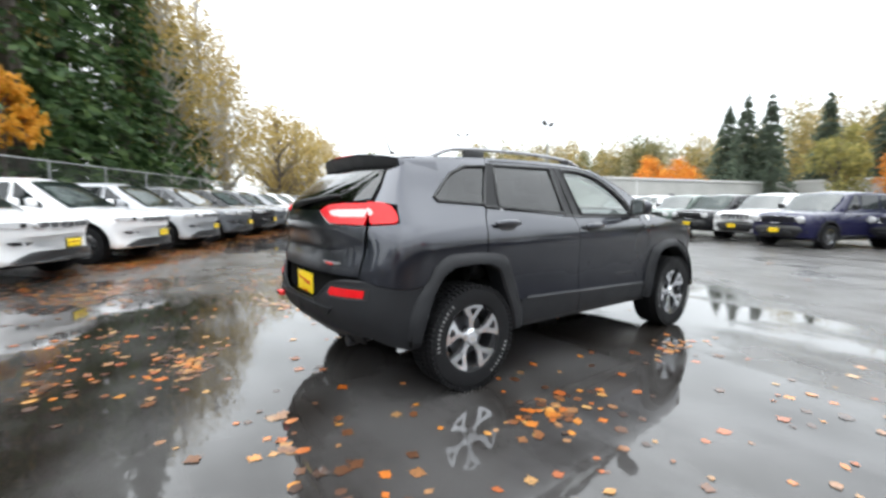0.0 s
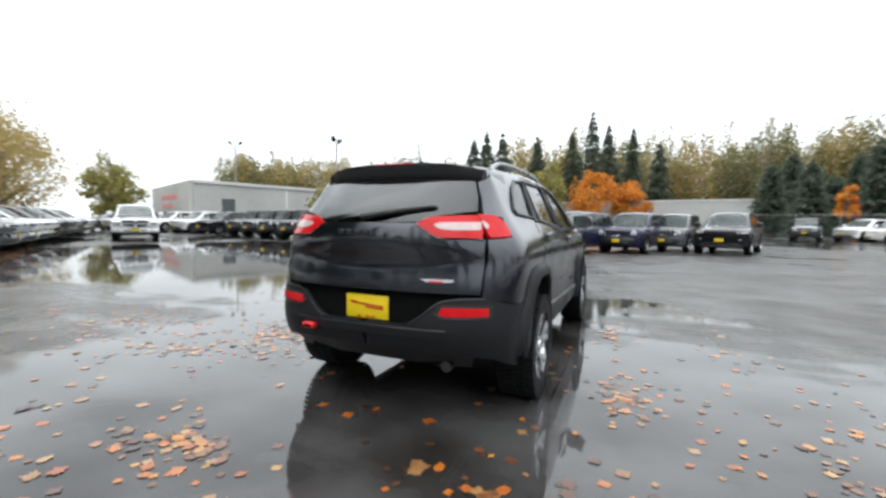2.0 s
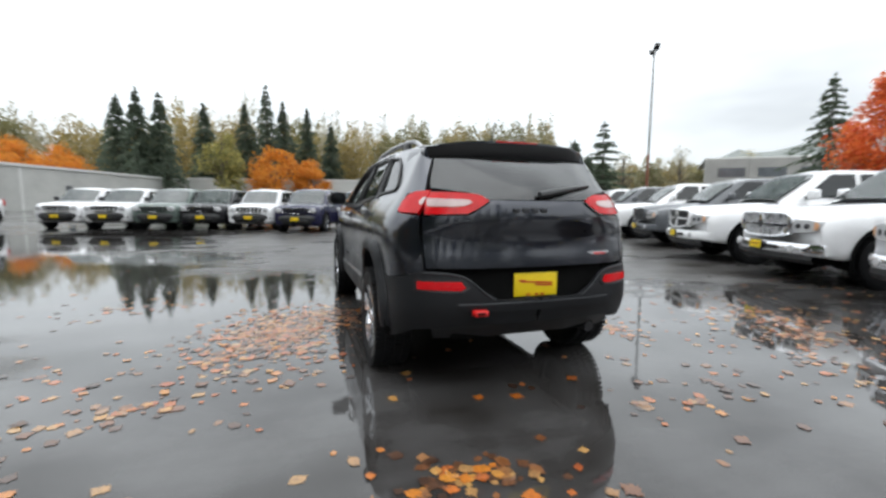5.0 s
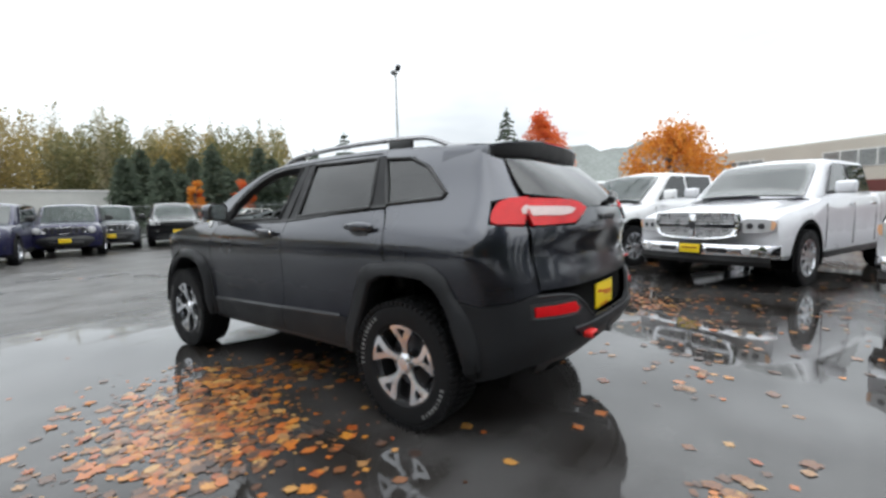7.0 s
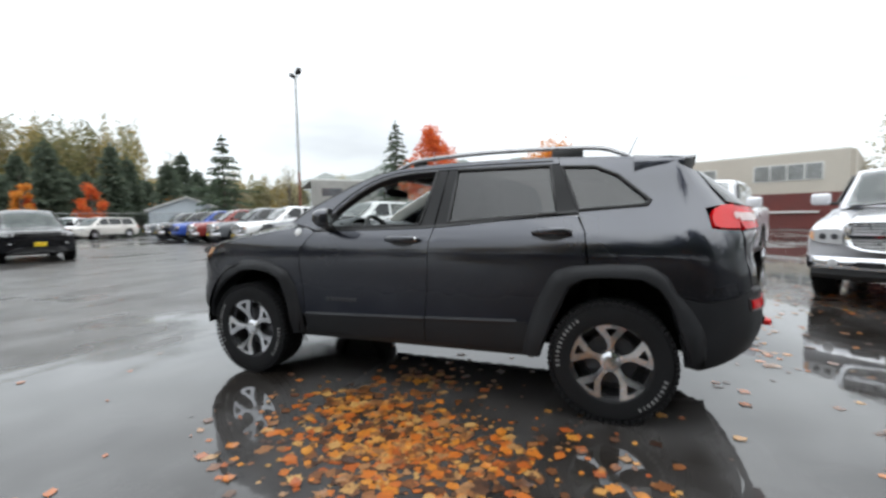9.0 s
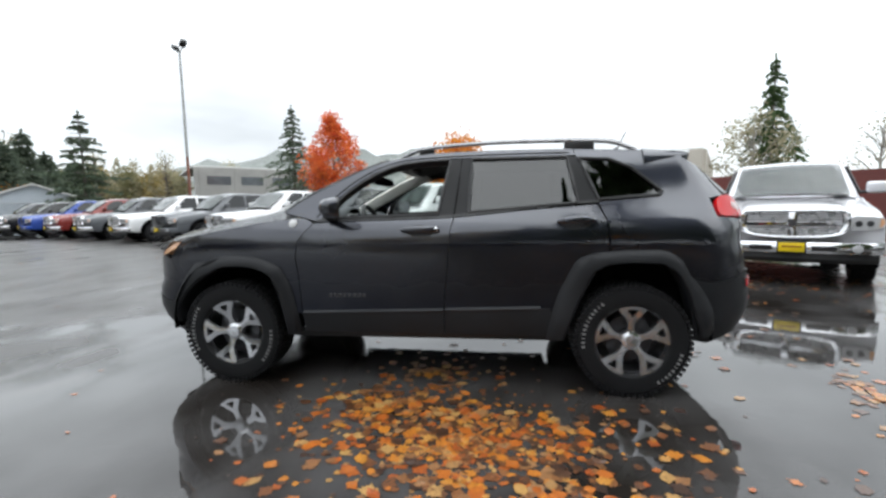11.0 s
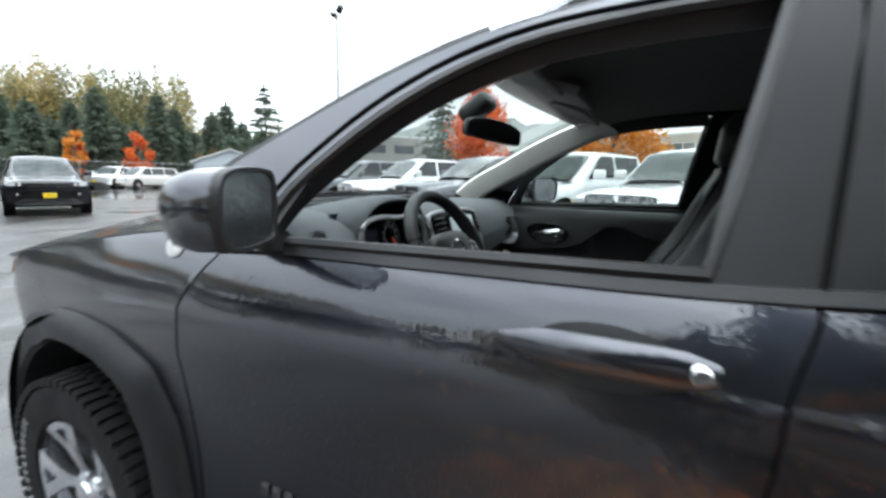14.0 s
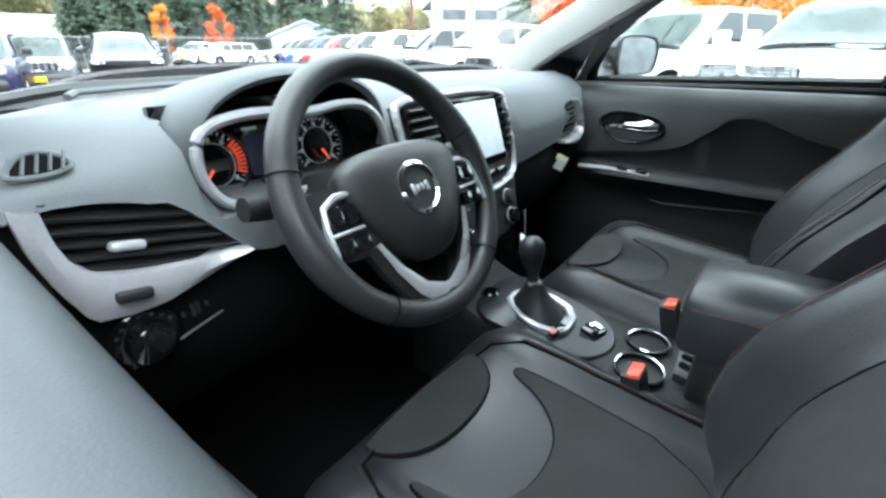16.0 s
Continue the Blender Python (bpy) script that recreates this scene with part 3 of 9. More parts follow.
class Cards:
    """Gathers many small leaf faces into one mesh."""

    def __init__(self):
        self.v, self.f = [], []

    def leaf(self, c, u, w, l):
        """A kite-shaped leaf or spray at c, along u, w wide and l long."""
        i = len(self.v)
        side = u.cross(Vector((random.uniform(-1, 1), random.uniform(-1, 1), random.uniform(-1, 1)))).normalized() * w * 0.5
        self.v += [tuple(c), tuple(c + u * l * 0.45 + side), tuple(c + u * l), tuple(c + u * l * 0.5 - side)]
        self.f.append((i, i + 1, i + 2, i + 3))

    def mesh(self, name):
        me = bpy.data.meshes.new(name)
        me.from_pydata(self.v, [], self.f)
        return me


def rnd_dir(flat=1.0):
    a, z = random.uniform(0, 2 * math.pi), random.uniform(-1, 1) * flat
    k = math.sqrt(max(1 - z * z, 0))
    return Vector((k * math.cos(a), k * math.sin(a), z))


def conifer_cards(cards, base, h, r, whorls, sprays, size, droop=0.35, bare=0.08, ragged=0.3, limbs=5, power=0.95):
    """Limbs in loose whorls, each carrying flat sprays to both sides; the gaps between whorls stay open."""
    for k in range(whorls):
        f = bare + (1 - bare) * (k + 0.5 * random.random()) / whorls
        reach = r * (1 - f) ** power * random.uniform(1 - ragged, 1.1) + 0.05
        turn = random.uniform(0, 6.28)
        for j in range(limbs):
            a = turn + 6.283 * (j + random.uniform(-0.3, 0.3)) / limbs
            out = Vector((math.cos(a), math.sin(a), 0))
            across = Vector((-out.y, out.x, 0))
            top = Vector(base) + Vector((0, 0, h * f + random.uniform(-0.3, 0.3) * h / whorls))
            b = reach * random.uniform(0.6, 1.05)
            for q in range(sprays):
                e = (q + random.random()) / sprays
                d = b * e
                c = top + out * d + across * random.uniform(-0.28, 0.28) * b * (1 - 0.6 * e) + Vector((0, 0, -droop * d * (0.3 + 0.7 * e) + random.uniform(-0.12, 0.12) * size))
                u = (out * random.uniform(0.4, 1) + across * random.uniform(-0.9, 0.9) + Vector((0, 0, random.uniform(-0.75, 0.15)))).normalized()
                fine = size * (0.4 + 0.6 * (1 - f) ** 0.5)
                cards.leaf(c, u, fine * random.uniform(0.35, 0.75), fine * random.uniform(0.7, 1.5))
    for _ in range(12):
        cards.leaf(Vector(base) + Vector((0, 0, h * random.uniform(0.96, 1.0))), (Vector((0, 0, 1)) + rnd_dir() * 0.5).normalized(), size * 0.25, size * 0.8)


def conifer(x, y, h, r, label, material=None, whorls=46, sprays=7, size=0.42, droop=0.35, bare=0.08, ragged=0.3, power=0.95):
    tree = thing("conifer_tree", label, "tree", "conifers", pose(x, y, 0))
    bm = bmesh.new()
    add_tube(bm, [(0, 0, 0), (0.02 * h * 0.3, 0, h * 0.5), (0, 0, h * 0.97)], [h * 0.016, h * 0.010, 0.02], 8)
    for k in range(26):
        f = bare + (0.95 - bare) * k / 26
        a = k * 2.4
        b = r * (1 - f) ** 0.8 * 0.7
        add_tube(bm, [(0, 0, h * f), (math.cos(a) * b, math.sin(a) * b, h * f - droop * b * 0.7)], [0.05, 0.012], 4)
    part("trunk", bm, M_BARK, tree, "dark straight trunk with limbs")
    cards = Cards()
    conifer_cards(cards, (0, 0, 0), h, r, whorls, sprays, size, droop, bare, ragged, 5 if power > 0.8 else 8, power)
    put_mesh("crown", cards.mesh("crown"), material or L_FIR, tree, None, "dark green drooping needles")
    return tree


def broadleaf(x, y, h, r, label, material, leaves=5200, size=0.30, clumps=46, bole=0.22, bark=None, column=1.0, group="autumn trees"):
    tree = thing("broadleaf_tree", label, "tree", group, pose(x, y, 0))
    bm = bmesh.new()
    add_tube(bm, [(0, 0, 0), (0.1, 0.05, h * 0.35), (-0.05, 0.1, h * 0.7), (0, 0, h * 0.95)], [h * 0.018, h * 0.014, h * 0.007, 0.02], 8)
    cards = Cards()
    rz = (h * (1 - bole)) / 2
    cz = h * bole + rz
    for k in range(clumps):
        d = rnd_dir()
        q = random.uniform(0.35, 1.0) ** 0.6
        taper = 1 - 0.55 * max(d.z, 0) * column
        c = Vector((d.x * r * q * taper, d.y * r * q * taper, cz + d.z * rz * q * 0.96))
        root = Vector((0, 0, max(h * bole * 0.8, c.z - math.hypot(c.x, c.y) * 0.9 - 0.4)))
        mid = root.lerp(c, 0.55) + Vector((0, 0, 0.15 * r * 0.3))
        add_tube(bm, [root, mid, c], [h * 0.006, h * 0.004, 0.012], 4)
        cr = r * random.uniform(0.22, 0.42)
        for _ in range(leaves // clumps):
            p = c + rnd_dir() * cr * random.random() ** 0.45
            cards.leaf(p, (rnd_dir() + Vector((0, 0, -0.4))).normalized(), size * random.uniform(0.5, 1.0), size * random.uniform(0.7, 1.3))
    part("trunk", bm, bark or M_BARK, tree, "branching trunk and limbs")
    put_mesh("crown", cards.mesh("crown"), material, tree, None, "crown of many small leaves")
    return tree


for x, y, h, r in ((-19, -10.0, 33, 4.2), (-23, -6.6, 31, 4.6), (-26.5, -5.2, 24, 3.8), (-29, -2.8, 22, 4.0), (-32.5, -1.4, 17, 3.5), (-35.5, 0.6, 15, 3.2), (-15.5, -13, 33, 4), (-21.5, -11.5, 35, 4.6), (-26, -9.5, 35, 4.6), (-17.5, -17, 34, 4.6), (-22, -16, 36, 4.8), (-30, -7, 33, 4.4)):
    conifer(x, y, h * 0.96, r * 1.25, "tall dark green fir behind the chain-link fence", L_FIR, 56, 22, 0.55, 0.42, 0.03)
broadleaf(-19.4, -6.6, 5.9, 1.25, "bright amber young maple before dark firs", L_AMBER, 1300, 0.24, 22, 0.45)
for x, y, h, r in ((-31, -0.6, 22, 3.4), (-36, 2.2, 23, 3.8), (-40, 4.4, 20, 3.8), (-25, -9, 24, 3.6), (-20, -11, 21, 3)):
    broadleaf(x, y, h * 0.78, r, "tall thinning yellow birch beside the firs", L_GOLD, 4600, 0.22, 90, 0.1, M_BIRCH)
for x, y, h, r in ((-45, 10.5, 11.5, 4.6), (-50, 14.0, 12, 5.4), (-56, 18, 11, 5)):
    broadleaf(x, y, h, r, "spreading yellow-green autumn tree at the lot edge", L_GOLD, 3800, 0.30, 60, 0.1)
for x, y, h, r in ((-60, 30, 9.5, 3.2), (-64, 33, 8, 3)):
    broadleaf(x, y, h, r, "olive green tree beyond the lot", L_OLIVE, 2600, 0.4, 30, 0.1)
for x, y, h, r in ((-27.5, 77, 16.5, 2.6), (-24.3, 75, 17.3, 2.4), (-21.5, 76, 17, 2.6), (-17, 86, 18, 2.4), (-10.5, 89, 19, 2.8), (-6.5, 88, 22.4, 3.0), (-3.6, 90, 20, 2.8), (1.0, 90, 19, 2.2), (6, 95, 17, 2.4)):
    conifer(x, y, h * 1.03, r * 2.6, "tall dark fir rising above the autumn wood", L_HAZEFIR, 30, 28, 0.75, 0.55, 0.1, 0.4)
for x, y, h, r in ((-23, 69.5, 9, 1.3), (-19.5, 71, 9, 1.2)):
    conifer(x, y, h, r, "narrow blue-green conifer behind the building", L_HAZEFIR, 30, 9, 0.5, 0.3, 0.03, 0.15)
broadleaf(-12, 70, 12.5, 3.6, "yellow-green tree behind the long building", L_OLIVE, 3200, 0.42, 36, 0.1)
for x, y, h, r in ((-4.5, 72, 9.5, 4.5), (-36, 78, 9, 4.5), (-42, 80, 10, 4.5), (1, 74, 8.5, 3)):
    broadleaf(x, y, h, r, "broad orange maple behind the building", L_ORANGE, 3400, 0.42, 36, 0.1)
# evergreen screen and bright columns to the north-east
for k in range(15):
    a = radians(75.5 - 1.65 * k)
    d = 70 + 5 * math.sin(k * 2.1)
    conifer(d * math.cos(a), d * math.sin(a) - 4, 8.8 + 1.8 * math.sin(k * 1.7), 2.7, "dense rounded cedar in an evergreen screen", L_HAZEFIR, 30, 13, 0.7, 0.2, 0.0, 0.18, 0.5)
broadleaf(21.6, 53.6, 6.6, 0.9, "narrow orange columnar tree", L_ORANGE, 1200, 0.28, 18, 0.1)
broadleaf(26.8, 51.6, 5.9, 1.4, "narrow red columnar tree", L_RED, 1600, 0.28, 20, 0.1)
broadleaf(22.6, 54.6, 4.6, 0.7, "small red shrub-like tree", L_RED, 700, 0.28, 14, 0.1)
broadleaf(36, 51, 4.6, 3.0, "low spreading orange tree", L_ORANGE, 2000, 0.32, 26, 0.1)
conifer(34.8, 41.2, 11.2, 6.6, "dark open-branched pine beside the truck row", L_CEDAR, 16, 44, 0.46, 0.12, 0.06, 0.35)
conifer(58, 30.5, 16.2, 8.0, "grey-green spruce near the red maple", L_CEDAR, 24, 38, 0.55, 0.3, 0.05, 0.3)
broadleaf(50, 21, 13.6, 4.2, "bright red-orange maple near the office building", L_RED, 7000, 0.34, 70, 0.1, None, 1.65)
broadleaf(37, 4.0, 7.6, 3.9, "wide orange maple before the office building", L_ORANGE, 5600, 0.28, 50, 0.15)
conifer(41, -24.9, 14.2, 4.8, "tall drooping dark cedar behind the boundary wall", L_FIR, 26, 34, 0.5, 0.6, 0.02, 0.4)
conifer(43.5, -28.4, 7.6, 3.8, "small drooping cedar behind the wall", L_FIR, 16, 18, 0.45, 0.6, 0.02, 0.3)
broadleaf(40.5, -23.2, 10, 3.4, "thin pale autumn tree behind the wall", L_PALE, 2200, 0.26, 60, 0.15, M_BIRCH)
broadleaf(37, -31, 8, 3.0, "almost bare grey tree behind the wall", L_PALE, 500, 0.2, 70, 0.15, M_BIRCH)
for x, y, h in ((56, 62, 12), (62, 55, 11), (69, 48, 10), (50, 70, 14)):
    broadleaf(x, y, h, 3, "bare grey-brown tree by the office", L_PALE, 900, 0.3, 50, 0.12)
broadleaf(-23, 27, 4.6, 1.8, "small olive tree against the long building", L_OLIVE, 1500, 0.28, 24, 0.1)

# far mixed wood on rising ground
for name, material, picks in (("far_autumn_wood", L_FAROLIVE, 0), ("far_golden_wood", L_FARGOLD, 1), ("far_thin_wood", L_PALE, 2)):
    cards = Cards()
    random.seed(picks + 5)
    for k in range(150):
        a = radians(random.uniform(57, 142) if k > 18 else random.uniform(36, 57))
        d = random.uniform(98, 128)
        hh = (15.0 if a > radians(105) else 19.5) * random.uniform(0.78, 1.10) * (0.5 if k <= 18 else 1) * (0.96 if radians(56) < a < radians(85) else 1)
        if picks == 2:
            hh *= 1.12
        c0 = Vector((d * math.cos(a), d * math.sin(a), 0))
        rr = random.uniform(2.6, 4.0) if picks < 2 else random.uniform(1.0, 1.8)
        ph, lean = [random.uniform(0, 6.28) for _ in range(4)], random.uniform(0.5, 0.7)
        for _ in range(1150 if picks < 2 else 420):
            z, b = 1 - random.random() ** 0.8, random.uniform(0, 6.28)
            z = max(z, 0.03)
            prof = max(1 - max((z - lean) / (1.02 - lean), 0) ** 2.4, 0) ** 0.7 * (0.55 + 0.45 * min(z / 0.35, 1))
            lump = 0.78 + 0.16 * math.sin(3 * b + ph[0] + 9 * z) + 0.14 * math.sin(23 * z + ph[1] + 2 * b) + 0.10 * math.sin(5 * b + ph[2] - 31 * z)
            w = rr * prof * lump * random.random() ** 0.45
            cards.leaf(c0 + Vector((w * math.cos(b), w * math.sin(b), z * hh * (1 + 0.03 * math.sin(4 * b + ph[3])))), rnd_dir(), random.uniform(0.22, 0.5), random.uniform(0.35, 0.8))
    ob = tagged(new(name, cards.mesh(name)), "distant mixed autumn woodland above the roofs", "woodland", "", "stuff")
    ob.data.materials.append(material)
random.seed(11)
# trees behind the walker, met only in reflections
south = [o for o in scene.objects if o.name.startswith(("conifer_tree", "broadleaf_tree")) and o.parent is None][:9]
for i in range(19):
    copy_thing(south[i % 7], pose(-42 + 3.0 * i, -27 - 3.5 * (i % 3), 0, 0, 0, 37 * i) @ Matrix.Scale(0.62, 4))
for i, (x, y) in enumerate(((-15.6, -10.4), (-17.2, -13.0), (-15.2, -17.5))):
    copy_thing(south[i], pose(x, y, 0, 0, 0, 50 + 70 * i))

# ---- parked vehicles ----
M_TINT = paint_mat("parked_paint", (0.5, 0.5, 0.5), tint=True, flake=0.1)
M_CABIN = mat("cabin_shade", (0.055, 0.070, 0.070), 0.8, 0, 0.3, 1.2, 20)
M_SIDEGLASS = mat("dark_side_glass", (0.010, 0.012, 0.013), 0.03, 0, 0.3, 2, 30, 0, 0.3, 0.02)
M_SATINBAR = mat("satin_bar", (0.66, 0.66, 0.67), 0.3, 0.7, 0.06, 9, 200)
M_MESH = mat("grey_mesh", (0.10, 0.10, 0.105), 0.4, 0.6, 0.3, 120, 300)
M_GRILLE = mat("dark_grille", (0.01, 0.01, 0.011), 0.35)
M_PLATEINK = mat("plate_print", (0.30, 0.10, 0.01), 0.5)


def tyre_mesh(r, w, lugs=44):
    """A tyre about the local x axis, tread blocks standing off the crown."""
    bm = bmesh.new()
    h = w / 2
    add_lathe(bm, [(r * 0.60, -h * 0.75), (r * 0.66, -h * 0.95), (r * 0.80, -h), (r * 0.92, -h * 0.97), (r * 0.975, -h * 0.82), (r * 0.985, 0),
                   (r * 0.975, h * 0.82), (r * 0.92, h * 0.97), (r * 0.80, h), (r * 0.66, h * 0.95), (r * 0.60, h * 0.75)], None, 40)
    for k in range(lugs):
        for row, x in enumerate((-0.78, -0.27, 0.27, 0.78)):
            a = 2 * math.pi * (k + 0.5 * (row % 2)) / lugs
            m = Matrix.Rotation(a, 4, "X")
            outer = abs(x) > 0.5
            add_box(bm, m @ Vector((x * h, 0, r * (0.972 if outer else 0.988))), (h * 0.42, 2 * math.pi * r / lugs * 0.62, r * 0.05), m)
    return mesh_of("tyre", bm, 30)


def rim_mesh(r, spokes=5, double=True):
    """Alloy face: a lip, a hub and forked spokes, outward along +x."""
    bm = bmesh.new()
    add_lathe(bm, [(r, -0.01), (r * 1.0, 0.012), (r * 0.93, 0.012), (r * 0.9, -0.03)], None, 40)
    add_lathe(bm, [(r * 0.24, -0.03), (r * 0.22, 0.006), (r * 0.14, 0.01), (r * 0.001, 0.012)], None, 20)
    for k in range(spokes):
        m = Matrix.Rotation(2 * math.pi * k / spokes, 4, "X")
        if double:
            for sgn in (-1, 1):
                pts = [(0, 0.0, r * 0.14), (0, sgn * r * 0.15, r * 0.16), (0, sgn * r * 0.17, r * 0.45), (0, sgn * r * 0.37, r * 0.86), (0, sgn * r * 0.15, r * 0.93), (0, sgn * r * 0.06, r * 0.5), (0, 0, r * 0.46)]
                if sgn < 0:
                    pts = pts[::-1]
                add_prism(bm, [m @ (Vector(p) + Vector((-0.028, 0, 0))) for p in pts], m @ Vector((0.034, 0, 0)))
        else:
            pts = [(0, -r * 0.13, r * 0.15), (0, r * 0.13, r * 0.15), (0, r * 0.17, r * 0.93), (0, -r * 0.17, r * 0.93)]
            add_prism(bm, [m @ (Vector(p) + Vector((-0.03, 0, 0))) for p in pts], m @ Vector((0.032, 0, 0)))
    return mesh_of("rim", bm, 30)


def barrel_mesh(r, w):
    bm = bmesh.new()
    add_lathe(bm, [(r, 0.0), (r * 0.95, -0.04), (r * 0.93, -w * 0.8), (0.03, -w * 0.82)], None, 32)
    add_lathe(bm, [(r * 0.68, -0.08), (r * 0.68, -0.1), (0.02, -0.1)], None, 28)
    return mesh_of("barrel", bm)


def add_wheels(car, track, base, r, w, rim_r, spokes, double, rim_material, lugs=44):
    tyre, rim, barrel = tyre_mesh(r, w, lugs), rim_mesh(rim_r, spokes, double), barrel_mesh(rim_r, w)
    for y in (base / 2, -base / 2):
        for sx in (1, -1):
            m = pose(sx * track / 2, y, r, 0, 0, 0 if sx > 0 else 180)
            wheel = put_mesh("wheel", barrel, M_ALLOYD, car, m @ pose(w / 2 - 0.02, 0, 0), "dark inner barrel of an alloy wheel")
            put_mesh("tyre", tyre, M_TYRE, wheel, pose(-(w / 2 - 0.02), 0, 0), "black rubber tyre")
            put_mesh("rim", rim, rim_material, wheel, pose(0, 0, 0), "bright alloy rim")


def section(y, top, bot, w, crown=0.03, shoulder=0.1, tuck=0.06, bend=0.0):
    """Half of a body cross-section, mirrored to a closed ring."""
    half = [(0, top + crown), (w * 0.45, top + crown * 0.75), (w * 0.8, top + crown * 0.1), (w * 0.93, top - shoulder * 0.35), (w * 0.985, top - shoulder), (w, (top * 0.55 + bot * 0.45)),
            (w * 0.985, bot + 0.16), (w * 0.96, bot + 0.04), (w - tuck - 0.05, bot), (0, bot)]
    ring = [(x, y - bend * (x / w) ** 2.4, z) for x, z in half]
    return ring + [(-x, q, z) for x, q, z in ring[-2:0:-1]]


VEH = {
    "suv": dict(L=4.82, W=0.97, H=1.76, base=2.91, r=0.38, rim=0.25, tw=0.25, belt=1.10, hood=1.08, cowl=0.98, wind=0.18, roofe=-1.75, tail=-2.28, nose=2.41, clear=0.3, dbl=True, sp=5, pillars=(0.05, -0.95, -1.85)),
    "compact": dict(L=4.24, W=0.90, H=1.69, base=2.57, r=0.35, rim=0.22, tw=0.22, belt=1.08, hood=1.05, cowl=0.86, wind=0.30, roofe=-1.70, tail=-2.05, nose=2.12, clear=0.28, dbl=False, sp=5, pillars=(0.0, -0.85, -1.6)),
    "wrangler": dict(L=4.4, W=0.90, H=1.84, base=2.95, r=0.40, rim=0.23, tw=0.25, belt=1.18, hood=1.14, cowl=0.62, wind=0.45, roofe=-2.02, tail=-2.1, nose=2.1, clear=0.4, dbl=False, sp=5, pillars=(-0.25, -1.1, -1.95)),
    "van": dict(L=5.15, W=0.99, H=1.75, base=3.08, r=0.34, rim=0.22, tw=0.22, belt=1.05, hood=1.0, cowl=1.55, wind=0.75, roofe=-2.2, tail=-2.5, nose=2.57, clear=0.22, dbl=False, sp=5, pillars=(0.15, -1.0, -2.2)),
    "truck": dict(L=5.8, W=1.005, H=1.93, base=3.57, r=0.405, rim=0.265, tw=0.27, belt=1.28, hood=1.24, cowl=1.24, wind=0.56, roofe=-1.0, tail=-1.17, nose=2.9, clear=0.36, dbl=True, sp=5, pillars=(0.0, -0.93, -2)),
}


def cut_arches(bm, base, r, W):
    """Opens the wheel arches in a body's flanks."""
    for y0 in (base / 2, -base / 2):
        c = Vector((0, y0, r + 0.02))
        R = r * 1.16
        ways = [Vector((0, math.cos(radians(a)), math.sin(radians(a)))) for a in range(-10, 191, 20)]
        near = [f for f in bm.faces if min(v.co.y for v in f.verts) < y0 + R * 1.2 and max(v.co.y for v in f.verts) > y0 - R * 1.2]
        for n in ways:
            geom = near + list({e for f in near for e in f.edges}) + list({v for f in near for v in f.verts})
            out = bmesh.ops.bisect_plane(bm, geom=geom, dist=1e-5, plane_co=c + n * R, plane_no=n)
            near = list({f for f in near + [g for g in out["geom"] if isinstance(g, bmesh.types.BMFace)] if f.is_valid})
        gone = []
        for f in near:
            m = f.calc_center_median()
            if abs(m.x) > W * 0.55 and all((m - c).dot(n) < R for n in ways) and m.z < c.z + R:
                gone.append(f)
        bmesh.ops.delete(bm, geom=gone, context="FACES")


def truck_ring(y, centre, edge, valley, fender, w, floor, bend):
    """One cross-section of a pickup: raised bonnet, valley, fender crown, slab side."""
    half = [(0, centre), (0.30, centre - 0.004), (0.54, edge), (0.63, valley), (0.74, valley + 0.008), (0.86, fender), (0.945, fender - 0.025), (0.985, fender - 0.10), (1.0, fender - 0.24), (0.995, 0.66), (0.985, 0.48), (0.95, floor), (0, floor)]
    ring = [(x * w, y - bend * 0.2 * x ** 2.6, z) for x, z in half]
    return ring + [(-x, yy, z) for x, yy, z in ring[-2:0:-1]]


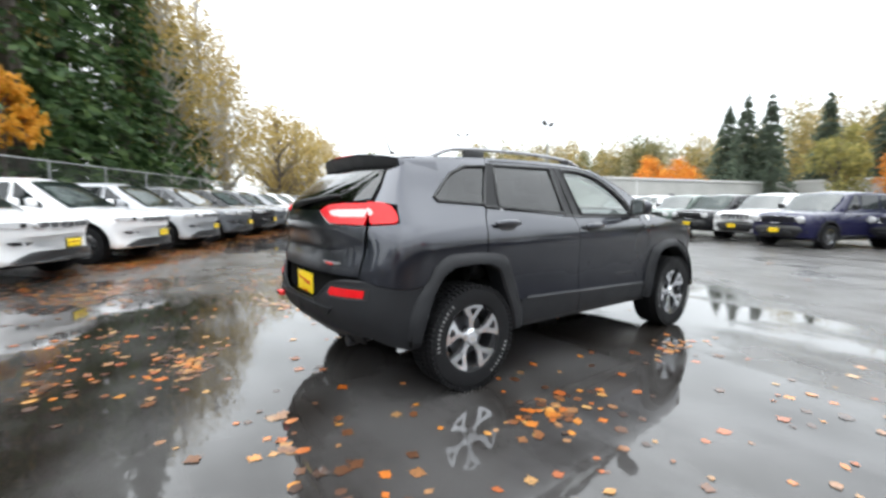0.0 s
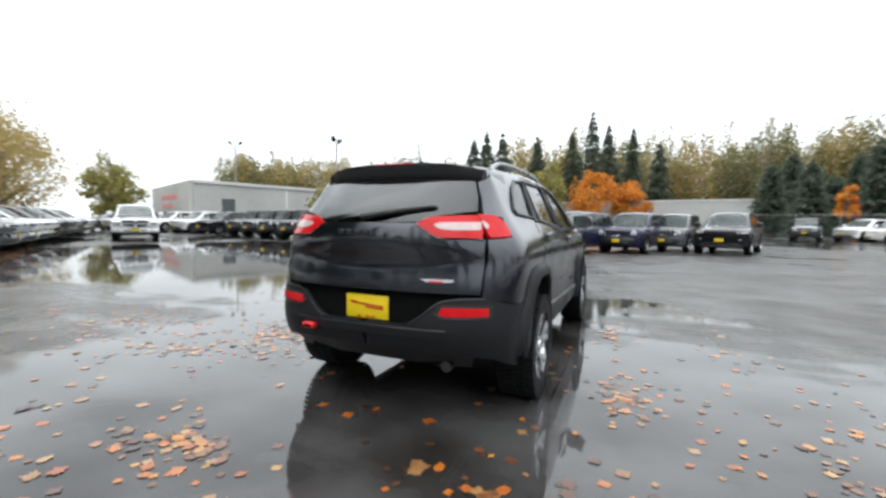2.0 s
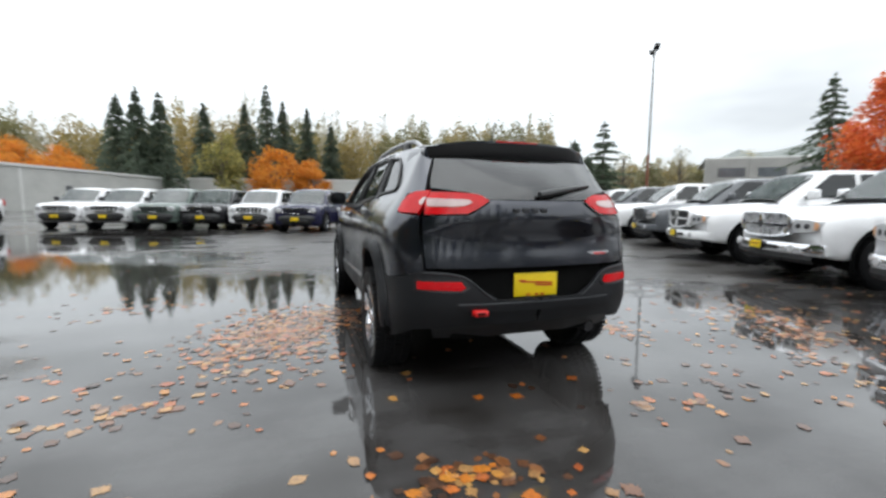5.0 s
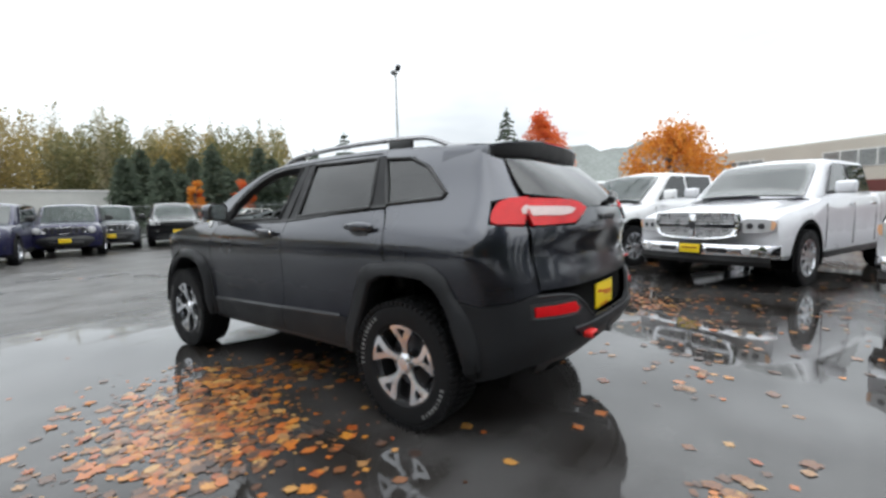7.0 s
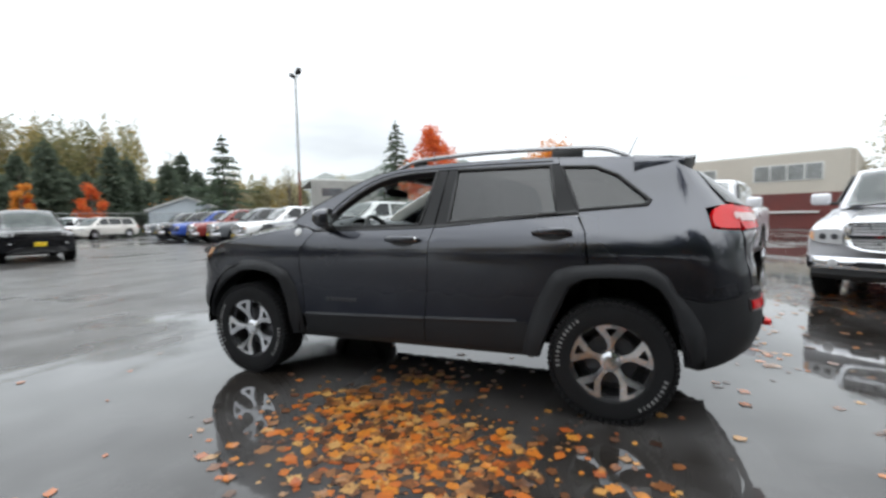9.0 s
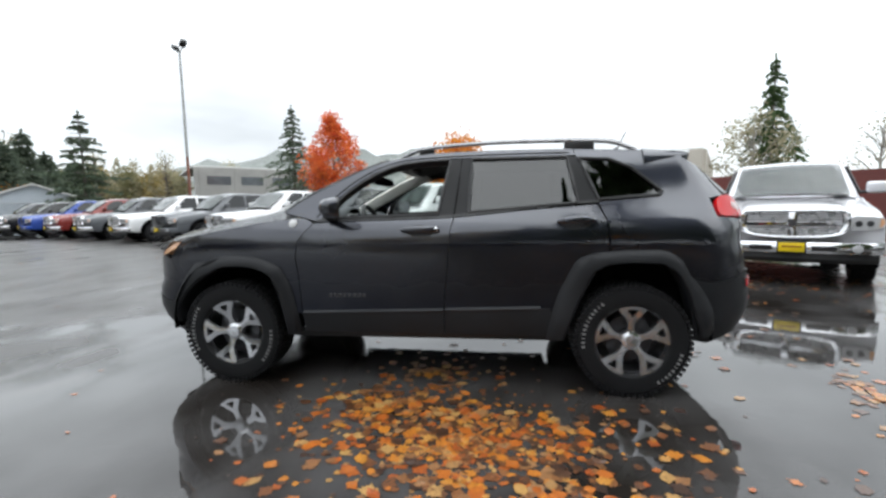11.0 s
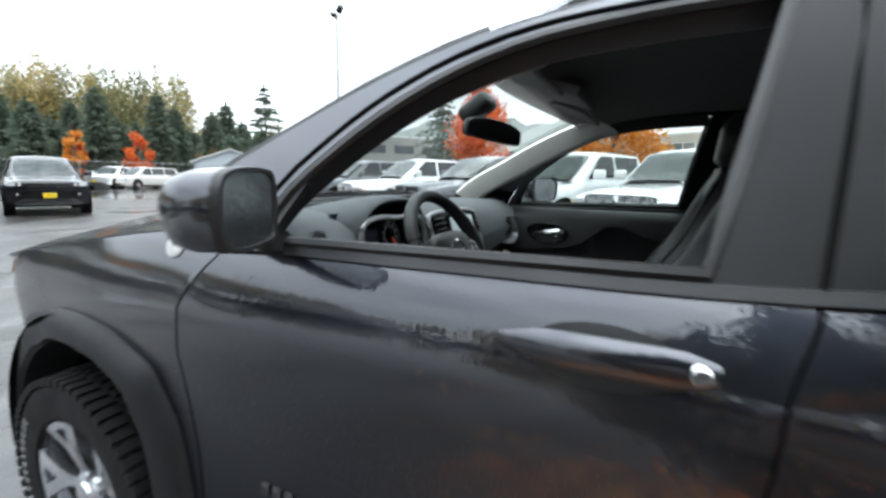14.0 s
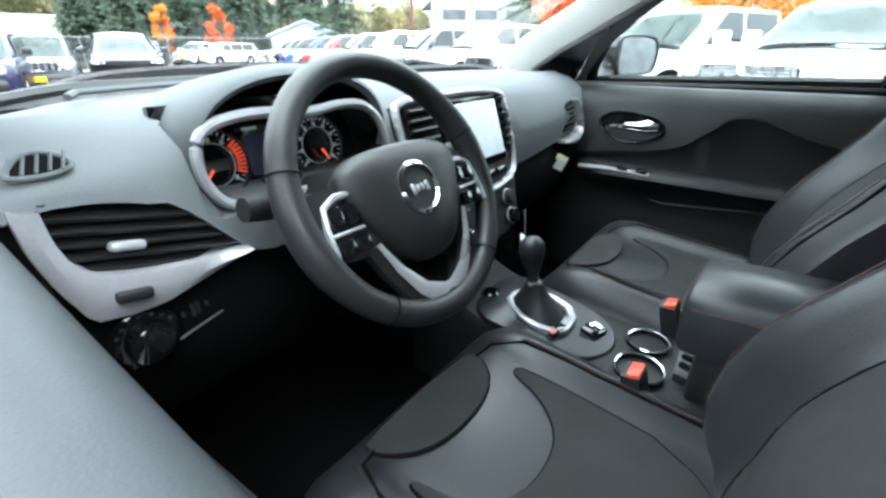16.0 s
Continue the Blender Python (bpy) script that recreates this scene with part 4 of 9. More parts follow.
def truck_body(car, W, nose, tail, back, chrome):
    """Body, grille, lamps and bumper of a full-size pickup."""
    bm = bmesh.new()
    add_loft(bm, [truck_ring(*q) for q in ((nose - 0.02, 1.075, 1.05, 0.975, 0.985, W * 0.975, 0.55, 1.0), (nose - 0.05, 1.10, 1.07, 0.985, 0.995, W * 0.985, 0.50, 1.0), (nose - 0.13, 1.135, 1.105, 1.02, 1.035, W, 0.45, 0.95), (nose - 0.35, 1.165, 1.14, 1.065, 1.08, W, 0.42, 0.75),
                                           (nose - 0.75, 1.195, 1.175, 1.115, 1.125, W, 0.40, 0.4), (nose - 1.2, 1.225, 1.21, 1.165, 1.17, W, 0.40, 0.1), (1.36, 1.25, 1.245, 1.215, 1.215, W, 0.38, 0), (1.20, 1.265, 1.265, 1.26, 1.262, W, 0.38, 0), (0.6, 1.27, 1.27, 1.27, 1.285, W, 0.38, 0),
                                           (tail + 0.02, 1.28, 1.28, 1.28, 1.30, W, 0.38, 0), (tail - 0.02, 1.20, 1.20, 1.20, 1.30, W, 0.38, 0), (tail - 0.05, 0.90, 0.90, 0.90, 1.345, W, 0.40, 0), (back + 0.12, 0.90, 0.90, 0.90, 1.36, W, 0.48, 0), (back + 0.08, 1.33, 1.33, 1.33, 1.36, W, 0.50, 0), (back, 1.31, 1.31, 1.31, 1.33, W * 0.98, 0.56, 0))])
    cut_arches(bm, VEH["truck"]["base"], VEH["truck"]["r"], W)
    part("body", bm, M_TINT, car, "wet painted body", 32)
    for x in (-1, 1):
        for ys in (1.17, 0.03, -1.02):
            bm = bmesh.new()
            add_tube(bm, [(x * (W + 0.001), ys, 0.50), (x * (W * 1.0 + 0.001), ys - 0.02, 0.9), (x * (W * 0.99 + 0.002), ys - 0.03, 1.17)], 0.005, 4)
            part("shut_line", bm, M_VOID, car, "dark door shut line")
    def fy(x, k=0.0):
        return nose + k - 0.2 * (abs(x) / W) ** 2.6
    # grille: chrome surround, cross bars, rows of slats
    shape = rounded([(-0.50, 0, 0.70), (0.50, 0, 0.70), (0.60, 0, 0.86), (0.585, 0, 1.055), (0.52, 0, 1.075), (-0.52, 0, 1.075), (-0.585, 0, 1.055), (-0.60, 0, 0.86)], 2)
    bm = bmesh.new()
    add_loft(bm, [[(p.x * k, fy(p.x, dy), 0.89 + (p.z - 0.89) * k) for p in shape] for k, dy in ((1.04, -0.06), (1.04, 0.035), (1.0, 0.055), (0.92, 0.05), (0.90, 0.0))])
    part("grille_frame", bm, M_CHROME if chrome else M_TINT, car, "chrome grille surround" if chrome else "painted grille surround")
    bm = bmesh.new()
    add_loft(bm, [[(p.x * k, fy(p.x * k, 0.004), 0.89 + (p.z - 0.89) * k) for p in shape] for k in (0.93, 0.6, 0.3, 0.05)])
    backing = part("grille_backing", bm, M_MESH if chrome else M_GRILLE, car, "dull grille backing" if chrome else "dark grille backing")
    for k in range(9):
        z = 0.735 + 0.038 * k
        if abs(z - 0.89) < 0.03:
            continue
        w = 0.49 if z < 0.78 else 0.53
        bm = bmesh.new()
        add_loft(bm, [[(x, fy(x, 0.008), z + 0.017), (x, fy(x, 0.022), z + 0.010), (x, fy(x, 0.042), z - 0.010), (x, fy(x, 0.012), z - 0.013)] for x in np.linspace(-w, w, 13)], closed=False)
        part("grille_slat", bm, M_SATINBAR if chrome else M_BLACK, backing, "bright grille slat" if chrome else "dark grille slat")
    bm = bmesh.new()
    add_box(bm, (0, nose + 0.03, 0.885), (0.10, 0.05, 0.35), None, 0.015)
    part("grille_post", bm, M_CHROME if chrome else M_TINT, backing, "upright grille bar")
    bm = bmesh.new()
    add_loft(bm, [[(x, fy(x, 0.02), 0.915), (x, fy(x, 0.045), 0.91), (x, fy(x, 0.045), 0.875), (x, fy(x, 0.02), 0.868)] for x in np.linspace(-0.56, 0.56, 15)], closed=False)
    part("grille_bar", bm, M_CHROME if chrome else M_TINT, backing, "level grille bar")
    bm = bmesh.new()
    add_prism(bm, [(0.0, nose + 0.056, 0.83), (0.045, nose + 0.056, 0.90), (0.05, nose + 0.056, 0.955), (-0.05, nose + 0.056, 0.955), (-0.045, nose + 0.056, 0.90)], (0, 0.012, 0))
    part("grille_badge", bm, M_ALLOYD, backing, "dark shield-shaped badge")
    # headlamps
    for sx in (1, -1):
        bm = bmesh.new()
        lamp_shape = [(0.625, 0.80), (0.80, 0.80), (0.93, 0.825), (0.965, 0.90), (0.955, 0.965), (0.80, 0.985), (0.66, 0.99), (0.625, 0.95)]
        add_loft(bm, [[(sx * x, fy(x, dy), z) for x, z in lamp_shape] for dy in (-0.10, 0.0, 0.012)])
        lamp = part("headlamp", bm, M_LENS, car, "clear headlamp")
        for cx in (0.70, 0.82):
            bm = bmesh.new()
            add_lathe(bm, [(0.040, -0.005), (0.039, 0.008), (0.028, 0.012), (0.001, 0.013)], pose(sx * cx, fy(cx, 0.008), 0.89, 0, 0, 90 - sx * 18), 18)
            part("projector", bm, M_ALLOYD, lamp, "dark round projector")
        bm = bmesh.new()
        add_loft(bm, [[(sx * x, fy(x, dy), z) for x, z in ((0.915, 0.84), (0.945, 0.845), (0.967, 0.90), (0.957, 0.95), (0.92, 0.955))] for dy in (0.0, 0.018)])
        part("marker", bm, M_AMBER, lamp, "amber side marker")
    # bumper: bright upper shell, dark slots, lower valance
    rows = [(0.645, -0.02), (0.63, 0.055), (0.60, 0.075), (0.52, 0.08), (0.48, 0.065), (0.455, 0.02)]
    bm = bmesh.new()
    add_loft(bm, [[(x, fy(x, dy) - 0.5 * max(abs(x) - 0.93, 0) ** 0.5, z) for x in np.linspace(-1.0, 1.0, 33)] for z, dy in rows], closed=False)
    part("front_bumper", bm, M_CHROME if chrome else M_TINT, car, "chromed front bumper" if chrome else "painted front bumper")
    bm = bmesh.new()
    add_loft(bm, [[(x, fy(x, dy), z) for x in np.linspace(-0.93, 0.93, 21)] for z, dy in ((0.47, 0.02), (0.40, 0.03), (0.34, -0.02))], closed=False)
    part("valance", bm, M_BLACK, car, "black lower valance")
    for sx in (1, -1):
        bm = bmesh.new()
        add_loft(bm, [[(sx * x, fy(x, dy), z) for x, z in ((0.22, 0.515), (0.46, 0.52), (0.50, 0.555), (0.46, 0.585), (0.22, 0.585))] for dy in (0.06, 0.086)])
        part("bumper_slot", bm, M_GRILLE, car, "dark bumper slot")
        bm = bmesh.new()
        add_lathe(bm, [(0.052, 0.0), (0.056, 0.012), (0.045, 0.018), (0.001, 0.016)], pose(sx * 0.70, fy(0.70, 0.076), 0.555, 0, 0, 90 - sx * 14), 16)
        part("fog_lamp", bm, M_LENS, car, "round fog lamp")


def suv_front(car, W, nose, dark):
    """Slotted grille, slim lamps, fog lamps and dark lower bumper of a mid-size sport utility vehicle."""
    def fy(x, k=0.0):
        return nose + k - 0.42 * (abs(x) / (W * 0.95)) ** 2.4

    def band(bm, pts, d0, d1):
        pts = resample([(x, 0, z) for x, z in pts + pts[:1]], 40)[:-1]
        mx, mz = sum(p.x for p in pts) / len(pts), sum(p.z for p in pts) / len(pts)
        add_loft(bm, [[(mx + (p.x - mx) * k, fy(mx + (p.x - mx) * k, d), mz + (p.z - mz) * k) for p in pts] for k, d in ((1, d0), (1, d1), (0.96, d1 + 0.006), (0.5, d1 + 0.006), (0.02, d1 + 0.006))])

    bm = bmesh.new()
    band(bm, [(-0.53, 0.84), (0.53, 0.84), (0.55, 0.90), (0.52, 0.945), (-0.52, 0.945), (-0.55, 0.90)], -0.05, 0.012)
    grille = part("grille_frame", bm, M_BLACK if dark else M_SATINBAR, car, "dark grille surround" if dark else "satin grille surround")
    for k in range(7):
        x = (k - 3) * 0.142
        bm = bmesh.new()
        band(bm, [(x - 0.055, 0.853), (x + 0.055, 0.853), (x + 0.057, 0.895), (x + 0.05, 0.934), (x - 0.05, 0.934), (x - 0.057, 0.895)], 0.0, 0.021)
        part("grille_slot", bm, M_GRILLE if dark else M_MESH, grille, "upright mesh grille slot")
    for sx in (1, -1):
        bm = bmesh.new()
        band(bm, [(sx * x, z) for x, z in ((0.565, 0.865), (0.72, 0.855), (0.86, 0.862), (0.905, 0.90), (0.88, 0.945), (0.72, 0.95), (0.565, 0.945))], -0.05, 0.010)
        lamp = part("headlamp", bm, M_LENS, car, "clear slim headlamp")
        bm = bmesh.new()
        add_lathe(bm, [(0.036, 0.0), (0.038, 0.012), (0.030, 0.018), (0.001, 0.02)], pose(sx * 0.655, fy(0.655, 0.012), 0.902, 0, 0, 90 - sx * 28), 18)
        part("projector", bm, M_GLOSS, lamp, "dark round projector")
        bm = bmesh.new()
        band(bm, [(sx * x, z) for x, z in ((0.57, 0.645), (0.74, 0.655), (0.79, 0.635), (0.74, 0.595), (0.62, 0.60))], -0.03, 0.010)
        pocket = part("fog_lamp_pocket", bm, M_GRILLE, car, "dark fog lamp pocket")
        bm = bmesh.new()
        add_lathe(bm, [(0.026, 0.0), (0.027, 0.012), (0.001, 0.018)], pose(sx * 0.665, fy(0.665, 0.014), 0.622, 0, 0, 90 - sx * 28), 14)
        part("fog_lamp", bm, M_LENS, pocket, "round fog lamp")
    bm = bmesh.new()
    band(bm, [(-0.78, 0.33), (0.78, 0.33), (0.70, 0.40), (0.60, 0.475), (0.48, 0.50), (-0.48, 0.50), (-0.60, 0.475), (-0.70, 0.40)], -0.04, 0.014)
    part("lower_bumper", bm, M_BLACK, car, "black plastic lower bumper")


def make_vehicle(kind, label, category, black_front=False, chrome=True):
    v = VEH[kind]
    car = thing(category.replace(" ", "_"), label, category)
    W, H, nose, tail, belt, hood, clear, r, base = (v[k] for k in ("W", "H", "nose", "tail", "belt", "hood", "clear", "r", "base"))
    back = nose - v["L"]
    boxy = kind in ("wrangler", "compact", "truck")
    # lower body, cut away over the wheels
    if kind == "truck":
        truck_body(car, W, nose, tail, back, chrome)
    else:
        fr = 0.97 if boxy else 0.93
        fend = W * (0.84 if kind == "wrangler" else 1)
        if kind == "suv":
            st = [(nose - 0.01, 0.70, 0.47, W * 0.86, 0.40), (nose, 0.84, 0.38, W * 0.93, 0.42), (nose - 0.03, 0.925, 0.33, W * 0.965, 0.42), (nose - 0.10, 0.972, clear, W * 0.985, 0.40), (nose - 0.4, 1.015, clear, W, 0.28), (nose - 0.8, 1.05, clear, W, 0.12)]
        else:
            st = [(nose, hood - 0.34, clear + 0.16, fend * (fr - 0.12), 0.06), (nose - 0.05, hood - 0.16, clear + 0.04, fend * (fr - 0.05), 0.06), (nose - 0.16, hood - 0.06, clear, fend * fr, 0.05), (nose - 0.45, hood - 0.015, clear, fend * 0.99, 0.03)]
        st += [(v["cowl"] + 0.1, hood + 0.03, clear, fend, 0), (v["cowl"] - 0.1, belt, clear, W, 0), (0, belt, clear - 0.02, W, 0), (-1.0, belt + 0.02, clear, W, 0)]
        st += [(tail + 0.35, belt + 0.03, clear, W * 0.985, 0), (back + 0.12, belt, clear, W * 0.95, 0), (back + 0.02, belt - 0.12, clear + 0.06, W * 0.9, 0), (back, belt - 0.3, clear + 0.15, W * 0.84, 0)]
        bm = bmesh.new()
        add_loft(bm, [section(*q[:4], crown=0.045, bend=q[4]) for q in st])
        cut_arches(bm, base, r, fend)
        part("body", bm, M_TINT, car, "wet painted body")
    # black wheel-arch liners and lips
    for y in (base / 2, -base / 2):
        for sx in (1, -1):
            bm = bmesh.new()
            m = pose(sx * (W - 0.10), y, r + 0.02, 0, 0, 0 if sx > 0 else 180)
            R = r * 1.17
            add_lathe(bm, [(0.02, -0.28), (R * 1.01, -0.28), (R * 1.01, 0.05), (R * 0.99, 0.106), (R * 1.01, 0.112), (R * (1.045 if not boxy else 1.12), 0.106), (R * 1.06, 0.07)], m, 24, -20, 200)
            part("wheel_arch", bm, M_BLACK if kind in ("compact", "wrangler") else M_VOID, car, "black wheel arch")
    add_wheels(car, 2 * W - v["tw"] + 0.035, base, r, v["tw"], v["rim"], v["sp"], v["dbl"], M_ALLOY, 36)
    # cabin
    bm = bmesh.new()
    wt = W * (0.76 if kind == "truck" else 0.70 if not boxy else 0.80)
    crown = 0.035

    def cabin_ring(y0, y1, z0, z1, w0, w1):
        return [(-w0, y0, z0), (-w1 - 0.03, y1, z1 - 0.09), (-w1, y1, z1 - 0.03), (-w1 * 0.8, y1, z1), (0, y1, z1 + crown), (w1 * 0.8, y1, z1), (w1, y1, z1 - 0.03), (w1 + 0.03, y1, z1 - 0.09), (w0, y0, z0)]

    zb = belt - 0.05
    add_loft(bm, [cabin_ring(v["cowl"] + 0.12, v["cowl"] + 0.10, zb - 0.08, zb + 0.045, W * 0.88, W * 0.83), cabin_ring(v["cowl"] + 0.02, v["cowl"], zb, zb + 0.12, W * 0.9, W * 0.84), cabin_ring(v["wind"] + 0.25, v["wind"] + 0.05, zb, H - 0.1, W * 0.94, wt * 0.97),
                  cabin_ring(0.1, v["wind"] - 0.3, zb, H - 0.035, W * 0.95, wt), cabin_ring((v["wind"] + v["roofe"]) / 2, (v["wind"] + v["roofe"]) / 2, zb, H - 0.035, W * 0.95, wt),
                  cabin_ring(v["roofe"], v["roofe"], zb, H - 0.06, W * 0.94, wt), cabin_ring(tail, tail, zb, zb + 0.12, W * 0.9, W * 0.84)], closed=False, cap=False)
    part("cabin", bm, M_TINT if kind != "wrangler" else M_BLACK, car, "painted cabin with a wet roof")
    # windscreen
    zc = belt + 0.02

    def pane(name, pts, lab):
        bm = bmesh.new()
        pts = [Vector(p) for p in pts]
        nrm = (pts[1] - pts[0]).cross(pts[2] - pts[0]).normalized() * 0.012
        add_prism(bm, pts, nrm)
        part(name, bm, M_SIDEGLASS, car, lab)

    x0, x1 = W * 0.77, wt * 0.90
    ya, yb = v["cowl"] + 0.135, v["wind"] + 0.10
    bm = bmesh.new()
    add_loft(bm, [[(xx * u / 6, ya + (yb - ya) * f + 0.05 * (1 - (u / 6) ** 2), zc - 0.02 + (H - 0.10 - zc) * f + 0.03 * (1 - (u / 6) ** 2) + 0.012) for u in range(-6, 7)] for f, xx in ((0, x0), (0.33, x0 * 0.67 + x1 * 0.33), (0.66, x0 * 0.34 + x1 * 0.66), (1, x1))], closed=False)
    bmesh.ops.solidify(bm, geom=bm.faces[:], thickness=0.006)
    shield = part("windscreen", bm, M_CARGLASS, car, "pale reflective windscreen")
    # added dark teal sheet stands in for the unlit interior
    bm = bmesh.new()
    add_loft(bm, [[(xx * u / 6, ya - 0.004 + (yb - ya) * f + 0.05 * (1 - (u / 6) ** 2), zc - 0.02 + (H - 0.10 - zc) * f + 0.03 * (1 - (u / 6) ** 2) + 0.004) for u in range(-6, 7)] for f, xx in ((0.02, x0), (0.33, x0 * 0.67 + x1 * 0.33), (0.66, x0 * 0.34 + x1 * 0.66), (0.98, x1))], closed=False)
    part("cabin_gloom", bm, M_CABIN, shield, "dark sheet standing in for the dim cabin")
    for sx in (1, -1):
        prev = v["cowl"] - 0.28
        for k, yp in enumerate(v["pillars"]):
            if kind == "truck" and k == 2:
                continue
            zt = H - 0.13
            a, b = prev - (0.03 if k else 0.0), yp + 0.05
            topa = a - (0.0 if k else (v["cowl"] - 0.28 - v["wind"]) * 0.98 + 0.12)

            def wx(z):
                f = (z - zb) / (H - 0.09 - zb)
                return (W * 0.95 * (1 - f) + (wt + 0.03) * f) + 0.006

            pts = [(sx * wx(belt + 0.07), a, belt + 0.07), (sx * wx(belt + 0.07), b, belt + 0.07), (sx * wx(zt), b + (0.12 if k == 2 else 0), zt), (sx * wx(zt), topa, zt)]
            if sx > 0:
                pts = pts[::-1]
            pane("side_window", pts, "dark side window")
            prev = yp - 0.02
        # mirrors, handles
        bm = bmesh.new()
        my = v["cowl"] - 0.33
        add_box(bm, (sx * (W + 0.13), my, belt + 0.13), (0.2, 0.1, 0.17) if kind != "truck" else (0.25, 0.13, 0.19), None, 0.045, 3)
        part("mirror", bm, M_BLACK if kind in ("compact", "wrangler") else (M_TINT), car, "door mirror")
        bm = bmesh.new()
        add_tube(bm, [(sx * W * 0.90, my, belt + 0.05), (sx * (W + 0.06), my, belt + 0.07)], 0.028, 6)
        part("mirror_arm", bm, M_BLACK, car)
        for yh in (v["pillars"][0] + 0.16, v["pillars"][1] + 0.16):
            bm = bmesh.new()
            add_box(bm, (sx * (W + 0.012), yh, belt - 0.13), (0.03, 0.18, 0.035), None, 0.01)
            part("door_handle", bm, M_BLACK if not (kind == "truck" and chrome) else M_CHROME, car)
        # sill strip
        bm = bmesh.new()
        add_box(bm, (sx * (W - 0.02), 0, clear + 0.05), (0.08, base - 2 * r - 0.25, 0.1), None, 0.02)
        part("sill", bm, M_BLACK, car, "black plastic sill")
    # rear
    bm = bmesh.new()
    add_box(bm, (0, back - 0.01, clear + 0.22), (W * 1.72, 0.18, 0.24), None, 0.06, 3)
    part("rear_bumper", bm, M_BLACK if kind != "truck" else M_CHROME, car)
    for sx in (1, -1):
        bm = bmesh.new()
        add_box(bm, (sx * W * 0.83, back + 0.06, belt - 0.16), (0.2, 0.12, 0.26), None, 0.03)
        part("tail_lamp", bm, M_RED, car, "red tail lamp")
    # front: bumper, grille, lamps, plate
    fz = clear + 0.24
    if kind == "suv":
        suv_front(car, W, nose, black_front)
    elif kind != "truck":
        bm = bmesh.new()
        ring = [(-W * 0.95, -0.35), (-W * 0.9, -0.1), (-W * 0.6, 0.0), (0, 0.06), (W * 0.6, 0.0), (W * 0.9, -0.1), (W * 0.95, -0.35)]
        add_loft(bm, [[(x * k, nose + y + dy, fz + dz) for x, y in ring] for dz, dy, k in ((0.15, -0.06, 0.99), (0.08, 0.0, 1), (-0.05, 0.01, 1), (-0.2, -0.08, 0.97))], closed=False)
        part("front_bumper", bm, M_BLACK if (boxy or black_front) else M_TINT, car, "black plastic front bumper" if boxy else "painted front bumper")
        bm = bmesh.new()
        add_box(bm, (0, nose + 0.02, fz - 0.08), (W * 1.0, 0.1, 0.11), None, 0.03)
        part("air_intake", bm, M_GRILLE, car)
    gz = hood - 0.22
    gw, gh = W * 0.58, 0.11
    if kind in ("compact", "wrangler"):
        gy = nose
        bm = bmesh.new()
        out = rounded([(-gw, 0, -gh), (gw, 0, -gh), (gw * 1.06, 0, gh * 0.2), (gw * 0.96, 0, gh), (-gw * 0.96, 0, gh), (-gw * 1.06, 0, gh * 0.2)], 2)
        add_loft(bm, [[(p.x * k, gy - 0.07 * (p.x / gw) ** 2 + dy, gz + p.z * k) for p in out] for k, dy in ((1.0, -0.06), (1.0, 0.03), (0.97, 0.045), (0.92, 0.04), (0.90, 0.0))])
        part("grille_frame", bm, M_CHROME if (chrome and not black_front) else M_BLACK, car, "chrome grille surround")
        bm = bmesh.new()
        for k in range(7):
            x = (k - 3) * gw * 0.27
            add_box(bm, (x, gy + 0.0 - 0.05 * (x / gw) ** 2, gz), (gw * 0.15, 0.06, gh * 1.75), None, 0.012)
        part("grille_insert", bm, M_GRILLE if not black_front else M_BLACK, car, "dark upright grille openings")
    hx, hz = (W * 0.83, gz + 0.02)
    for sx in (1, -1) if kind not in ("truck", "suv") else ():
        bm = bmesh.new()
        if boxy:
            add_lathe(bm, [(0.10, -0.02), (0.10, 0.02), (0.08, 0.035), (0.001, 0.04)], pose(sx * W * 0.72, nose - 0.02, gz + 0.01, 0, 0, 90), 24)
        else:
            hw, hh = 0.16, 0.065
            add_loft(bm, [[(sx * (hx + x), nose + dy - 0.16 * max(0, (x + hw) / (2 * hw)) ** 1.5, hz + z) for x, z in ((-hw, -hh * 0.8), (hw * 0.7, -hh), (hw, hh * 0.2), (hw * 0.9, hh), (-hw, hh * 0.8))] for dy in (-0.1, 0.035)])
        part("headlamp", bm, M_LENS, car, "clear headlamp")
    pz, py = {"truck": (0.565, nose + 0.10), "suv": (0.60, nose + 0.035)}.get(kind, (fz, nose + 0.11))
    bm = bmesh.new()
    add_box(bm, (0, py, pz), (0.33, 0.02, 0.17), None, 0.006)
    plate = part("plate_frame", bm, M_BLACK, car, "black frame of a yellow dealer plate")
    bm = bmesh.new()
    add_box(bm, (0, py + 0.012, pz), (0.29, 0.008, 0.125), None, 0.002)
    part("dealer_plate", bm, M_YELLOW, plate, "plain yellow dealer plate")
    bm = bmesh.new()
    add_box(bm, (0, py + 0.0175, pz + 0.01), (0.22, 0.004, 0.022))
    part("print_bar", bm, M_PLATEINK, plate)
    if kind == "wrangler":
        for sx in (1, -1):
            bm = bmesh.new()
            add_box(bm, (sx * W * 0.98, base / 2 + 0.05, 0.95), (0.26, 1.15, 0.06), None, 0.025)
            part("fender_flare", bm, M_BLACK, car, "black fender flare")
    bm = bmesh.new()
    add_box(bm, (0, 0, clear + 0.06), (W * 1.6, v["L"] * 0.86, 0.2))
    part("underbody", bm, M_VOID, car)
    return car


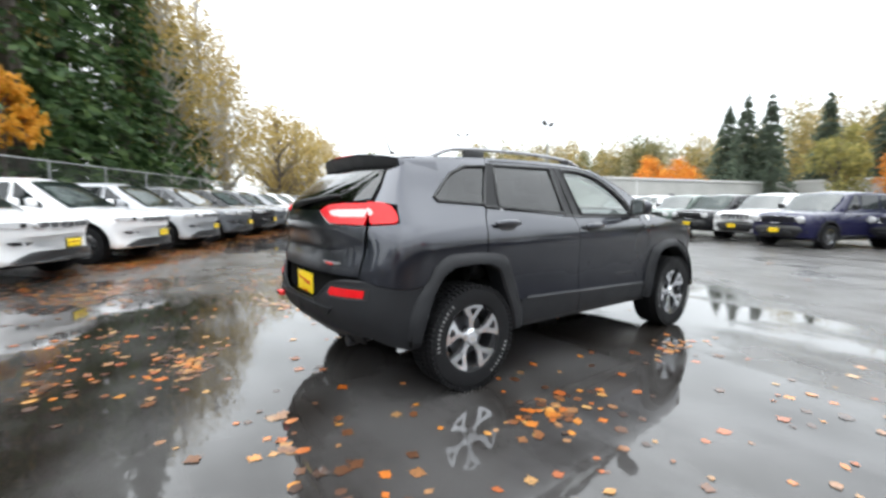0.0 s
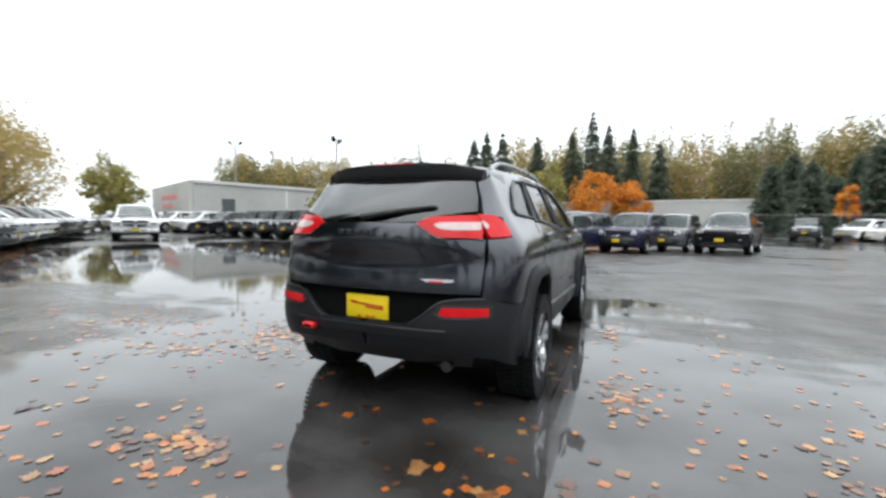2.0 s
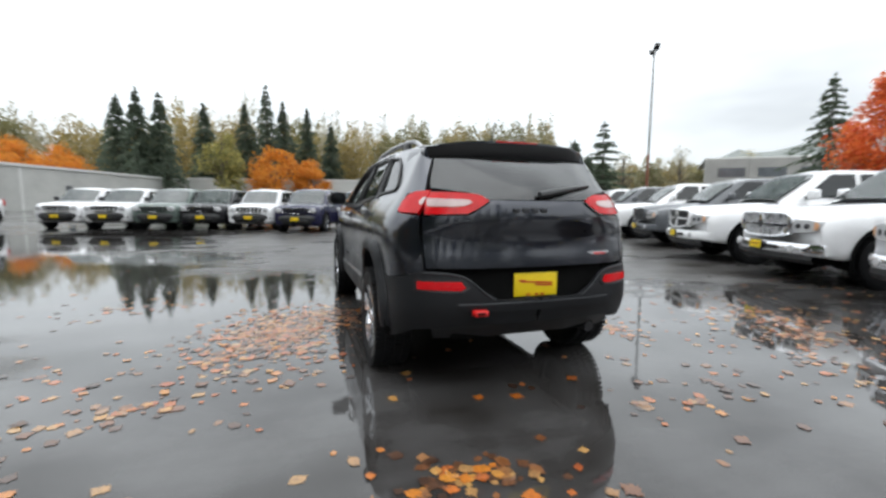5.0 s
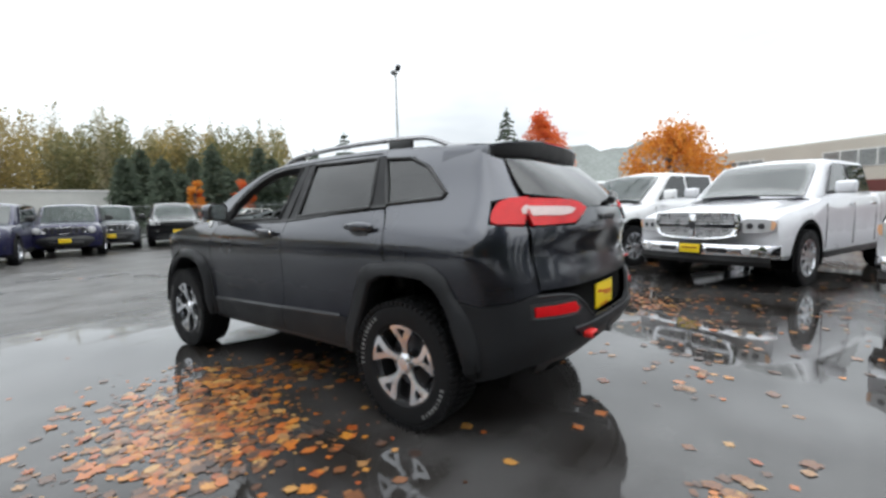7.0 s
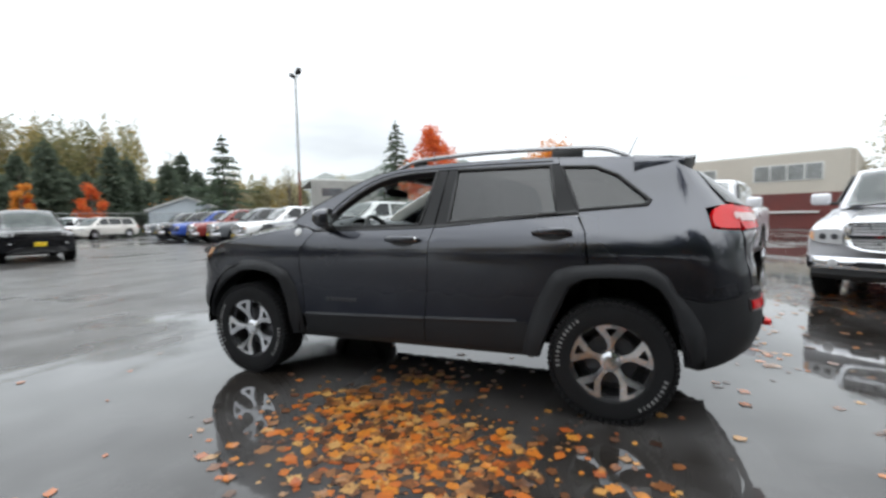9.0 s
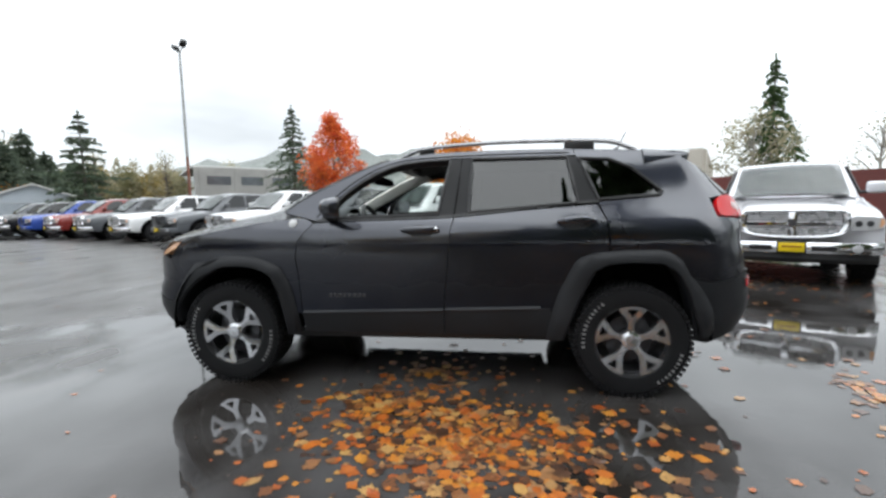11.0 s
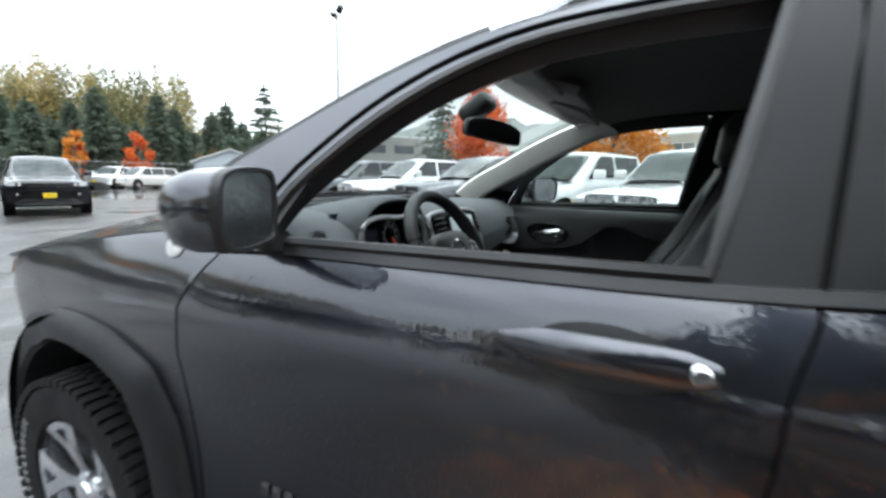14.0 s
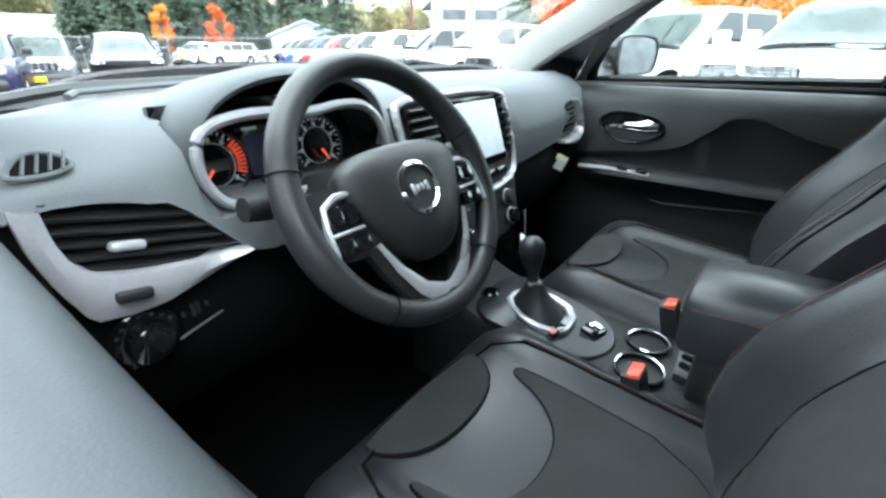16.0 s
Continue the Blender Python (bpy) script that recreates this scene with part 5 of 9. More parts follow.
PAINT = {"white": (0.78, 0.78, 0.79), "silver": (0.42, 0.43, 0.45), "pearl": (0.68, 0.68, 0.71), "grey": (0.10, 0.105, 0.115), "black": (0.012, 0.012, 0.014), "purple": (0.014, 0.014, 0.044), "navy": (0.02, 0.03, 0.075),
         "red": (0.20, 0.03, 0.025), "blue": (0.03, 0.07, 0.30), "green": (0.10, 0.13, 0.115), "pale": (0.30, 0.33, 0.34), "champagne": (0.55, 0.53, 0.50)}
KINDS = {"suv": "sport utility vehicle", "compact": "small sport utility vehicle", "wrangler": "open-top style off-road vehicle", "van": "minivan", "truck": "crew-cab pickup truck"}
protos = {}


def park(kind, colour, nose, heading, group, black_front=False, chrome=True, note="parked on wet asphalt"):
    """Parks a vehicle with the middle of its nose at a place on the plan; heading in degrees from +x."""
    key = (kind, black_front, chrome)
    h = radians(heading)
    off = VEH[kind]["nose"]
    m = pose(nose[0] - math.cos(h) * off, nose[1] - math.sin(h) * off, 0, 0, 0, heading - 90)
    lab = f"{colour} {KINDS[kind]}, {note}"
    if key not in protos:
        ob = protos[key] = make_vehicle(kind, lab, {"truck": "pickup truck", "van": "minivan"}.get(kind, "parked car"), black_front, chrome)
        ob.matrix_basis = m
    else:
        ob = copy_thing(protos[key], m)
    tagged(ob, lab, group=group)
    for o in ob.children_recursive:
        o.color = (*PAINT[colour], 1)
    return ob


G_RAM, G_WEST, G_NORTH = "row of pickup trucks", "row of cars along the fence", "rows of cars by the long building"
RH = 152
ram = [("pearl", 3.1, -4.6, True), ("pearl", 4.72, -2.03, True), ("white", 5.9, 0.6, True), ("white", 6.75, 3.1, False), ("grey", 8.2, 5.9, False), ("white", 9.4, 8.9, True), ("grey", 10.6, 12.0, False),
       ("white", 11.7, 15.0, True), ("grey", 12.9, 18.0, True), ("red", 14.1, 21.0, True), ("blue", 15.3, 24.0, False), ("black", 16.5, 27.0, True), ("grey", 17.7, 30.0, True)]
for c, x, y, ch in ram:
    park("truck", c, (x, y), RH + (7 if y == -2.03 else 3 if y == 0.6 else 0), G_RAM, chrome=ch)
west = ["white", "white", "silver", "grey", "black", "grey", "silver", "white", "white", "black", "grey", "silver", "black", "white", "silver"]
for i, c in enumerate(west):
    park("suv", c, (-6.2 - 2.12 * i, -3.9 + 1.38 * i), 58, G_WEST, black_front=c == "black")
park("truck", "white", (-21.5, 9.5), -32, G_WEST, chrome=False)
for c, x, y, h, k in (("purple", -1.45, 12.5, 250, "compact"), ("purple", 0.9, 14.2, 252, "compact"), ("grey", 2.6, 16.2, 254, "compact"), ("black", 4.6, 15.6, 252, "suv"),
                      ("pale", 13.5, 37, 250, "wrangler"), ("white", 16.2, 38.5, 215, "suv"), ("champagne", 17.5, 38.2, 190, "van"),
                      ("white", -3.2, 14.2, 255, "compact"), ("black", -5.0, 14.8, 258, "compact"), ("green", -6.7, 15.2, 258, "compact"), ("white", -8.6, 16.0, 258, "compact"), ("white", -10.4, 16.6, 258, "compact"),
                      ("white", -14.2, 14.0, 262, "wrangler"), ("black", -16.6, 14.6, 262, "wrangler"), ("black", -19.0, 15.4, 262, "wrangler"), ("grey", -21.4, 16.3, 262, "wrangler"), ("black", -23.8, 17.2, 262, "wrangler"),
                      ("black", -27.5, 17.5, 268, "suv"), ("white", -31.0, 18.0, 268, "suv"), ("white", -34.5, 18.2, 268, "suv"), ("black", -38, 18.5, 268, "suv"), ("white", -41, 18.6, 268, "suv"), ("grey", -44, 18.8, 268, "suv")):
    park(k, c, (x, y), h, G_NORTH, black_front=(k == "suv" and c == "black"))
# a row behind the walker, met only in reflections
for i, (k, c) in enumerate((("truck", "white"), ("suv", "white"), ("truck", "white"), ("truck", "silver"), ("suv", "grey"), ("truck", "white"), ("suv", "silver"), ("truck", "black"), ("suv", "white"))):
    park(k, c, (-13 + 3.1 * i, -12.5 - 0.12 * i), 90, "row of vehicles at the south edge")

# ---- the grey sport utility vehicle ----
hero = thing("sport_utility_vehicle", "dark grey wet sport utility vehicle with an open driver window", "car")
W_Z = curve([0.25, 0.36, 0.5, 0.62, 0.8, 0.93, 1.0, 1.05, 1.09, 1.12, 1.15, 1.3, 1.53, 1.62], [0.80, 0.845, 0.868, 0.864, 0.875, 0.889, 0.891, 0.885, 0.874, 0.862, 0.843, 0.772, 0.664, 0.600])
D_REAR = curve([0.3, 0.45, 0.6, 0.7, 0.8, 0.88, 0.97, 1.04, 1.1, 1.2, 1.25, 1.31, 1.4, 1.5, 1.6], [0.33, 0.45, 0.508, 0.502, 0.487, 0.482, 0.467, 0.487, 0.507, 0.487, 0.465, 0.405, 0.30, 0.16, 0.02])
N_REAR = curve([0.6, 0.85, 1.15, 1.5], [3.0, 2.7, 2.2, 2.2])
D_FRONT = curve([0.25, 0.35, 0.5, 0.62, 0.7, 0.85, 0.95, 1.02, 1.1], [0.45, 0.62, 0.73, 0.74, 0.70, 0.69, 0.62, 0.50, 0.30])
YR, YF, WRAP = -1.72, 1.55, 0.95


def half_width(y, z):
    return W_Z(z) - 0.03 * smoothstep(1.0, 1.7, y) - 0.05 * smoothstep(0.9, 1.75, -y) * smoothstep(1.0, 1.4, z)


def skin0(s, z):
    """The right-hand skin: along the side s is y; past the ends it runs round the corner to the middle."""
    if s < YR:
        th, n, d, w = (1 - (YR - s) / WRAP) * math.pi / 2, N_REAR(z), D_REAR(z), half_width(YR, z)
        return Vector((w * max(math.sin(th), 0) ** (2 / n), YR - d * max(math.cos(th), 0) ** (2 / n), z))
    if s > YF:
        th, n, d, w = (1 - (s - YF) / WRAP) * math.pi / 2, 2.8, D_FRONT(z), half_width(YF, z)
        return Vector((w * max(math.sin(th), 0) ** (2 / n), YF + d * max(math.cos(th), 0) ** (2 / n), z))
    return Vector((half_width(s, z), s, z))


def skin(s, z, off=0.0):
    p = skin0(s, z)
    if off:
        e = 0.012
        a, b = skin0(s + e, z) - skin0(s - e, z), skin0(s, z + e) - skin0(s, z - e)
        nrm = a.cross(b).normalized()
        if nrm.x * p.x + nrm.y * p.y < 0:
            nrm = -nrm
        p = p + nrm * off
    return p


def s_of_x(x, z):
    n = N_REAR(z)
    th = math.asin(min((x / half_width(YR, z)) ** (n / 2), 1))
    return YR - WRAP * (1 - th * 2 / math.pi)


def rear_skin(x, z, off=0.0):
    n, w = N_REAR(z), half_width(YR, z)
    y = YR - D_REAR(z) * max(1 - min(abs(x) / w, 1) ** n, 0) ** (1 / n)
    return Vector((x, y - off, z))


def panel_bm(poly, mapping, step=0.07, thick=0.018, sx=1):
    """A sheet cut to a polygon of the unrolled skin, laid on the skin, with turned-in edges."""
    bm = bmesh.new()
    bm.faces.new([bm.verts.new((u, v, 0)) for u, v in poly])
    for axis in (0, 1):
        lo, hi = min(p[axis] for p in poly), max(p[axis] for p in poly)
        k = math.ceil(lo / step)
        while k * step < hi:
            co, no = [0, 0, 0], [0, 0, 0]
            co[axis], no[axis] = k * step, 1
            bmesh.ops.bisect_plane(bm, geom=bm.verts[:] + bm.edges[:] + bm.faces[:], plane_co=co, plane_no=no, dist=1e-5)
            k += 1
    for v in bm.verts:
        p = mapping(v.co.x, v.co.y)
        v.co = (p.x * sx, p.y, p.z)
    bmesh.ops.recalc_face_normals(bm, faces=bm.faces[:])
    f = max(bm.faces, key=lambda q: q.calc_area())
    c = f.calc_center_median()
    if f.normal.x * c.x + f.normal.y * c.y < 0:
        bmesh.ops.reverse_faces(bm, faces=bm.faces[:])
    if thick:
        bmesh.ops.solidify(bm, geom=bm.faces[:], thickness=thick)
    return bm


def side_part(name, poly, material, label="", off=0.0, step=0.07, thick=0.018, parent=None, sides=(1, -1), mapping=None):
    made = []
    for sx in sides:
        bm = panel_bm(poly, mapping or (lambda u, v: skin(u, v, off)), step, thick, sx)
        made.append(part(name, bm, material, parent or hero, label, 30))
    return made


def soften(pts, rounds=2):
    """Rounds the inner corners of an open polyline; its ends stay."""
    for _ in range(rounds):
        out = [pts[0]]
        for (a, b), (c, d) in zip(pts, pts[1:]):
            out += [(a * 0.75 + c * 0.25, b * 0.75 + d * 0.25), (a * 0.25 + c * 0.75, b * 0.25 + d * 0.75)]
        pts = out + [pts[-1]]
    return pts


FTOP = soften([(0.645, 1.158), (0.63, 1.205), (0.575, 1.28), (0.405, 1.415), (0.205, 1.51), (0.0, 1.54), (-0.205, 1.545)])
FWIN = FTOP + [(-0.128, 1.174)]
RWIN = [(-0.335, 1.186), (-0.355, 1.545), (-0.985, 1.54), (-1.04, 1.235)]
QWIN = [(-1.06, 1.53), (-1.255, 1.52), (-1.39, 1.46), (-1.565, 1.30), (-1.545, 1.275), (-1.17, 1.252)]
front_doors = side_part("front_door", [(0.735, 1.125), (0.80, 1.06), (0.845, 1.0), (0.865, 0.89), (0.84, 0.50), (-0.16, 0.50), (-0.195, 0.86), (-0.21, 1.06), (-0.237, 1.158), (-0.1, 1.153), (0.3, 1.144), (0.58, 1.134)], M_PAINT, "wet dark grey front door")
rear_doors = side_part("rear_door", [(-0.242, 1.15), (-0.2145, 1.06), (-0.1995, 0.86), (-0.1645, 0.50), (-0.90, 0.50), (-0.96, 0.66), (-1.05, 0.85), (-1.14, 0.89), (-1.225, 0.9), (-1.206, 1.12), (-1.158, 1.222), (-0.7, 1.19)], M_PAINT, "wet dark grey rear door")
side_part("front_fender", [(0.742, 1.125), (0.807, 1.06), (0.852, 1.0), (0.872, 0.89), (0.847, 0.50), (0.95, 0.50), (0.97, 0.66), (1.03, 0.80), (1.16, 0.87), (1.44, 0.87), (1.58, 0.82), (1.63, 0.745),
                           (1.72, 0.78), (1.78, 0.88), (1.74, 0.955), (1.73, 1.005), (1.70, 1.03), (1.52, 1.07), (1.29, 1.105), (1.06, 1.14), (0.95, 1.155), (0.80, 1.16)], M_PAINT, "wet dark grey front fender")
seam = [(s_of_x(0.70, 0.80), 0.80), (s_of_x(0.71, 0.95), 0.95), (s_of_x(0.71, 1.12), 1.12)]
side_part("rear_quarter", [(-1.236, 0.9), (-1.40, 0.905), (-1.55, 0.905), (-1.66, 0.84), (-1.70, 0.755), (-1.80, 0.735), (-2.0, 0.765)] + seam + [(-1.99, 1.125), (-1.88, 1.135), (-1.865, 1.25), (-1.96, 1.262), (s_of_x(0.66, 1.265), 1.265),
                           (s_of_x(0.625, 1.36), 1.36), (s_of_x(0.575, 1.47), 1.47), (-1.72, 1.52), (-1.72, 1.565), (-1.34, 1.585), (-1.03, 1.597), (-1.05, 1.54), (-1.265, 1.53), (-1.40, 1.468), (-1.58, 1.30), (-1.555, 1.265), (-1.166, 1.238), (-1.214, 1.12)],
          M_PAINT, "wet dark grey rear quarter panel", step=0.06)
side_part("roof_side", soften([(0.96, 1.20), (0.85, 1.285), (0.65, 1.385), (0.43, 1.49), (0.23, 1.56), (0.04, 1.592), (-0.18, 1.606), (-0.6, 1.608), (-1.024, 1.60)]) + soften([(-1.042, 1.555), (-0.35, 1.562), (0.0, 1.555), (0.21, 1.527), (0.415, 1.432), (0.59, 1.295), (0.65, 1.215), (0.70, 1.135)]) + [(0.80, 1.165)],
          M_PAINT, "dark grey roof pillar", step=0.06)
# black window surrounds and pillars
side_part("pillar_trim", [(-0.126, 1.160), (-0.208, 1.55), (-0.357, 1.55), (-0.333, 1.178)], M_PILLAR, "satin black door pillar", off=0.002, thick=0.03)
side_part("pillar_trim", [(-0.98, 1.55), (-1.052, 1.54), (-1.168, 1.245), (-1.042, 1.23)], M_PILLAR, "satin black rear pillar trim", off=0.002, thick=0.03)
for poly in (FWIN, RWIN, QWIN):
    for sx in (1, -1):
        bm = bmesh.new()
        ring = [skin(u, v, 0.004) for u, v in poly]
        ring = [Vector((p.x * sx, p.y, p.z)) for p in ring]
        n = len(ring)
        dense = []
        for i in range(n):
            dense += [ring[i].lerp(ring[(i + 1) % n], k / 3) for k in range(3)]
        add_tube(bm, dense + [dense[0], dense[1]], 0.011, 6, False)
        part("window_trim", bm, M_BLACK, hero, "black rubber window trim")
shrink = lambda poly, k=0.992: [(sum(p[0] for p in poly) / len(poly) * (1 - k) + u * k, sum(p[1] for p in poly) / len(poly) * (1 - k) + v * k) for u, v in poly]
side_part("front_window", shrink(FWIN), M_GLASS, "clear front window glass", off=-0.006, thick=0.004, sides=(1,))
side_part("rear_window", shrink(RWIN), M_PRIV, "dark privacy glass", off=-0.004, thick=0.004)
side_part("quarter_window", shrink(QWIN), M_PRIV, "dark privacy glass", off=-0.004, thick=0.004)
side_part("mirror_sail", [(0.70, 1.135), (0.645, 1.215), (0.585, 1.29), (0.56, 1.27), (0.60, 1.2), (0.615, 1.14)], M_BLACK, "black mirror sail", off=0.003)
# black door frame seen in the open window, and a shut line above it
for sx in (1, -1):
    bm = bmesh.new()
    rings = []
    for p in resample([(u, v, 0) for u, v in FTOP], 40):
        o, i = skin(p.x, p.y, 0.0), skin(p.x, p.y - 0.006, -0.035)
        rings.append([Vector((sx * o.x, o.y, o.z)), Vector((sx * (o.x - 0.02), o.y, o.z - 0.02)), Vector((sx * i.x, i.y, i.z - 0.012)), Vector((sx * (i.x - 0.01), i.y + 0.01, i.z + 0.03)), Vector((sx * (o.x - 0.012), o.y + 0.01, o.z + 0.015))])
    add_loft(bm, rings)
    part("window_channel", bm, M_BLACK, hero, "black window channel of the door frame")
    bm = bmesh.new()
    line = [skin(u, v, 0.001) for u, v in soften([(0.72, 1.165), (0.645, 1.25), (0.61, 1.302), (0.43, 1.447), (0.215, 1.541), (0.0, 1.568), (-0.6, 1.578), (-1.0, 1.572)])]
    add_tube(bm, [Vector((sx * p.x, p.y, p.z)) for p in resample(line, 40)], 0.0045, 5)
    part("shut_line", bm, M_VOID, hero, "dark door shut line")
    # ledge over the cladding and raised lettering on the front door
    for ya, yb, za, zb in ((0.83, -0.16, 0.503, 0.533), (-0.172, -0.80, 0.535, 0.556)):
        bm = bmesh.new()
        rings = []
        for k in range(13):
            f = k / 12
            y, z = ya + (yb - ya) * f, za + (zb - za) * f
            a, b, c = skin(y, z + 0.014, 0.001), skin(y, z, 0.020), skin(y, z - 0.012, 0.016)
            rings.append([Vector((sx * q.x, q.y, q.z)) for q in (a, b, c)])
        add_loft(bm, rings, closed=False)
        part("door_crease", bm, M_LEDGE, hero, "polished ledge above the cladding")
    for k in range(8):
        bm = bmesh.new()
        y = 0.63 - 0.034 * k
        p = skin(y, 0.628, 0.003)
        add_box(bm, (sx * p.x, y, 0.628), (0.006, 0.024, 0.026), None, 0.002, 1)
        part("raised_mark", bm, M_ALLOYD, hero, "dark raised mark on the door")
# belt strip
for sx in (1, -1):
    bm = bmesh.new()
    rings = []
    for k in range(21):
        y = 0.72 - k * (0.72 + 1.17) / 20
        z = 1.142 + 0.09 * smoothstep(0.0, 1.3, -y) + 0.010 * smoothstep(0.7, -0.2, y)
        p, q = skin(y, z + 0.013), skin(y, z - 0.003)
        rings.append([Vector((sx * (p.x - 0.012), y, p.z)), Vector((sx * (p.x + 0.008), y, p.z)), Vector((sx * (q.x + 0.008), y, q.z)), Vector((sx * (q.x - 0.01), y, q.z))])
    add_loft(bm, rings)
    part("belt_strip", bm, M_BLACK, hero, "black belt-line strip")
    bm = bmesh.new()
    line = [skin(u, v, 0.003) for u, v in ((-0.238, 1.165), (-0.262, 1.35), (-0.283, 1.555))]
    add_tube(bm, [Vector((sx * p.x, p.y, p.z)) for p in resample(line, 12)], 0.0045, 5)
    part("shut_line", bm, M_VOID, hero, "dark door shut line")
# lower cladding
side_part("door_cladding", [(0.85, 0.50), (0.83, 0.475), (0.83, 0.37), (-0.165, 0.37), (-0.165, 0.53), (0.6, 0.50)], M_CLAD, "dark grey lower door cladding", off=0.012, thick=0.03)
side_part("door_cladding", [(-0.171, 0.53), (-0.171, 0.37), (-0.88, 0.37), (-0.90, 0.43), (-0.86, 0.555)], M_CLAD, "dark grey lower door cladding", off=0.012, thick=0.03)
side_part("rocker", [(0.93, 0.365), (0.93, 0.315), (-0.93, 0.325), (-0.93, 0.365)], M_BLACK, "black sill", off=-0.012, thick=0.04)
ARCH_F = ([(1.76, 0.45), (1.74, 0.56), (1.69, 0.70), (1.60, 0.85), (1.45, 0.905), (1.30, 0.91), (1.15, 0.90), (0.99, 0.83), (0.92, 0.70), (0.87, 0.47), (0.86, 0.36)], [(1.70, 0.42), (1.68, 0.54), (1.62, 0.66), (1.55, 0.765), (1.43, 0.825), (1.30, 0.835), (1.17, 0.825), (1.06, 0.775), (1.01, 0.66), (0.97, 0.5), (0.95, 0.36)])
ARCH_R = ([(-1.82, 0.42), (-1.80, 0.54), (-1.74, 0.71), (-1.65, 0.88), (-1.55, 0.938), (-1.33, 0.937), (-1.12, 0.92), (-1.02, 0.88), (-0.91, 0.66), (-0.85, 0.47), (-0.83, 0.36)], [(-1.74, 0.40), (-1.72, 0.54), (-1.68, 0.68), (-1.61, 0.80), (-1.52, 0.855), (-1.34, 0.862), (-1.22, 0.85), (-1.13, 0.80), (-1.03, 0.58), (-0.98, 0.45), (-0.95, 0.36)])
for outer, inner in (ARCH_F, ARCH_R):
    o, i = resample([(*p, 0) for p in outer], 33), resample([(*p, 0) for p in inner], 33)
    for sx in (1, -1):
        bm = bmesh.new()
        rings = []
        for a, b in zip(o, i):
            row = []
            for f, off in ((0.0, -0.004), (0.06, 0.014), (0.45, 0.042), (0.88, 0.048), (1.0, 0.036), (1.04, -0.10)):
                q = a.lerp(b, f)
                p = skin(q.x, q.y, off)
                row.append(Vector((p.x * sx, p.y, p.z)))
            rings.append(row)
        add_loft(bm, rings, closed=False)
        part("wheel_arch", bm, M_CLAD, hero, "dark grey plastic wheel-arch flare")
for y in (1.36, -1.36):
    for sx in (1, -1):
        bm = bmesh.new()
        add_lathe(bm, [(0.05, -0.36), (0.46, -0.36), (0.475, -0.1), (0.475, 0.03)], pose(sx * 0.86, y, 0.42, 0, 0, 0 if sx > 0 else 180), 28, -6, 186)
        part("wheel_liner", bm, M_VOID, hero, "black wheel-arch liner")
# bumpers
side_part("front_bumper", [(1.638, 0.745), (1.722, 0.776), (1.785, 0.878), (1.86, 0.905), (2.1, 0.885), (2.5, 0.88), (2.5, 0.62), (2.15, 0.61), (1.78, 0.56), (1.70, 0.66)], M_PAINT, "dark grey painted front bumper")
side_part("front_valance", [(1.70, 0.66), (1.78, 0.555), (2.15, 0.605), (2.5, 0.615), (2.5, 0.30), (2.2, 0.28), (1.9, 0.27), (1.72, 0.30)], M_CLAD, "dark grey lower front bumper", off=0.004)
side_part("headlamp", [(1.735, 1.0), (1.745, 0.96), (1.85, 0.912), (2.02, 0.895), (2.12, 0.92), (2.08, 0.975), (1.95, 1.01)], M_AMBER, "pale headlamp with an amber tint", off=0.004, thick=0.05)
side_part("rear_bumper", [(-1.70, 0.75), (-1.80, 0.73), (-2.0, 0.757), (s_of_x(0.72, 0.79), 0.795), (s_of_x(0.58, 0.79), 0.79), (s_of_x(0.47, 0.765), 0.765), (s_of_x(0.36, 0.66), 0.675), (s_of_x(0.27, 0.62), 0.625), (-2.669, 0.62), (-2.669, 0.47),
                          (s_of_x(0.5, 0.5), 0.465), (-2.1, 0.435), (-1.95, 0.385), (-1.80, 0.345), (-1.73, 0.36), (-1.715, 0.55)], M_CLAD, "dark grey plastic rear bumper", off=0.006, step=0.06)
bm = panel_bm([(-0.50, 0.60), (0.50, 0.60), (0.50, 0.80), (-0.50, 0.80)], lambda u, v: rear_skin(u, v, -0.065))
part("bumper_recess", bm, M_BLACK, hero, "black recess behind the number plate")
bm = panel_bm([(-0.46, 0.55), (0.46, 0.55), (0.52, 0.60), (-0.52, 0.60)], lambda u, v: rear_skin(u, v, 0.016))
part("bumper_step", bm, M_CLAD, hero, "dark grey bumper ledge")
bm = panel_bm([(-0.62, 0.36), (0.62, 0.36), (0.66, 0.475), (-0.66, 0.475)], lambda u, v: rear_skin(u, v, -0.03))
part("rear_valance", bm, M_BLACK, hero, "black lower valance")
side_part("reflector", [(s_of_x(0.735, 0.71), 0.735), (s_of_x(0.735, 0.71), 0.69), (s_of_x(0.50, 0.71), 0.685), (s_of_x(0.475, 0.71), 0.70), (s_of_x(0.50, 0.71), 0.735)], M_RED, "red bumper reflector", off=0.016, thick=0.012)
side_part("reflector_bezel", [(s_of_x(0.755, 0.71), 0.75), (s_of_x(0.755, 0.71), 0.675), (s_of_x(0.48, 0.71), 0.67), (s_of_x(0.445, 0.71), 0.70), (s_of_x(0.48, 0.71), 0.75)], M_BLACK, "", off=0.009, thick=0.012)
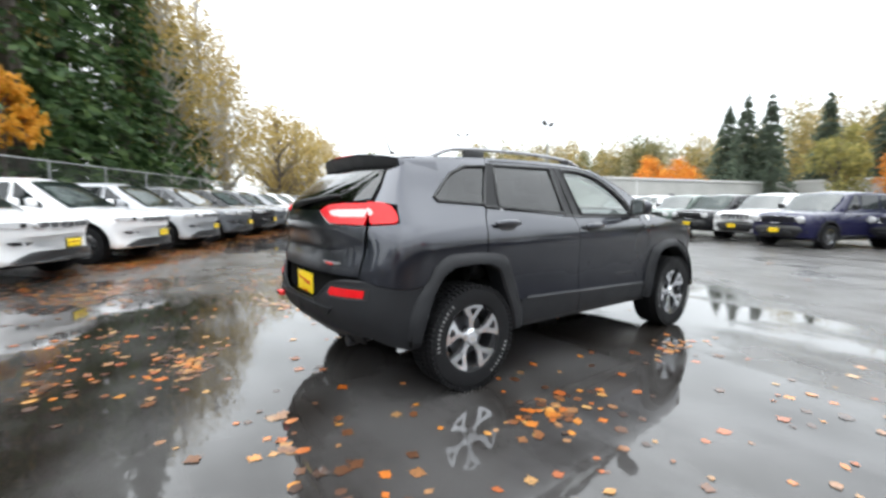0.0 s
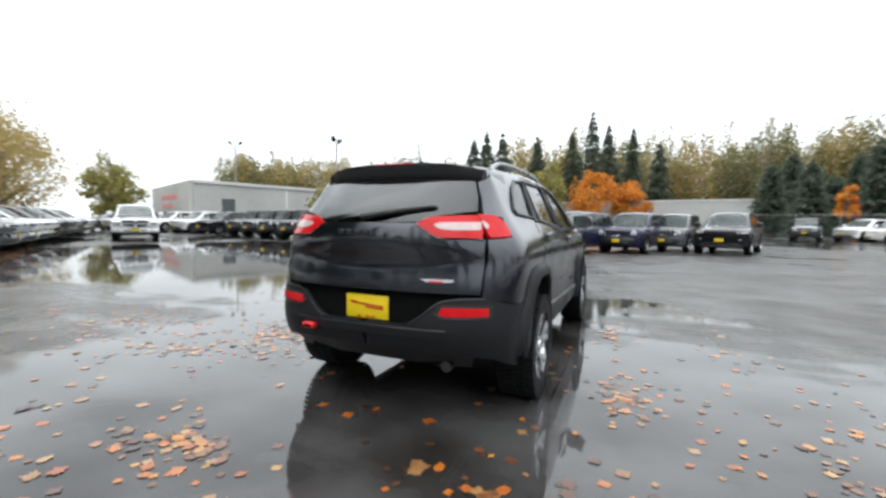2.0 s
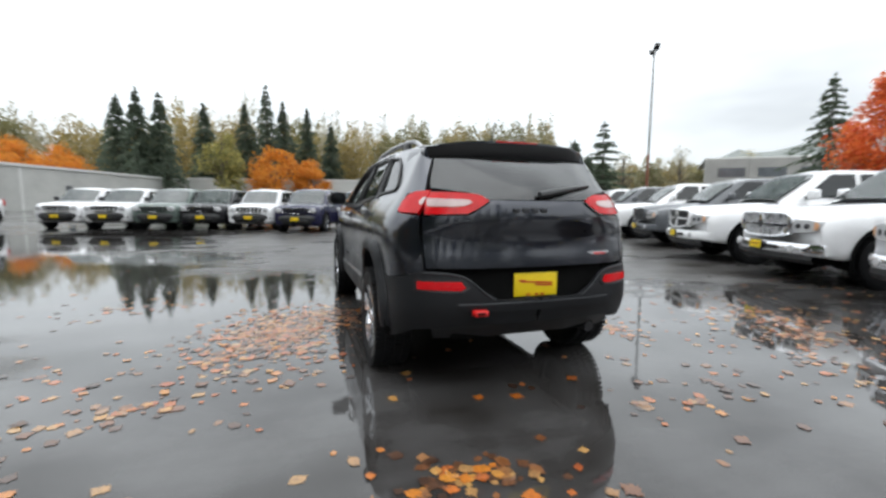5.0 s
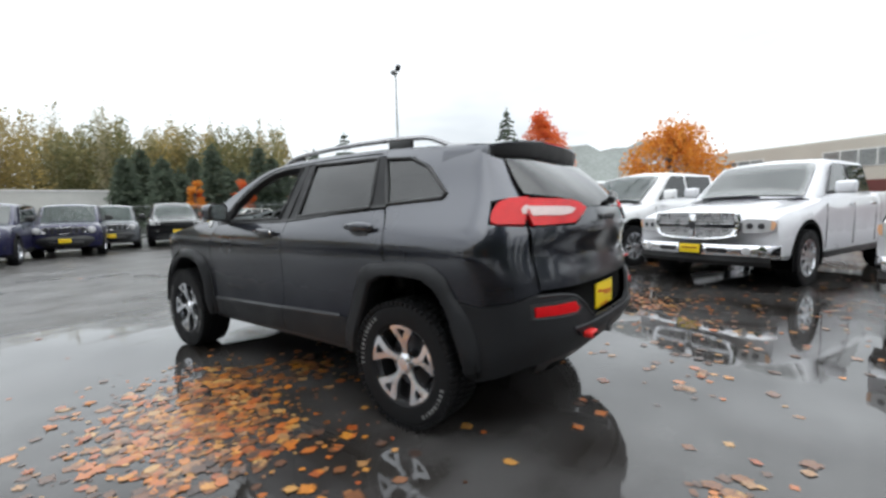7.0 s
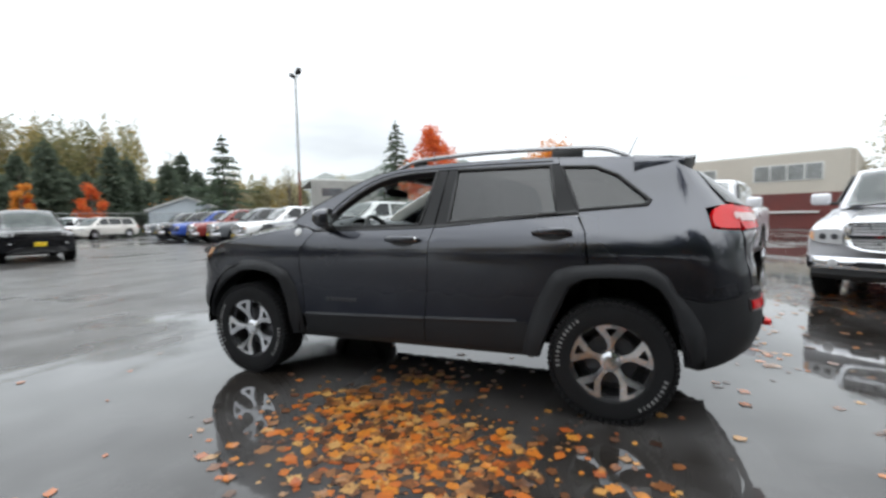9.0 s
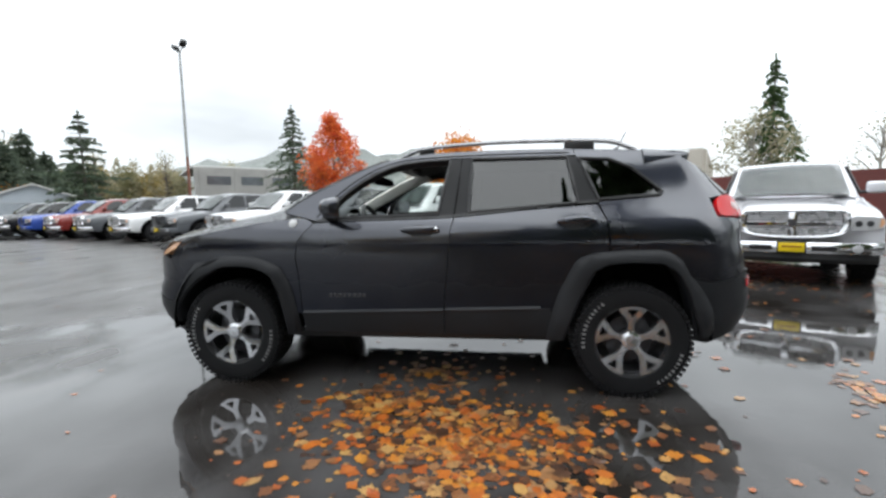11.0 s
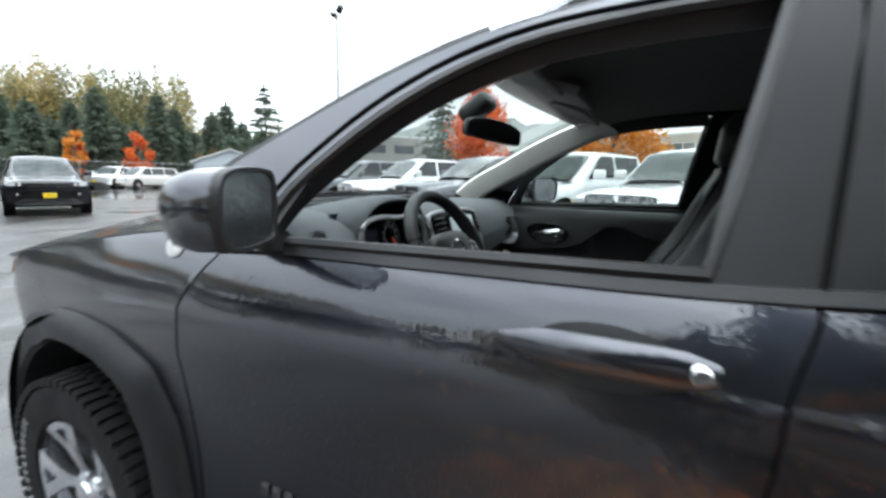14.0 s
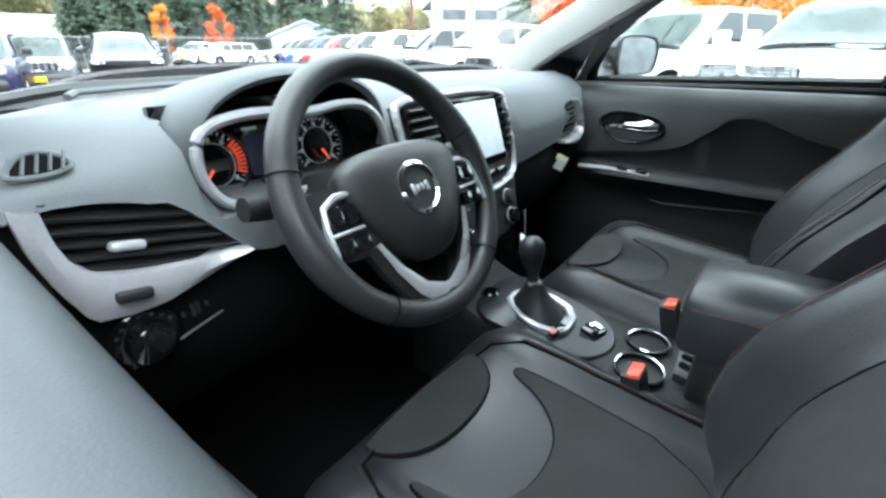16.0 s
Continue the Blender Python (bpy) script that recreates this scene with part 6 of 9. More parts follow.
# tailgate
tg = [(0.693, 0.812), (0.70, 0.95), (0.70, 1.118), (0.47, 1.122), (0.42, 1.15), (0.385, 1.195), (0.345, 1.212)]
bm = panel_bm(tg + [(-x, z) for x, z in tg[::-1]], rear_skin, 0.06)
tailgate = part("tailgate", bm, M_PAINT, hero, "wet dark grey tailgate", 30)
gl = [(0.342, 1.217), (0.44, 1.258), (0.63, 1.285), (0.60, 1.38), (0.56, 1.475)]
bm = panel_bm(gl + [(-x, z) for x, z in gl[::-1]], lambda u, v: rear_skin(u, v, 0.002), 0.06, 0.005)
part("rear_glass", bm, M_PRIV, tailgate, "dark tinted rear window")
# added black sheet puts the unlit cargo space right behind the glass
bm = panel_bm([(0.40, 1.225), (0.66, 1.268), (0.575, 1.50), (-0.575, 1.50), (-0.66, 1.268), (-0.40, 1.225)], lambda u, v: rear_skin(u, v, -0.03), 0.08, 0.01)
part("rear_glass_backing", bm, M_VOID, tailgate, "dark backing sheet behind the rear glass")
for sx in (1, -1):
    bm = panel_bm(soften([(0.335, 1.212), (0.385, 1.248), (0.50, 1.257)], 1) + [(0.668, 1.262), (0.688, 1.128)] + soften([(0.46, 1.134), (0.41, 1.158), (0.335, 1.206)], 1), lambda u, v: rear_skin(u, v, 0.014), 0.05, 0.03, sx)
    lamp = part("tail_lamp", bm, M_RED, hero, "red tail lamp on the tailgate")
    bm = panel_bm(soften([(0.43, 1.205), (0.45, 1.216), (0.52, 1.219)], 1) + [(0.667, 1.222), (0.671, 1.176)] + soften([(0.53, 1.174), (0.46, 1.182), (0.43, 1.203)], 1), lambda u, v: rear_skin(u, v, 0.018), 0.05, 0.006, sx)
    part("reversing_lens", bm, M_REVERSE, lamp, "clear reversing lens")
    bm = panel_bm([(s_of_x(0.665, 1.2), 1.262), (s_of_x(0.672, 1.2), 1.128), (-2.0, 1.13), (-1.93, 1.131), (-1.895, 1.143), (-1.887, 1.17), (-1.892, 1.205), (-1.915, 1.238), (-1.97, 1.256)], lambda u, v: skin(u, v, 0.014), 0.05, 0.03, sx)
    lamp = part("tail_lamp", bm, M_RED, hero, "red tail lamp wrapping the corner")
    bm = panel_bm([(s_of_x(0.668, 1.2), 1.222), (s_of_x(0.671, 1.2), 1.176), (s_of_x(0.668, 1.2) + 0.025, 1.180), (s_of_x(0.668, 1.2) + 0.035, 1.195), (s_of_x(0.668, 1.2) + 0.025, 1.214)], lambda u, v: skin(u, v, 0.018), 0.05, 0.006, sx)
    part("reversing_lens", bm, M_REVERSE, lamp, "clear reversing lens")
    # dark seat under the lamp
    bm = bmesh.new()
    add_tube(bm, [Vector((sx * q.x, q.y, q.z)) for q in [rear_skin(x, z, 0.008) for x, z in ((0.33, 1.203), (0.41, 1.150), (0.46, 1.126), (0.69, 1.121))]], 0.007, 5)
    part("lamp_seat", bm, M_GLOSS, lamp, "dark gap under the lamp")
# roof, windscreen, bonnet
EDGE = curve([-1.72, -1.34, -0.98, -0.6, -0.18, 0.04, 0.23, 0.43, 0.65, 0.85, 0.97], [1.565, 1.585, 1.60, 1.608, 1.606, 1.592, 1.56, 1.49, 1.385, 1.285, 1.195])


def roof_point(y, u, bow):
    z = EDGE(y)
    w = half_width(y, z) + 0.006
    return Vector((u * w, y + bow * (1 - u * u), z + (0.052 if y < 0.3 else 0.05) * (1 - u ** 2) - 0.006))


bm = bmesh.new()
add_loft(bm, [[roof_point(y, u / 8, 0.14 * smoothstep(-1.0, 0.24, y)) for u in range(-8, 9)] for y in np.linspace(0.22, -1.72, 22)], closed=False)
bmesh.ops.solidify(bm, geom=bm.faces[:], thickness=-0.02)
part("roof", bm, M_PAINT, hero, "wet dark grey roof")
bm = bmesh.new()
rows = []
for k in range(13):
    f = k / 12
    y = 0.235 + f * (0.955 - 0.235)
    rows.append([roof_point(y, 0.965 * u / 8, 0.14 + 0.14 * f) for u in range(-8, 9)])
add_loft(bm, rows, closed=False)
shield = part("windscreen", bm, M_GLASS, hero, "clear windscreen")
for u in (-1, 1):
    bm = bmesh.new()
    add_tube(bm, [roof_point(0.235 + f * 0.72, u * 0.97, 0.14 + 0.14 * f) for f in np.linspace(0, 1, 10)], 0.012, 6)
    part("windscreen_seal", bm, M_BLACK, hero, "black windscreen seal")


def hood_point(y, u):
    zc = curve([0.95, 1.06, 1.29, 1.52, 1.73, 1.95, 2.12, 2.2], [1.158, 1.145, 1.11, 1.075, 1.035, 0.99, 0.93, 0.89])(y)
    w = half_width(min(y, YF), zc) - 0.004
    if y > YF:
        w *= max(1 - ((y - YF) / 0.70) ** 2.8, 0.05) ** (1 / 2.8)
    return Vector((u * w, y + 0.10 * (1 - u * u) * (1 if y > 1.2 else y * 3 - 2.6 if y > 0.87 else 0) + 0.2 * (1 - u * u) * smoothstep(1.25, 0.95, y), zc + 0.055 * (1 - u ** 4) + 0.012 * smoothstep(0.75, 0.6, abs(u))))


bm = bmesh.new()
add_loft(bm, [[hood_point(y, u / 10) for u in range(-10, 11)] for y in np.linspace(0.95, 2.18, 20)], closed=False)
bmesh.ops.solidify(bm, geom=bm.faces[:], thickness=-0.015)
part("bonnet", bm, M_PAINT, hero, "wet dark grey bonnet")
bm = bmesh.new()
add_box(bm, (0, 1.06, 1.13), (1.5, 0.3, 0.05), None, 0.02)
part("cowl", bm, M_BLACK, hero, "black cowl")
# spoiler
bm, bu = bmesh.new(), bmesh.new()
tops, unders = [], []
for k in range(-10, 11):
    u = k / 10
    x = 0.60 * u
    zt = 1.60 - 0.045 * abs(u) ** 3
    ye = -1.87 + 0.03 * u * u + 0.09 * abs(u) ** 5
    tops.append([(x, -1.50, zt + 0.008), (x, -1.68, zt + 0.012), (x * 0.99, ye - 0.004, zt), (x * 0.99, ye - 0.004, zt - 0.012), (x, -1.68, zt - 0.02), (x, -1.50, zt - 0.012)])
    unders.append([(x * 0.99, ye, zt - 0.010), (x * 0.988, ye + 0.006, zt - 0.06), (x * 0.97, ye + 0.03, zt - 0.108), (x * 0.93, -1.73, 1.468), (x * 0.93, -1.69, 1.50)])
add_loft(bm, tops)
spoiler = part("spoiler", bm, M_PAINT, hero, "dark grey roof spoiler")
add_loft(bu, unders)
part("spoiler_face", bu, M_BLACK, spoiler, "black rear face of the spoiler")
for sx in (1, -1):
    bm = bmesh.new()
    rings = []
    for t in np.linspace(0, 1, 11):
        y = -1.48 - 0.275 * t
        rings.append([(sx * (0.575 + 0.012 * t), y, 1.590 - 0.030 * t), (sx * (0.615 - 0.012 * t), y, 1.572 - 0.028 * t), (sx * (0.640 - 0.030 * t), y, 1.535 - 0.022 * t), (sx * (0.655 - 0.045 * t), y, 1.47 - 0.004 * t), (sx * (0.56 - 0.01 * t), y, 1.47)])
    add_loft(bm, rings)
    part("spoiler_cheek", bm, M_PAINT, spoiler, "dark grey spoiler side", 60)
bm = bmesh.new()
add_box(bm, (0, -1.874, 1.596), (0.30, 0.010, 0.009), None, 0.003)
part("brake_strip", bm, M_RED, spoiler, "red high brake light")
# rear wiper, plate, badges, tow hook, aerial
bm = bmesh.new()
pts = [rear_skin(x, z, 0.03) for x, z in ((-0.02, 1.245), (0.10, 1.265), (0.25, 1.29), (0.41, 1.312))]
add_tube(bm, pts, [0.022, 0.02, 0.013, 0.006], 8)
wiper = part("rear_wiper", bm, M_BLACK, hero, "black rear wiper")
bm = bmesh.new()
add_tube(bm, [rear_skin(x, z, 0.012) for x, z in ((0.08, 1.252), (0.25, 1.278), (0.42, 1.305))], 0.006, 5)
part("wiper_blade", bm, M_BLACK, wiper)
bm = bmesh.new()
add_box(bm, (-0.005, -2.178, 0.698), (0.30, 0.01, 0.145), None, 0.004)
plate = part("dealer_plate", bm, M_YELLOW, hero, "plain yellow dealer plate")
for w, z, x in ((0.22, 0.712, 0.0), (0.12, 0.694, 0.05), (0.05, 0.725, -0.10)):
    bm = bmesh.new()
    add_box(bm, (x, -2.1845, z), (w, 0.003, 0.010), pose(0, 0, 0, 0, 4, 0))
    part("print_bar", bm, M_REDINK, plate)
for x in (-0.06, 0.0, 0.04):
    bm = bmesh.new()
    add_box(bm, (x, -2.1845, 0.637), (0.022, 0.003, 0.012))
    part("print_bar", bm, M_REDINK, plate)
bm = bmesh.new()
for x in (-0.15, -0.09, -0.03, 0.03):
    add_box(bm, (x - 0.02, rear_skin(x, 1.15).y - 0.004, 1.155), (0.042, 0.012, 0.03), None, 0.008)
part("badge", bm, M_ALLOYD, tailgate, "dark raised badge")
bm = bmesh.new()
q = rear_skin(0.455, 0.885)
add_prism(bm, [(0.36, q.y + 0.012, 0.892), (0.55, q.y + 0.045, 0.892), (0.55, q.y + 0.045, 0.880), (0.47, q.y + 0.02, 0.872), (0.40, q.y + 0.012, 0.875)], (0, -0.03, 0))
badge = part("badge", bm, M_RAIL, tailgate, "silver and red badge")
bm = bmesh.new()
add_box(bm, (0.455, q.y - 0.012, 0.880), (0.09, 0.012, 0.008))
part("badge_accent", bm, M_TOWRED, badge)
bm = bmesh.new()
add_box(bm, (-0.40, -2.235, 0.556), (0.092, 0.05, 0.036), None, 0.010, 3)
hook = part("tow_hook", bm, M_TOWRED, hero, "red tow hook")
bm = bmesh.new()
add_box(bm, (-0.40, -2.252, 0.556), (0.05, 0.03, 0.014), None, 0.004)
part("hook_eye", bm, M_VOID, hook, "dark eye of the hook")
for sx in (1, -1):
    # satin tubes added as highlights on the edges of bumper and reflector pods
    for pts, r in (([(0.72, 0.785), (0.60, 0.783), (0.50, 0.770), (0.45, 0.745), (0.37, 0.672), (0.30, 0.622)], 0.007), ([(0.748, 0.680), (0.60, 0.673), (0.49, 0.676), (0.455, 0.700)], 0.005), ([(0.52, 0.603), (0.25, 0.603), (0.0, 0.604)], 0.006)):
        bm = bmesh.new()
        add_tube(bm, resample([Vector((sx * q.x, q.y, q.z)) for q in [rear_skin(x, z, 0.010 if r < 0.006 else 0.006) for x, z in soften(pts, 1)]], 20), r, 6)
        part("bumper_edge", bm, M_LEDGE, hero, "satin tube drawn as the bumper edge highlight")
    bm = bmesh.new()
    add_box(bm, (sx * 0.085 - 0.005, -2.243, 0.629), (0.045, 0.006, 0.018), None, 0.003, 1)
    part("plate_tab", bm, M_BLACK, plate, "black bracket tab")
bm = bmesh.new()
add_tube(bm, [(0.0, -1.46, 1.64), (0.0, -1.49, 1.71), (0.0, -1.525, 1.79)], [0.006, 0.004, 0.003], 6)
add_lathe(bm, [(0.03, 0), (0.022, 0.02), (0.008, 0.035)], pose(0, -1.455, 1.635, 0, -90, 0), 14)
part("aerial", bm, M_BLACK, hero, "black roof aerial")
# mirrors, handles, rails, fender discs
for sx in (1, -1):
    bm = bmesh.new()
    mm = pose(sx * 0.958, 0.525, 1.231, 0, 0, -sx * 26)
    shell = rounded([(-0.10, 0, -0.075), (-0.105, 0, 0.07), (-0.07, 0, 0.092), (0.075, 0, 0.090), (0.11, 0, 0.05), (0.105, 0, -0.055), (0.08, 0, -0.085), (-0.07, 0, -0.088)], 2)
    add_loft(bm, [[mm @ Vector((sx * p.x * k * 0.96, dy * 0.85, p.z * k * 0.74)) for p in shell] for dy, k in ((0.0, 1.0), (0.05, 1.0), (0.09, 0.88), (0.125, 0.55), (0.135, 0.2))])
    mirror = part("door_mirror", bm, M_PAINT, hero, "dark grey door mirror")
    bm = bmesh.new()
    add_loft(bm, [[mm @ Vector((sx * p.x * k * 0.96, dy * 0.85, p.z * k * 0.74)) for p in shell] for dy, k in ((0.004, 1.02), (-0.012, 1.0), (-0.012, 0.9), (0.0, 0.88))])
    part("mirror_bezel", bm, M_BLACK, mirror, "black mirror bezel")
    bm = bmesh.new()
    add_loft(bm, [[mm @ Vector((sx * p.x * k * 0.96, dy * 0.85, p.z * k * 0.74)) for p in shell] for dy, k in ((-0.004, 0.9), (-0.008, 0.9))])
    part("mirror_glass", bm, M_MIRROR, mirror, "wet mirror glass")
    bm = bmesh.new()
    add_loft(bm, [[(sx * x, y, z) for y, z in ((0.56, zz - 0.016), (0.635, zz - 0.016), (0.64, zz + 0.016), (0.565, zz + 0.018))] for x, zz in ((0.83, 1.152), (0.875, 1.168), (0.93, 1.185))])
    part("mirror_arm", bm, M_BLACK, mirror, "black mirror arm")
    for y0, y1, z in ((0.11, -0.145, 1.07), (-0.90, -1.14, 1.112)):
        door = [d for d in (front_doors if y0 > 0 else rear_doors) if (d.bound_box[0][0] + d.bound_box[6][0]) * sx > 0][0]
        bm = bmesh.new()
        pts = []
        for k in range(9):
            y = y0 + (y1 - y0) * k / 8
            p = skin(y, z, 0.012 + 0.028 * math.sin(math.pi * (0.12 + 0.76 * k / 8)))
            pts.append(Vector((p.x * sx, p.y, p.z)))
        add_loft(bm, [[p + Vector((sx * 0.015 * k * math.cos(t), 0, 0.024 * k * math.sin(t))) for t in np.linspace(0, 2 * math.pi, 12, endpoint=False)] for p, k in zip(pts, (0.45, 0.8, 0.95, 1, 1, 1, 1, 0.95, 0.6))])
        handle = part("door_handle", bm, M_PAINT, door, "body-coloured pull handle")
        # flat black patch stands in for the shade in the handle recess
        bm = panel_bm([((y0 + y1) / 2 + 0.095 * math.cos(t), z - 0.004 + 0.040 * math.sin(t)) for t in np.linspace(0, 2 * math.pi, 24, endpoint=False)], lambda u, v: skin(u, v, 0.004), 0.05, 0.003, sx)
        part("handle_cup", bm, M_BLACK, handle, "flat black patch for the shaded handle cup")
        if y0 > 0 and sx < 0:
            bm = bmesh.new()
            p = skin(y1 + 0.02, z, 0.034)
            add_lathe(bm, [(0.013, -0.01), (0.013, 0.006), (0.009, 0.01), (0.001, 0.01)], pose(-p.x, p.y, p.z, 0, 0, 180), 14)
            part("lock_cap", bm, M_CHROME, handle, "bright round lock cap")
    bm = bmesh.new()
    p = skin(0.885, 1.13)
    add_lathe(bm, [(0.03, -0.004), (0.03, 0.004), (0.026, 0.007), (0.001, 0.007)], pose(p.x * sx, p.y, p.z, 0, 0, 0 if sx > 0 else 180) @ pose(0, 0, 0, 0, -22, 0), 20)
    disc = part("round_badge", bm, M_WHITE, hero, "pale round fender badge")
    bm = bmesh.new()
    rail = [(0.565, 0.16, 1.585), (0.565, 0.02, 1.635), (0.56, -0.2, 1.656), (0.555, -0.6, 1.668), (0.55, -0.98, 1.664), (0.545, -1.28, 1.648), (0.535, -1.46, 1.585)]
    dense = []
    rc = [curve([-q[1] for q in rail], [q[j] for q in rail]) for j in (0, 2)]
    for y in np.linspace(0.16, -1.46, 28):
        dense.append([(sx * (rc[0](-y) + dx), y, rc[1](-y) + dz) for dx, dz in ((-0.018, -0.012), (-0.016, 0.012), (0.012, 0.014), (0.02, 0.0), (0.014, -0.014))])
    add_loft(bm, dense)
    rail_ob = part("roof_rail", bm, M_RAIL, hero, "satin grey roof rail")
    for y, l in ((-0.02, 0.11), (-1.08, 0.20)):
        bm = bmesh.new()
        add_box(bm, (sx * 0.553, y, 1.615), (0.028, l, 0.08), None, 0.012)
        part("rail_foot", bm, M_BLACK, rail_ob, "black rail foot")
# wheels
TYRE_R, TYRE_H, LUGS = 0.358, 0.1225, 62
tyre, barrel = tyre_mesh(TYRE_R, 2 * TYRE_H, 0), barrel_mesh(0.232, 0.2)
blocks = []
for wide, deep in ((0.46, 0.058), (0.40, 0.046)):
    bm = bmesh.new()
    add_box(bm, (0, 0, 0), (TYRE_H * wide, 2 * math.pi * TYRE_R / LUGS * 0.62, TYRE_R * deep))
    blocks.append(mesh_of("tread_block", bm, 30))


def hero_rim():
    bm = bmesh.new()
    r = 0.232
    add_lathe(bm, [(r, -0.012), (r, 0.014), (r * 0.955, 0.016), (r * 0.93, -0.025)], None, 48)
    add_lathe(bm, [(r * 0.27, -0.03), (r * 0.25, 0.002), (r * 0.17, 0.01), (r * 0.16, 0.016), (r * 0.001, 0.018)], None, 24)
    for k in range(5):
        m = Matrix.Rotation(2 * math.pi * k / 5, 4, "X")
        for sgn in (-1, 1):
            pts = [(0.0, 0.16), (sgn * 0.115, 0.2), (sgn * 0.078, 0.34), (sgn * 0.085, 0.46), (sgn * 0.15, 0.60), (sgn * 0.36, 0.875), (sgn * 0.35, 0.905), (sgn * 0.2, 0.955), (0.0, 0.975), (0.0, 0.885), (sgn * 0.11, 0.872), (sgn * 0.135, 0.85), (sgn * 0.065, 0.74), (0.0, 0.65)]
            pts = [m @ Vector((-0.03 + 0.028 * smoothstep(0.3, 0.9, q), p * r, q * r)) for p, q in pts]
            add_prism(bm, pts if sgn > 0 else pts[::-1], m @ Vector((0.028, 0, 0)))
    return mesh_of("rim", bm, 25)


M_PRINT = mat("worn_print", (0.17, 0.17, 0.17), 0.7, 0, 0.3, 40)
rim = hero_rim()
bm = bmesh.new()
add_box(bm, (0, 0, 0), (0.003, 0.013, 0.022), None, 0.001, 1)
print_bar = mesh_of("sidewall_print", bm)
bm = bmesh.new()
add_box(bm, (0, 0, 0), (0.003, 0.007, 0.022), None, 0.001, 1)
slim_bar = mesh_of("sidewall_print", bm)
bm = bmesh.new()
for k in range(5):
    a = 2 * math.pi * (k + 0.5) / 5
    add_lathe(bm, [(0.011, -0.02), (0.011, 0.002), (0.001, 0.004)], pose(0.0, 0.052 * math.cos(a), 0.052 * math.sin(a)), 8)
nuts = mesh_of("wheel_nuts", bm)
bm = bmesh.new()
add_lathe(bm, [(0.15, 0), (0.15, 0.02), (0.06, 0.02), (0.06, 0.05), (0.02, 0.05)], None, 30)
brake = mesh_of("brake_disc", bm)
for y, a in ((1.36, 18), (-1.36, 0)):
    for sx in (1, -1):
        wheel = put_mesh("wheel", barrel, M_ALLOYD, hero, pose(sx * 0.89, y, 0.36, 0, 0, 0 if sx > 0 else 180) @ pose(0, 0, 0, a, 0, 0), "dark wheel barrel")
        put_mesh("tyre", tyre, M_TYRE, wheel, pose(-0.09, 0, 0), "black all-terrain tyre")
        for k in range(LUGS):
            for row, x in enumerate((-0.78, -0.27, 0.27, 0.78)):
                outer = row in (0, 3)
                turn = 360 * (k + 0.5 * (row % 2)) / LUGS
                put_mesh("tread_block", blocks[0 if outer else 1], M_TYRE, wheel, pose(-0.09, 0, 0, turn, 0, 0) @ pose(x * TYRE_H, 0, TYRE_R * (0.972 if outer else 0.988)))
        put_mesh("rim", rim, M_ALLOY, wheel, pose(-0.005, 0, 0), "machined five-spoke alloy rim")
        put_mesh("wheel_nuts", nuts, M_CHROME, wheel, pose(-0.01, 0, 0), "bright wheel nuts")
        put_mesh("brake_disc", brake, M_ALLOYD, wheel, pose(-0.09, 0, 0), "dull brake disc")
        # raised pale letters round the sidewall, as plain bars
        for start, count in ((38, 12), (212, 9)):
            for k in range(count):
                put_mesh("sidewall_print", slim_bar if k % 4 == 1 else print_bar, M_PRINT, wheel, pose(0.0335, 0, 0, start + 5.4 * k, 0, 0) @ pose(0, 0, 0.300), "raised pale letter on the tyre")
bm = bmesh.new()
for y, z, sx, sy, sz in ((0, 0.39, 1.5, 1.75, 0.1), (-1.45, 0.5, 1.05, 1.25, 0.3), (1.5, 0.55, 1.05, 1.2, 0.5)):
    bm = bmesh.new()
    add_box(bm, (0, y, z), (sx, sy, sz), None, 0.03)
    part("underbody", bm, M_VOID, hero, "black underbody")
bm = bmesh.new()
add_tube(bm, [(0.48, -1.7, 0.37), (0.48, -1.98, 0.37), (0.48, -2.08, 0.36)], 0.035, 10)
part("exhaust", bm, M_ALLOYD, hero, "dull exhaust pipe")

# ---- cabin of the grey vehicle ----
M_PAD = mat("soft_dash", (0.12, 0.126, 0.131), 0.8, 0, 0.08, 6, 520, 0.08, spec=0.1)
M_PADDOOR = mat("soft_door_pad", (0.034, 0.038, 0.041), 0.6, 0, 0.08, 6, 520, 0.06, spec=0.3)
M_LEATHER = mat("black_leather", (0.018, 0.0187, 0.021), 0.42, 0, 0.14, 7, 420, 0.12, spec=0.42)
M_GRIP = mat("worn_wheel_leather", (0.016, 0.016, 0.0165), 0.42, 0, 0.18, 9, 520, 0.12, spec=0.45)
M_CLOTH = mat("dark_cloth", (0.016, 0.016, 0.0155), 0.85, 0, 0.15, 9, 700, 0.5)
M_DOORIN = mat("black_door_trim", (0.012, 0.012, 0.0125), 0.55, 0, 0.1, 7, 300, 0.25, spec=0.3)
M_LINER = mat("grey_headliner", (0.38, 0.365, 0.35), 0.95, 0, 0.08, 6, 300, 0.2)
M_PILLARIN = mat("pale_pillar_trim", (0.78, 0.76, 0.71), 0.75, 0, 0.05, 6, 300, 0.1)
M_SATIN = mat("satin_silver", (0.42, 0.42, 0.44), 0.32, 0.4, 0.05, 9, 200)
M_STITCH = mat("rust_stitching", (0.05, 0.024, 0.019), 0.8)
M_SCREEN = mat("idle_screen", (0.55, 0.60, 0.64), 0.18, 0, 0.06, 6, 60, 0, 0.5)
M_BELTRED = mat("red_release_button", (0.62, 0.07, 0.04), 0.4)
M_TAG = mat("yellow_white_tag", (0.75, 0.74, 0.40), 0.6)
M_NEEDLE = glow_mat("lit_needle", (0.9, 0.10, 0.03), 0.22)
M_DIALRED = glow_mat("lit_red_arc", (0.5, 0.05, 0.025), 0.15)
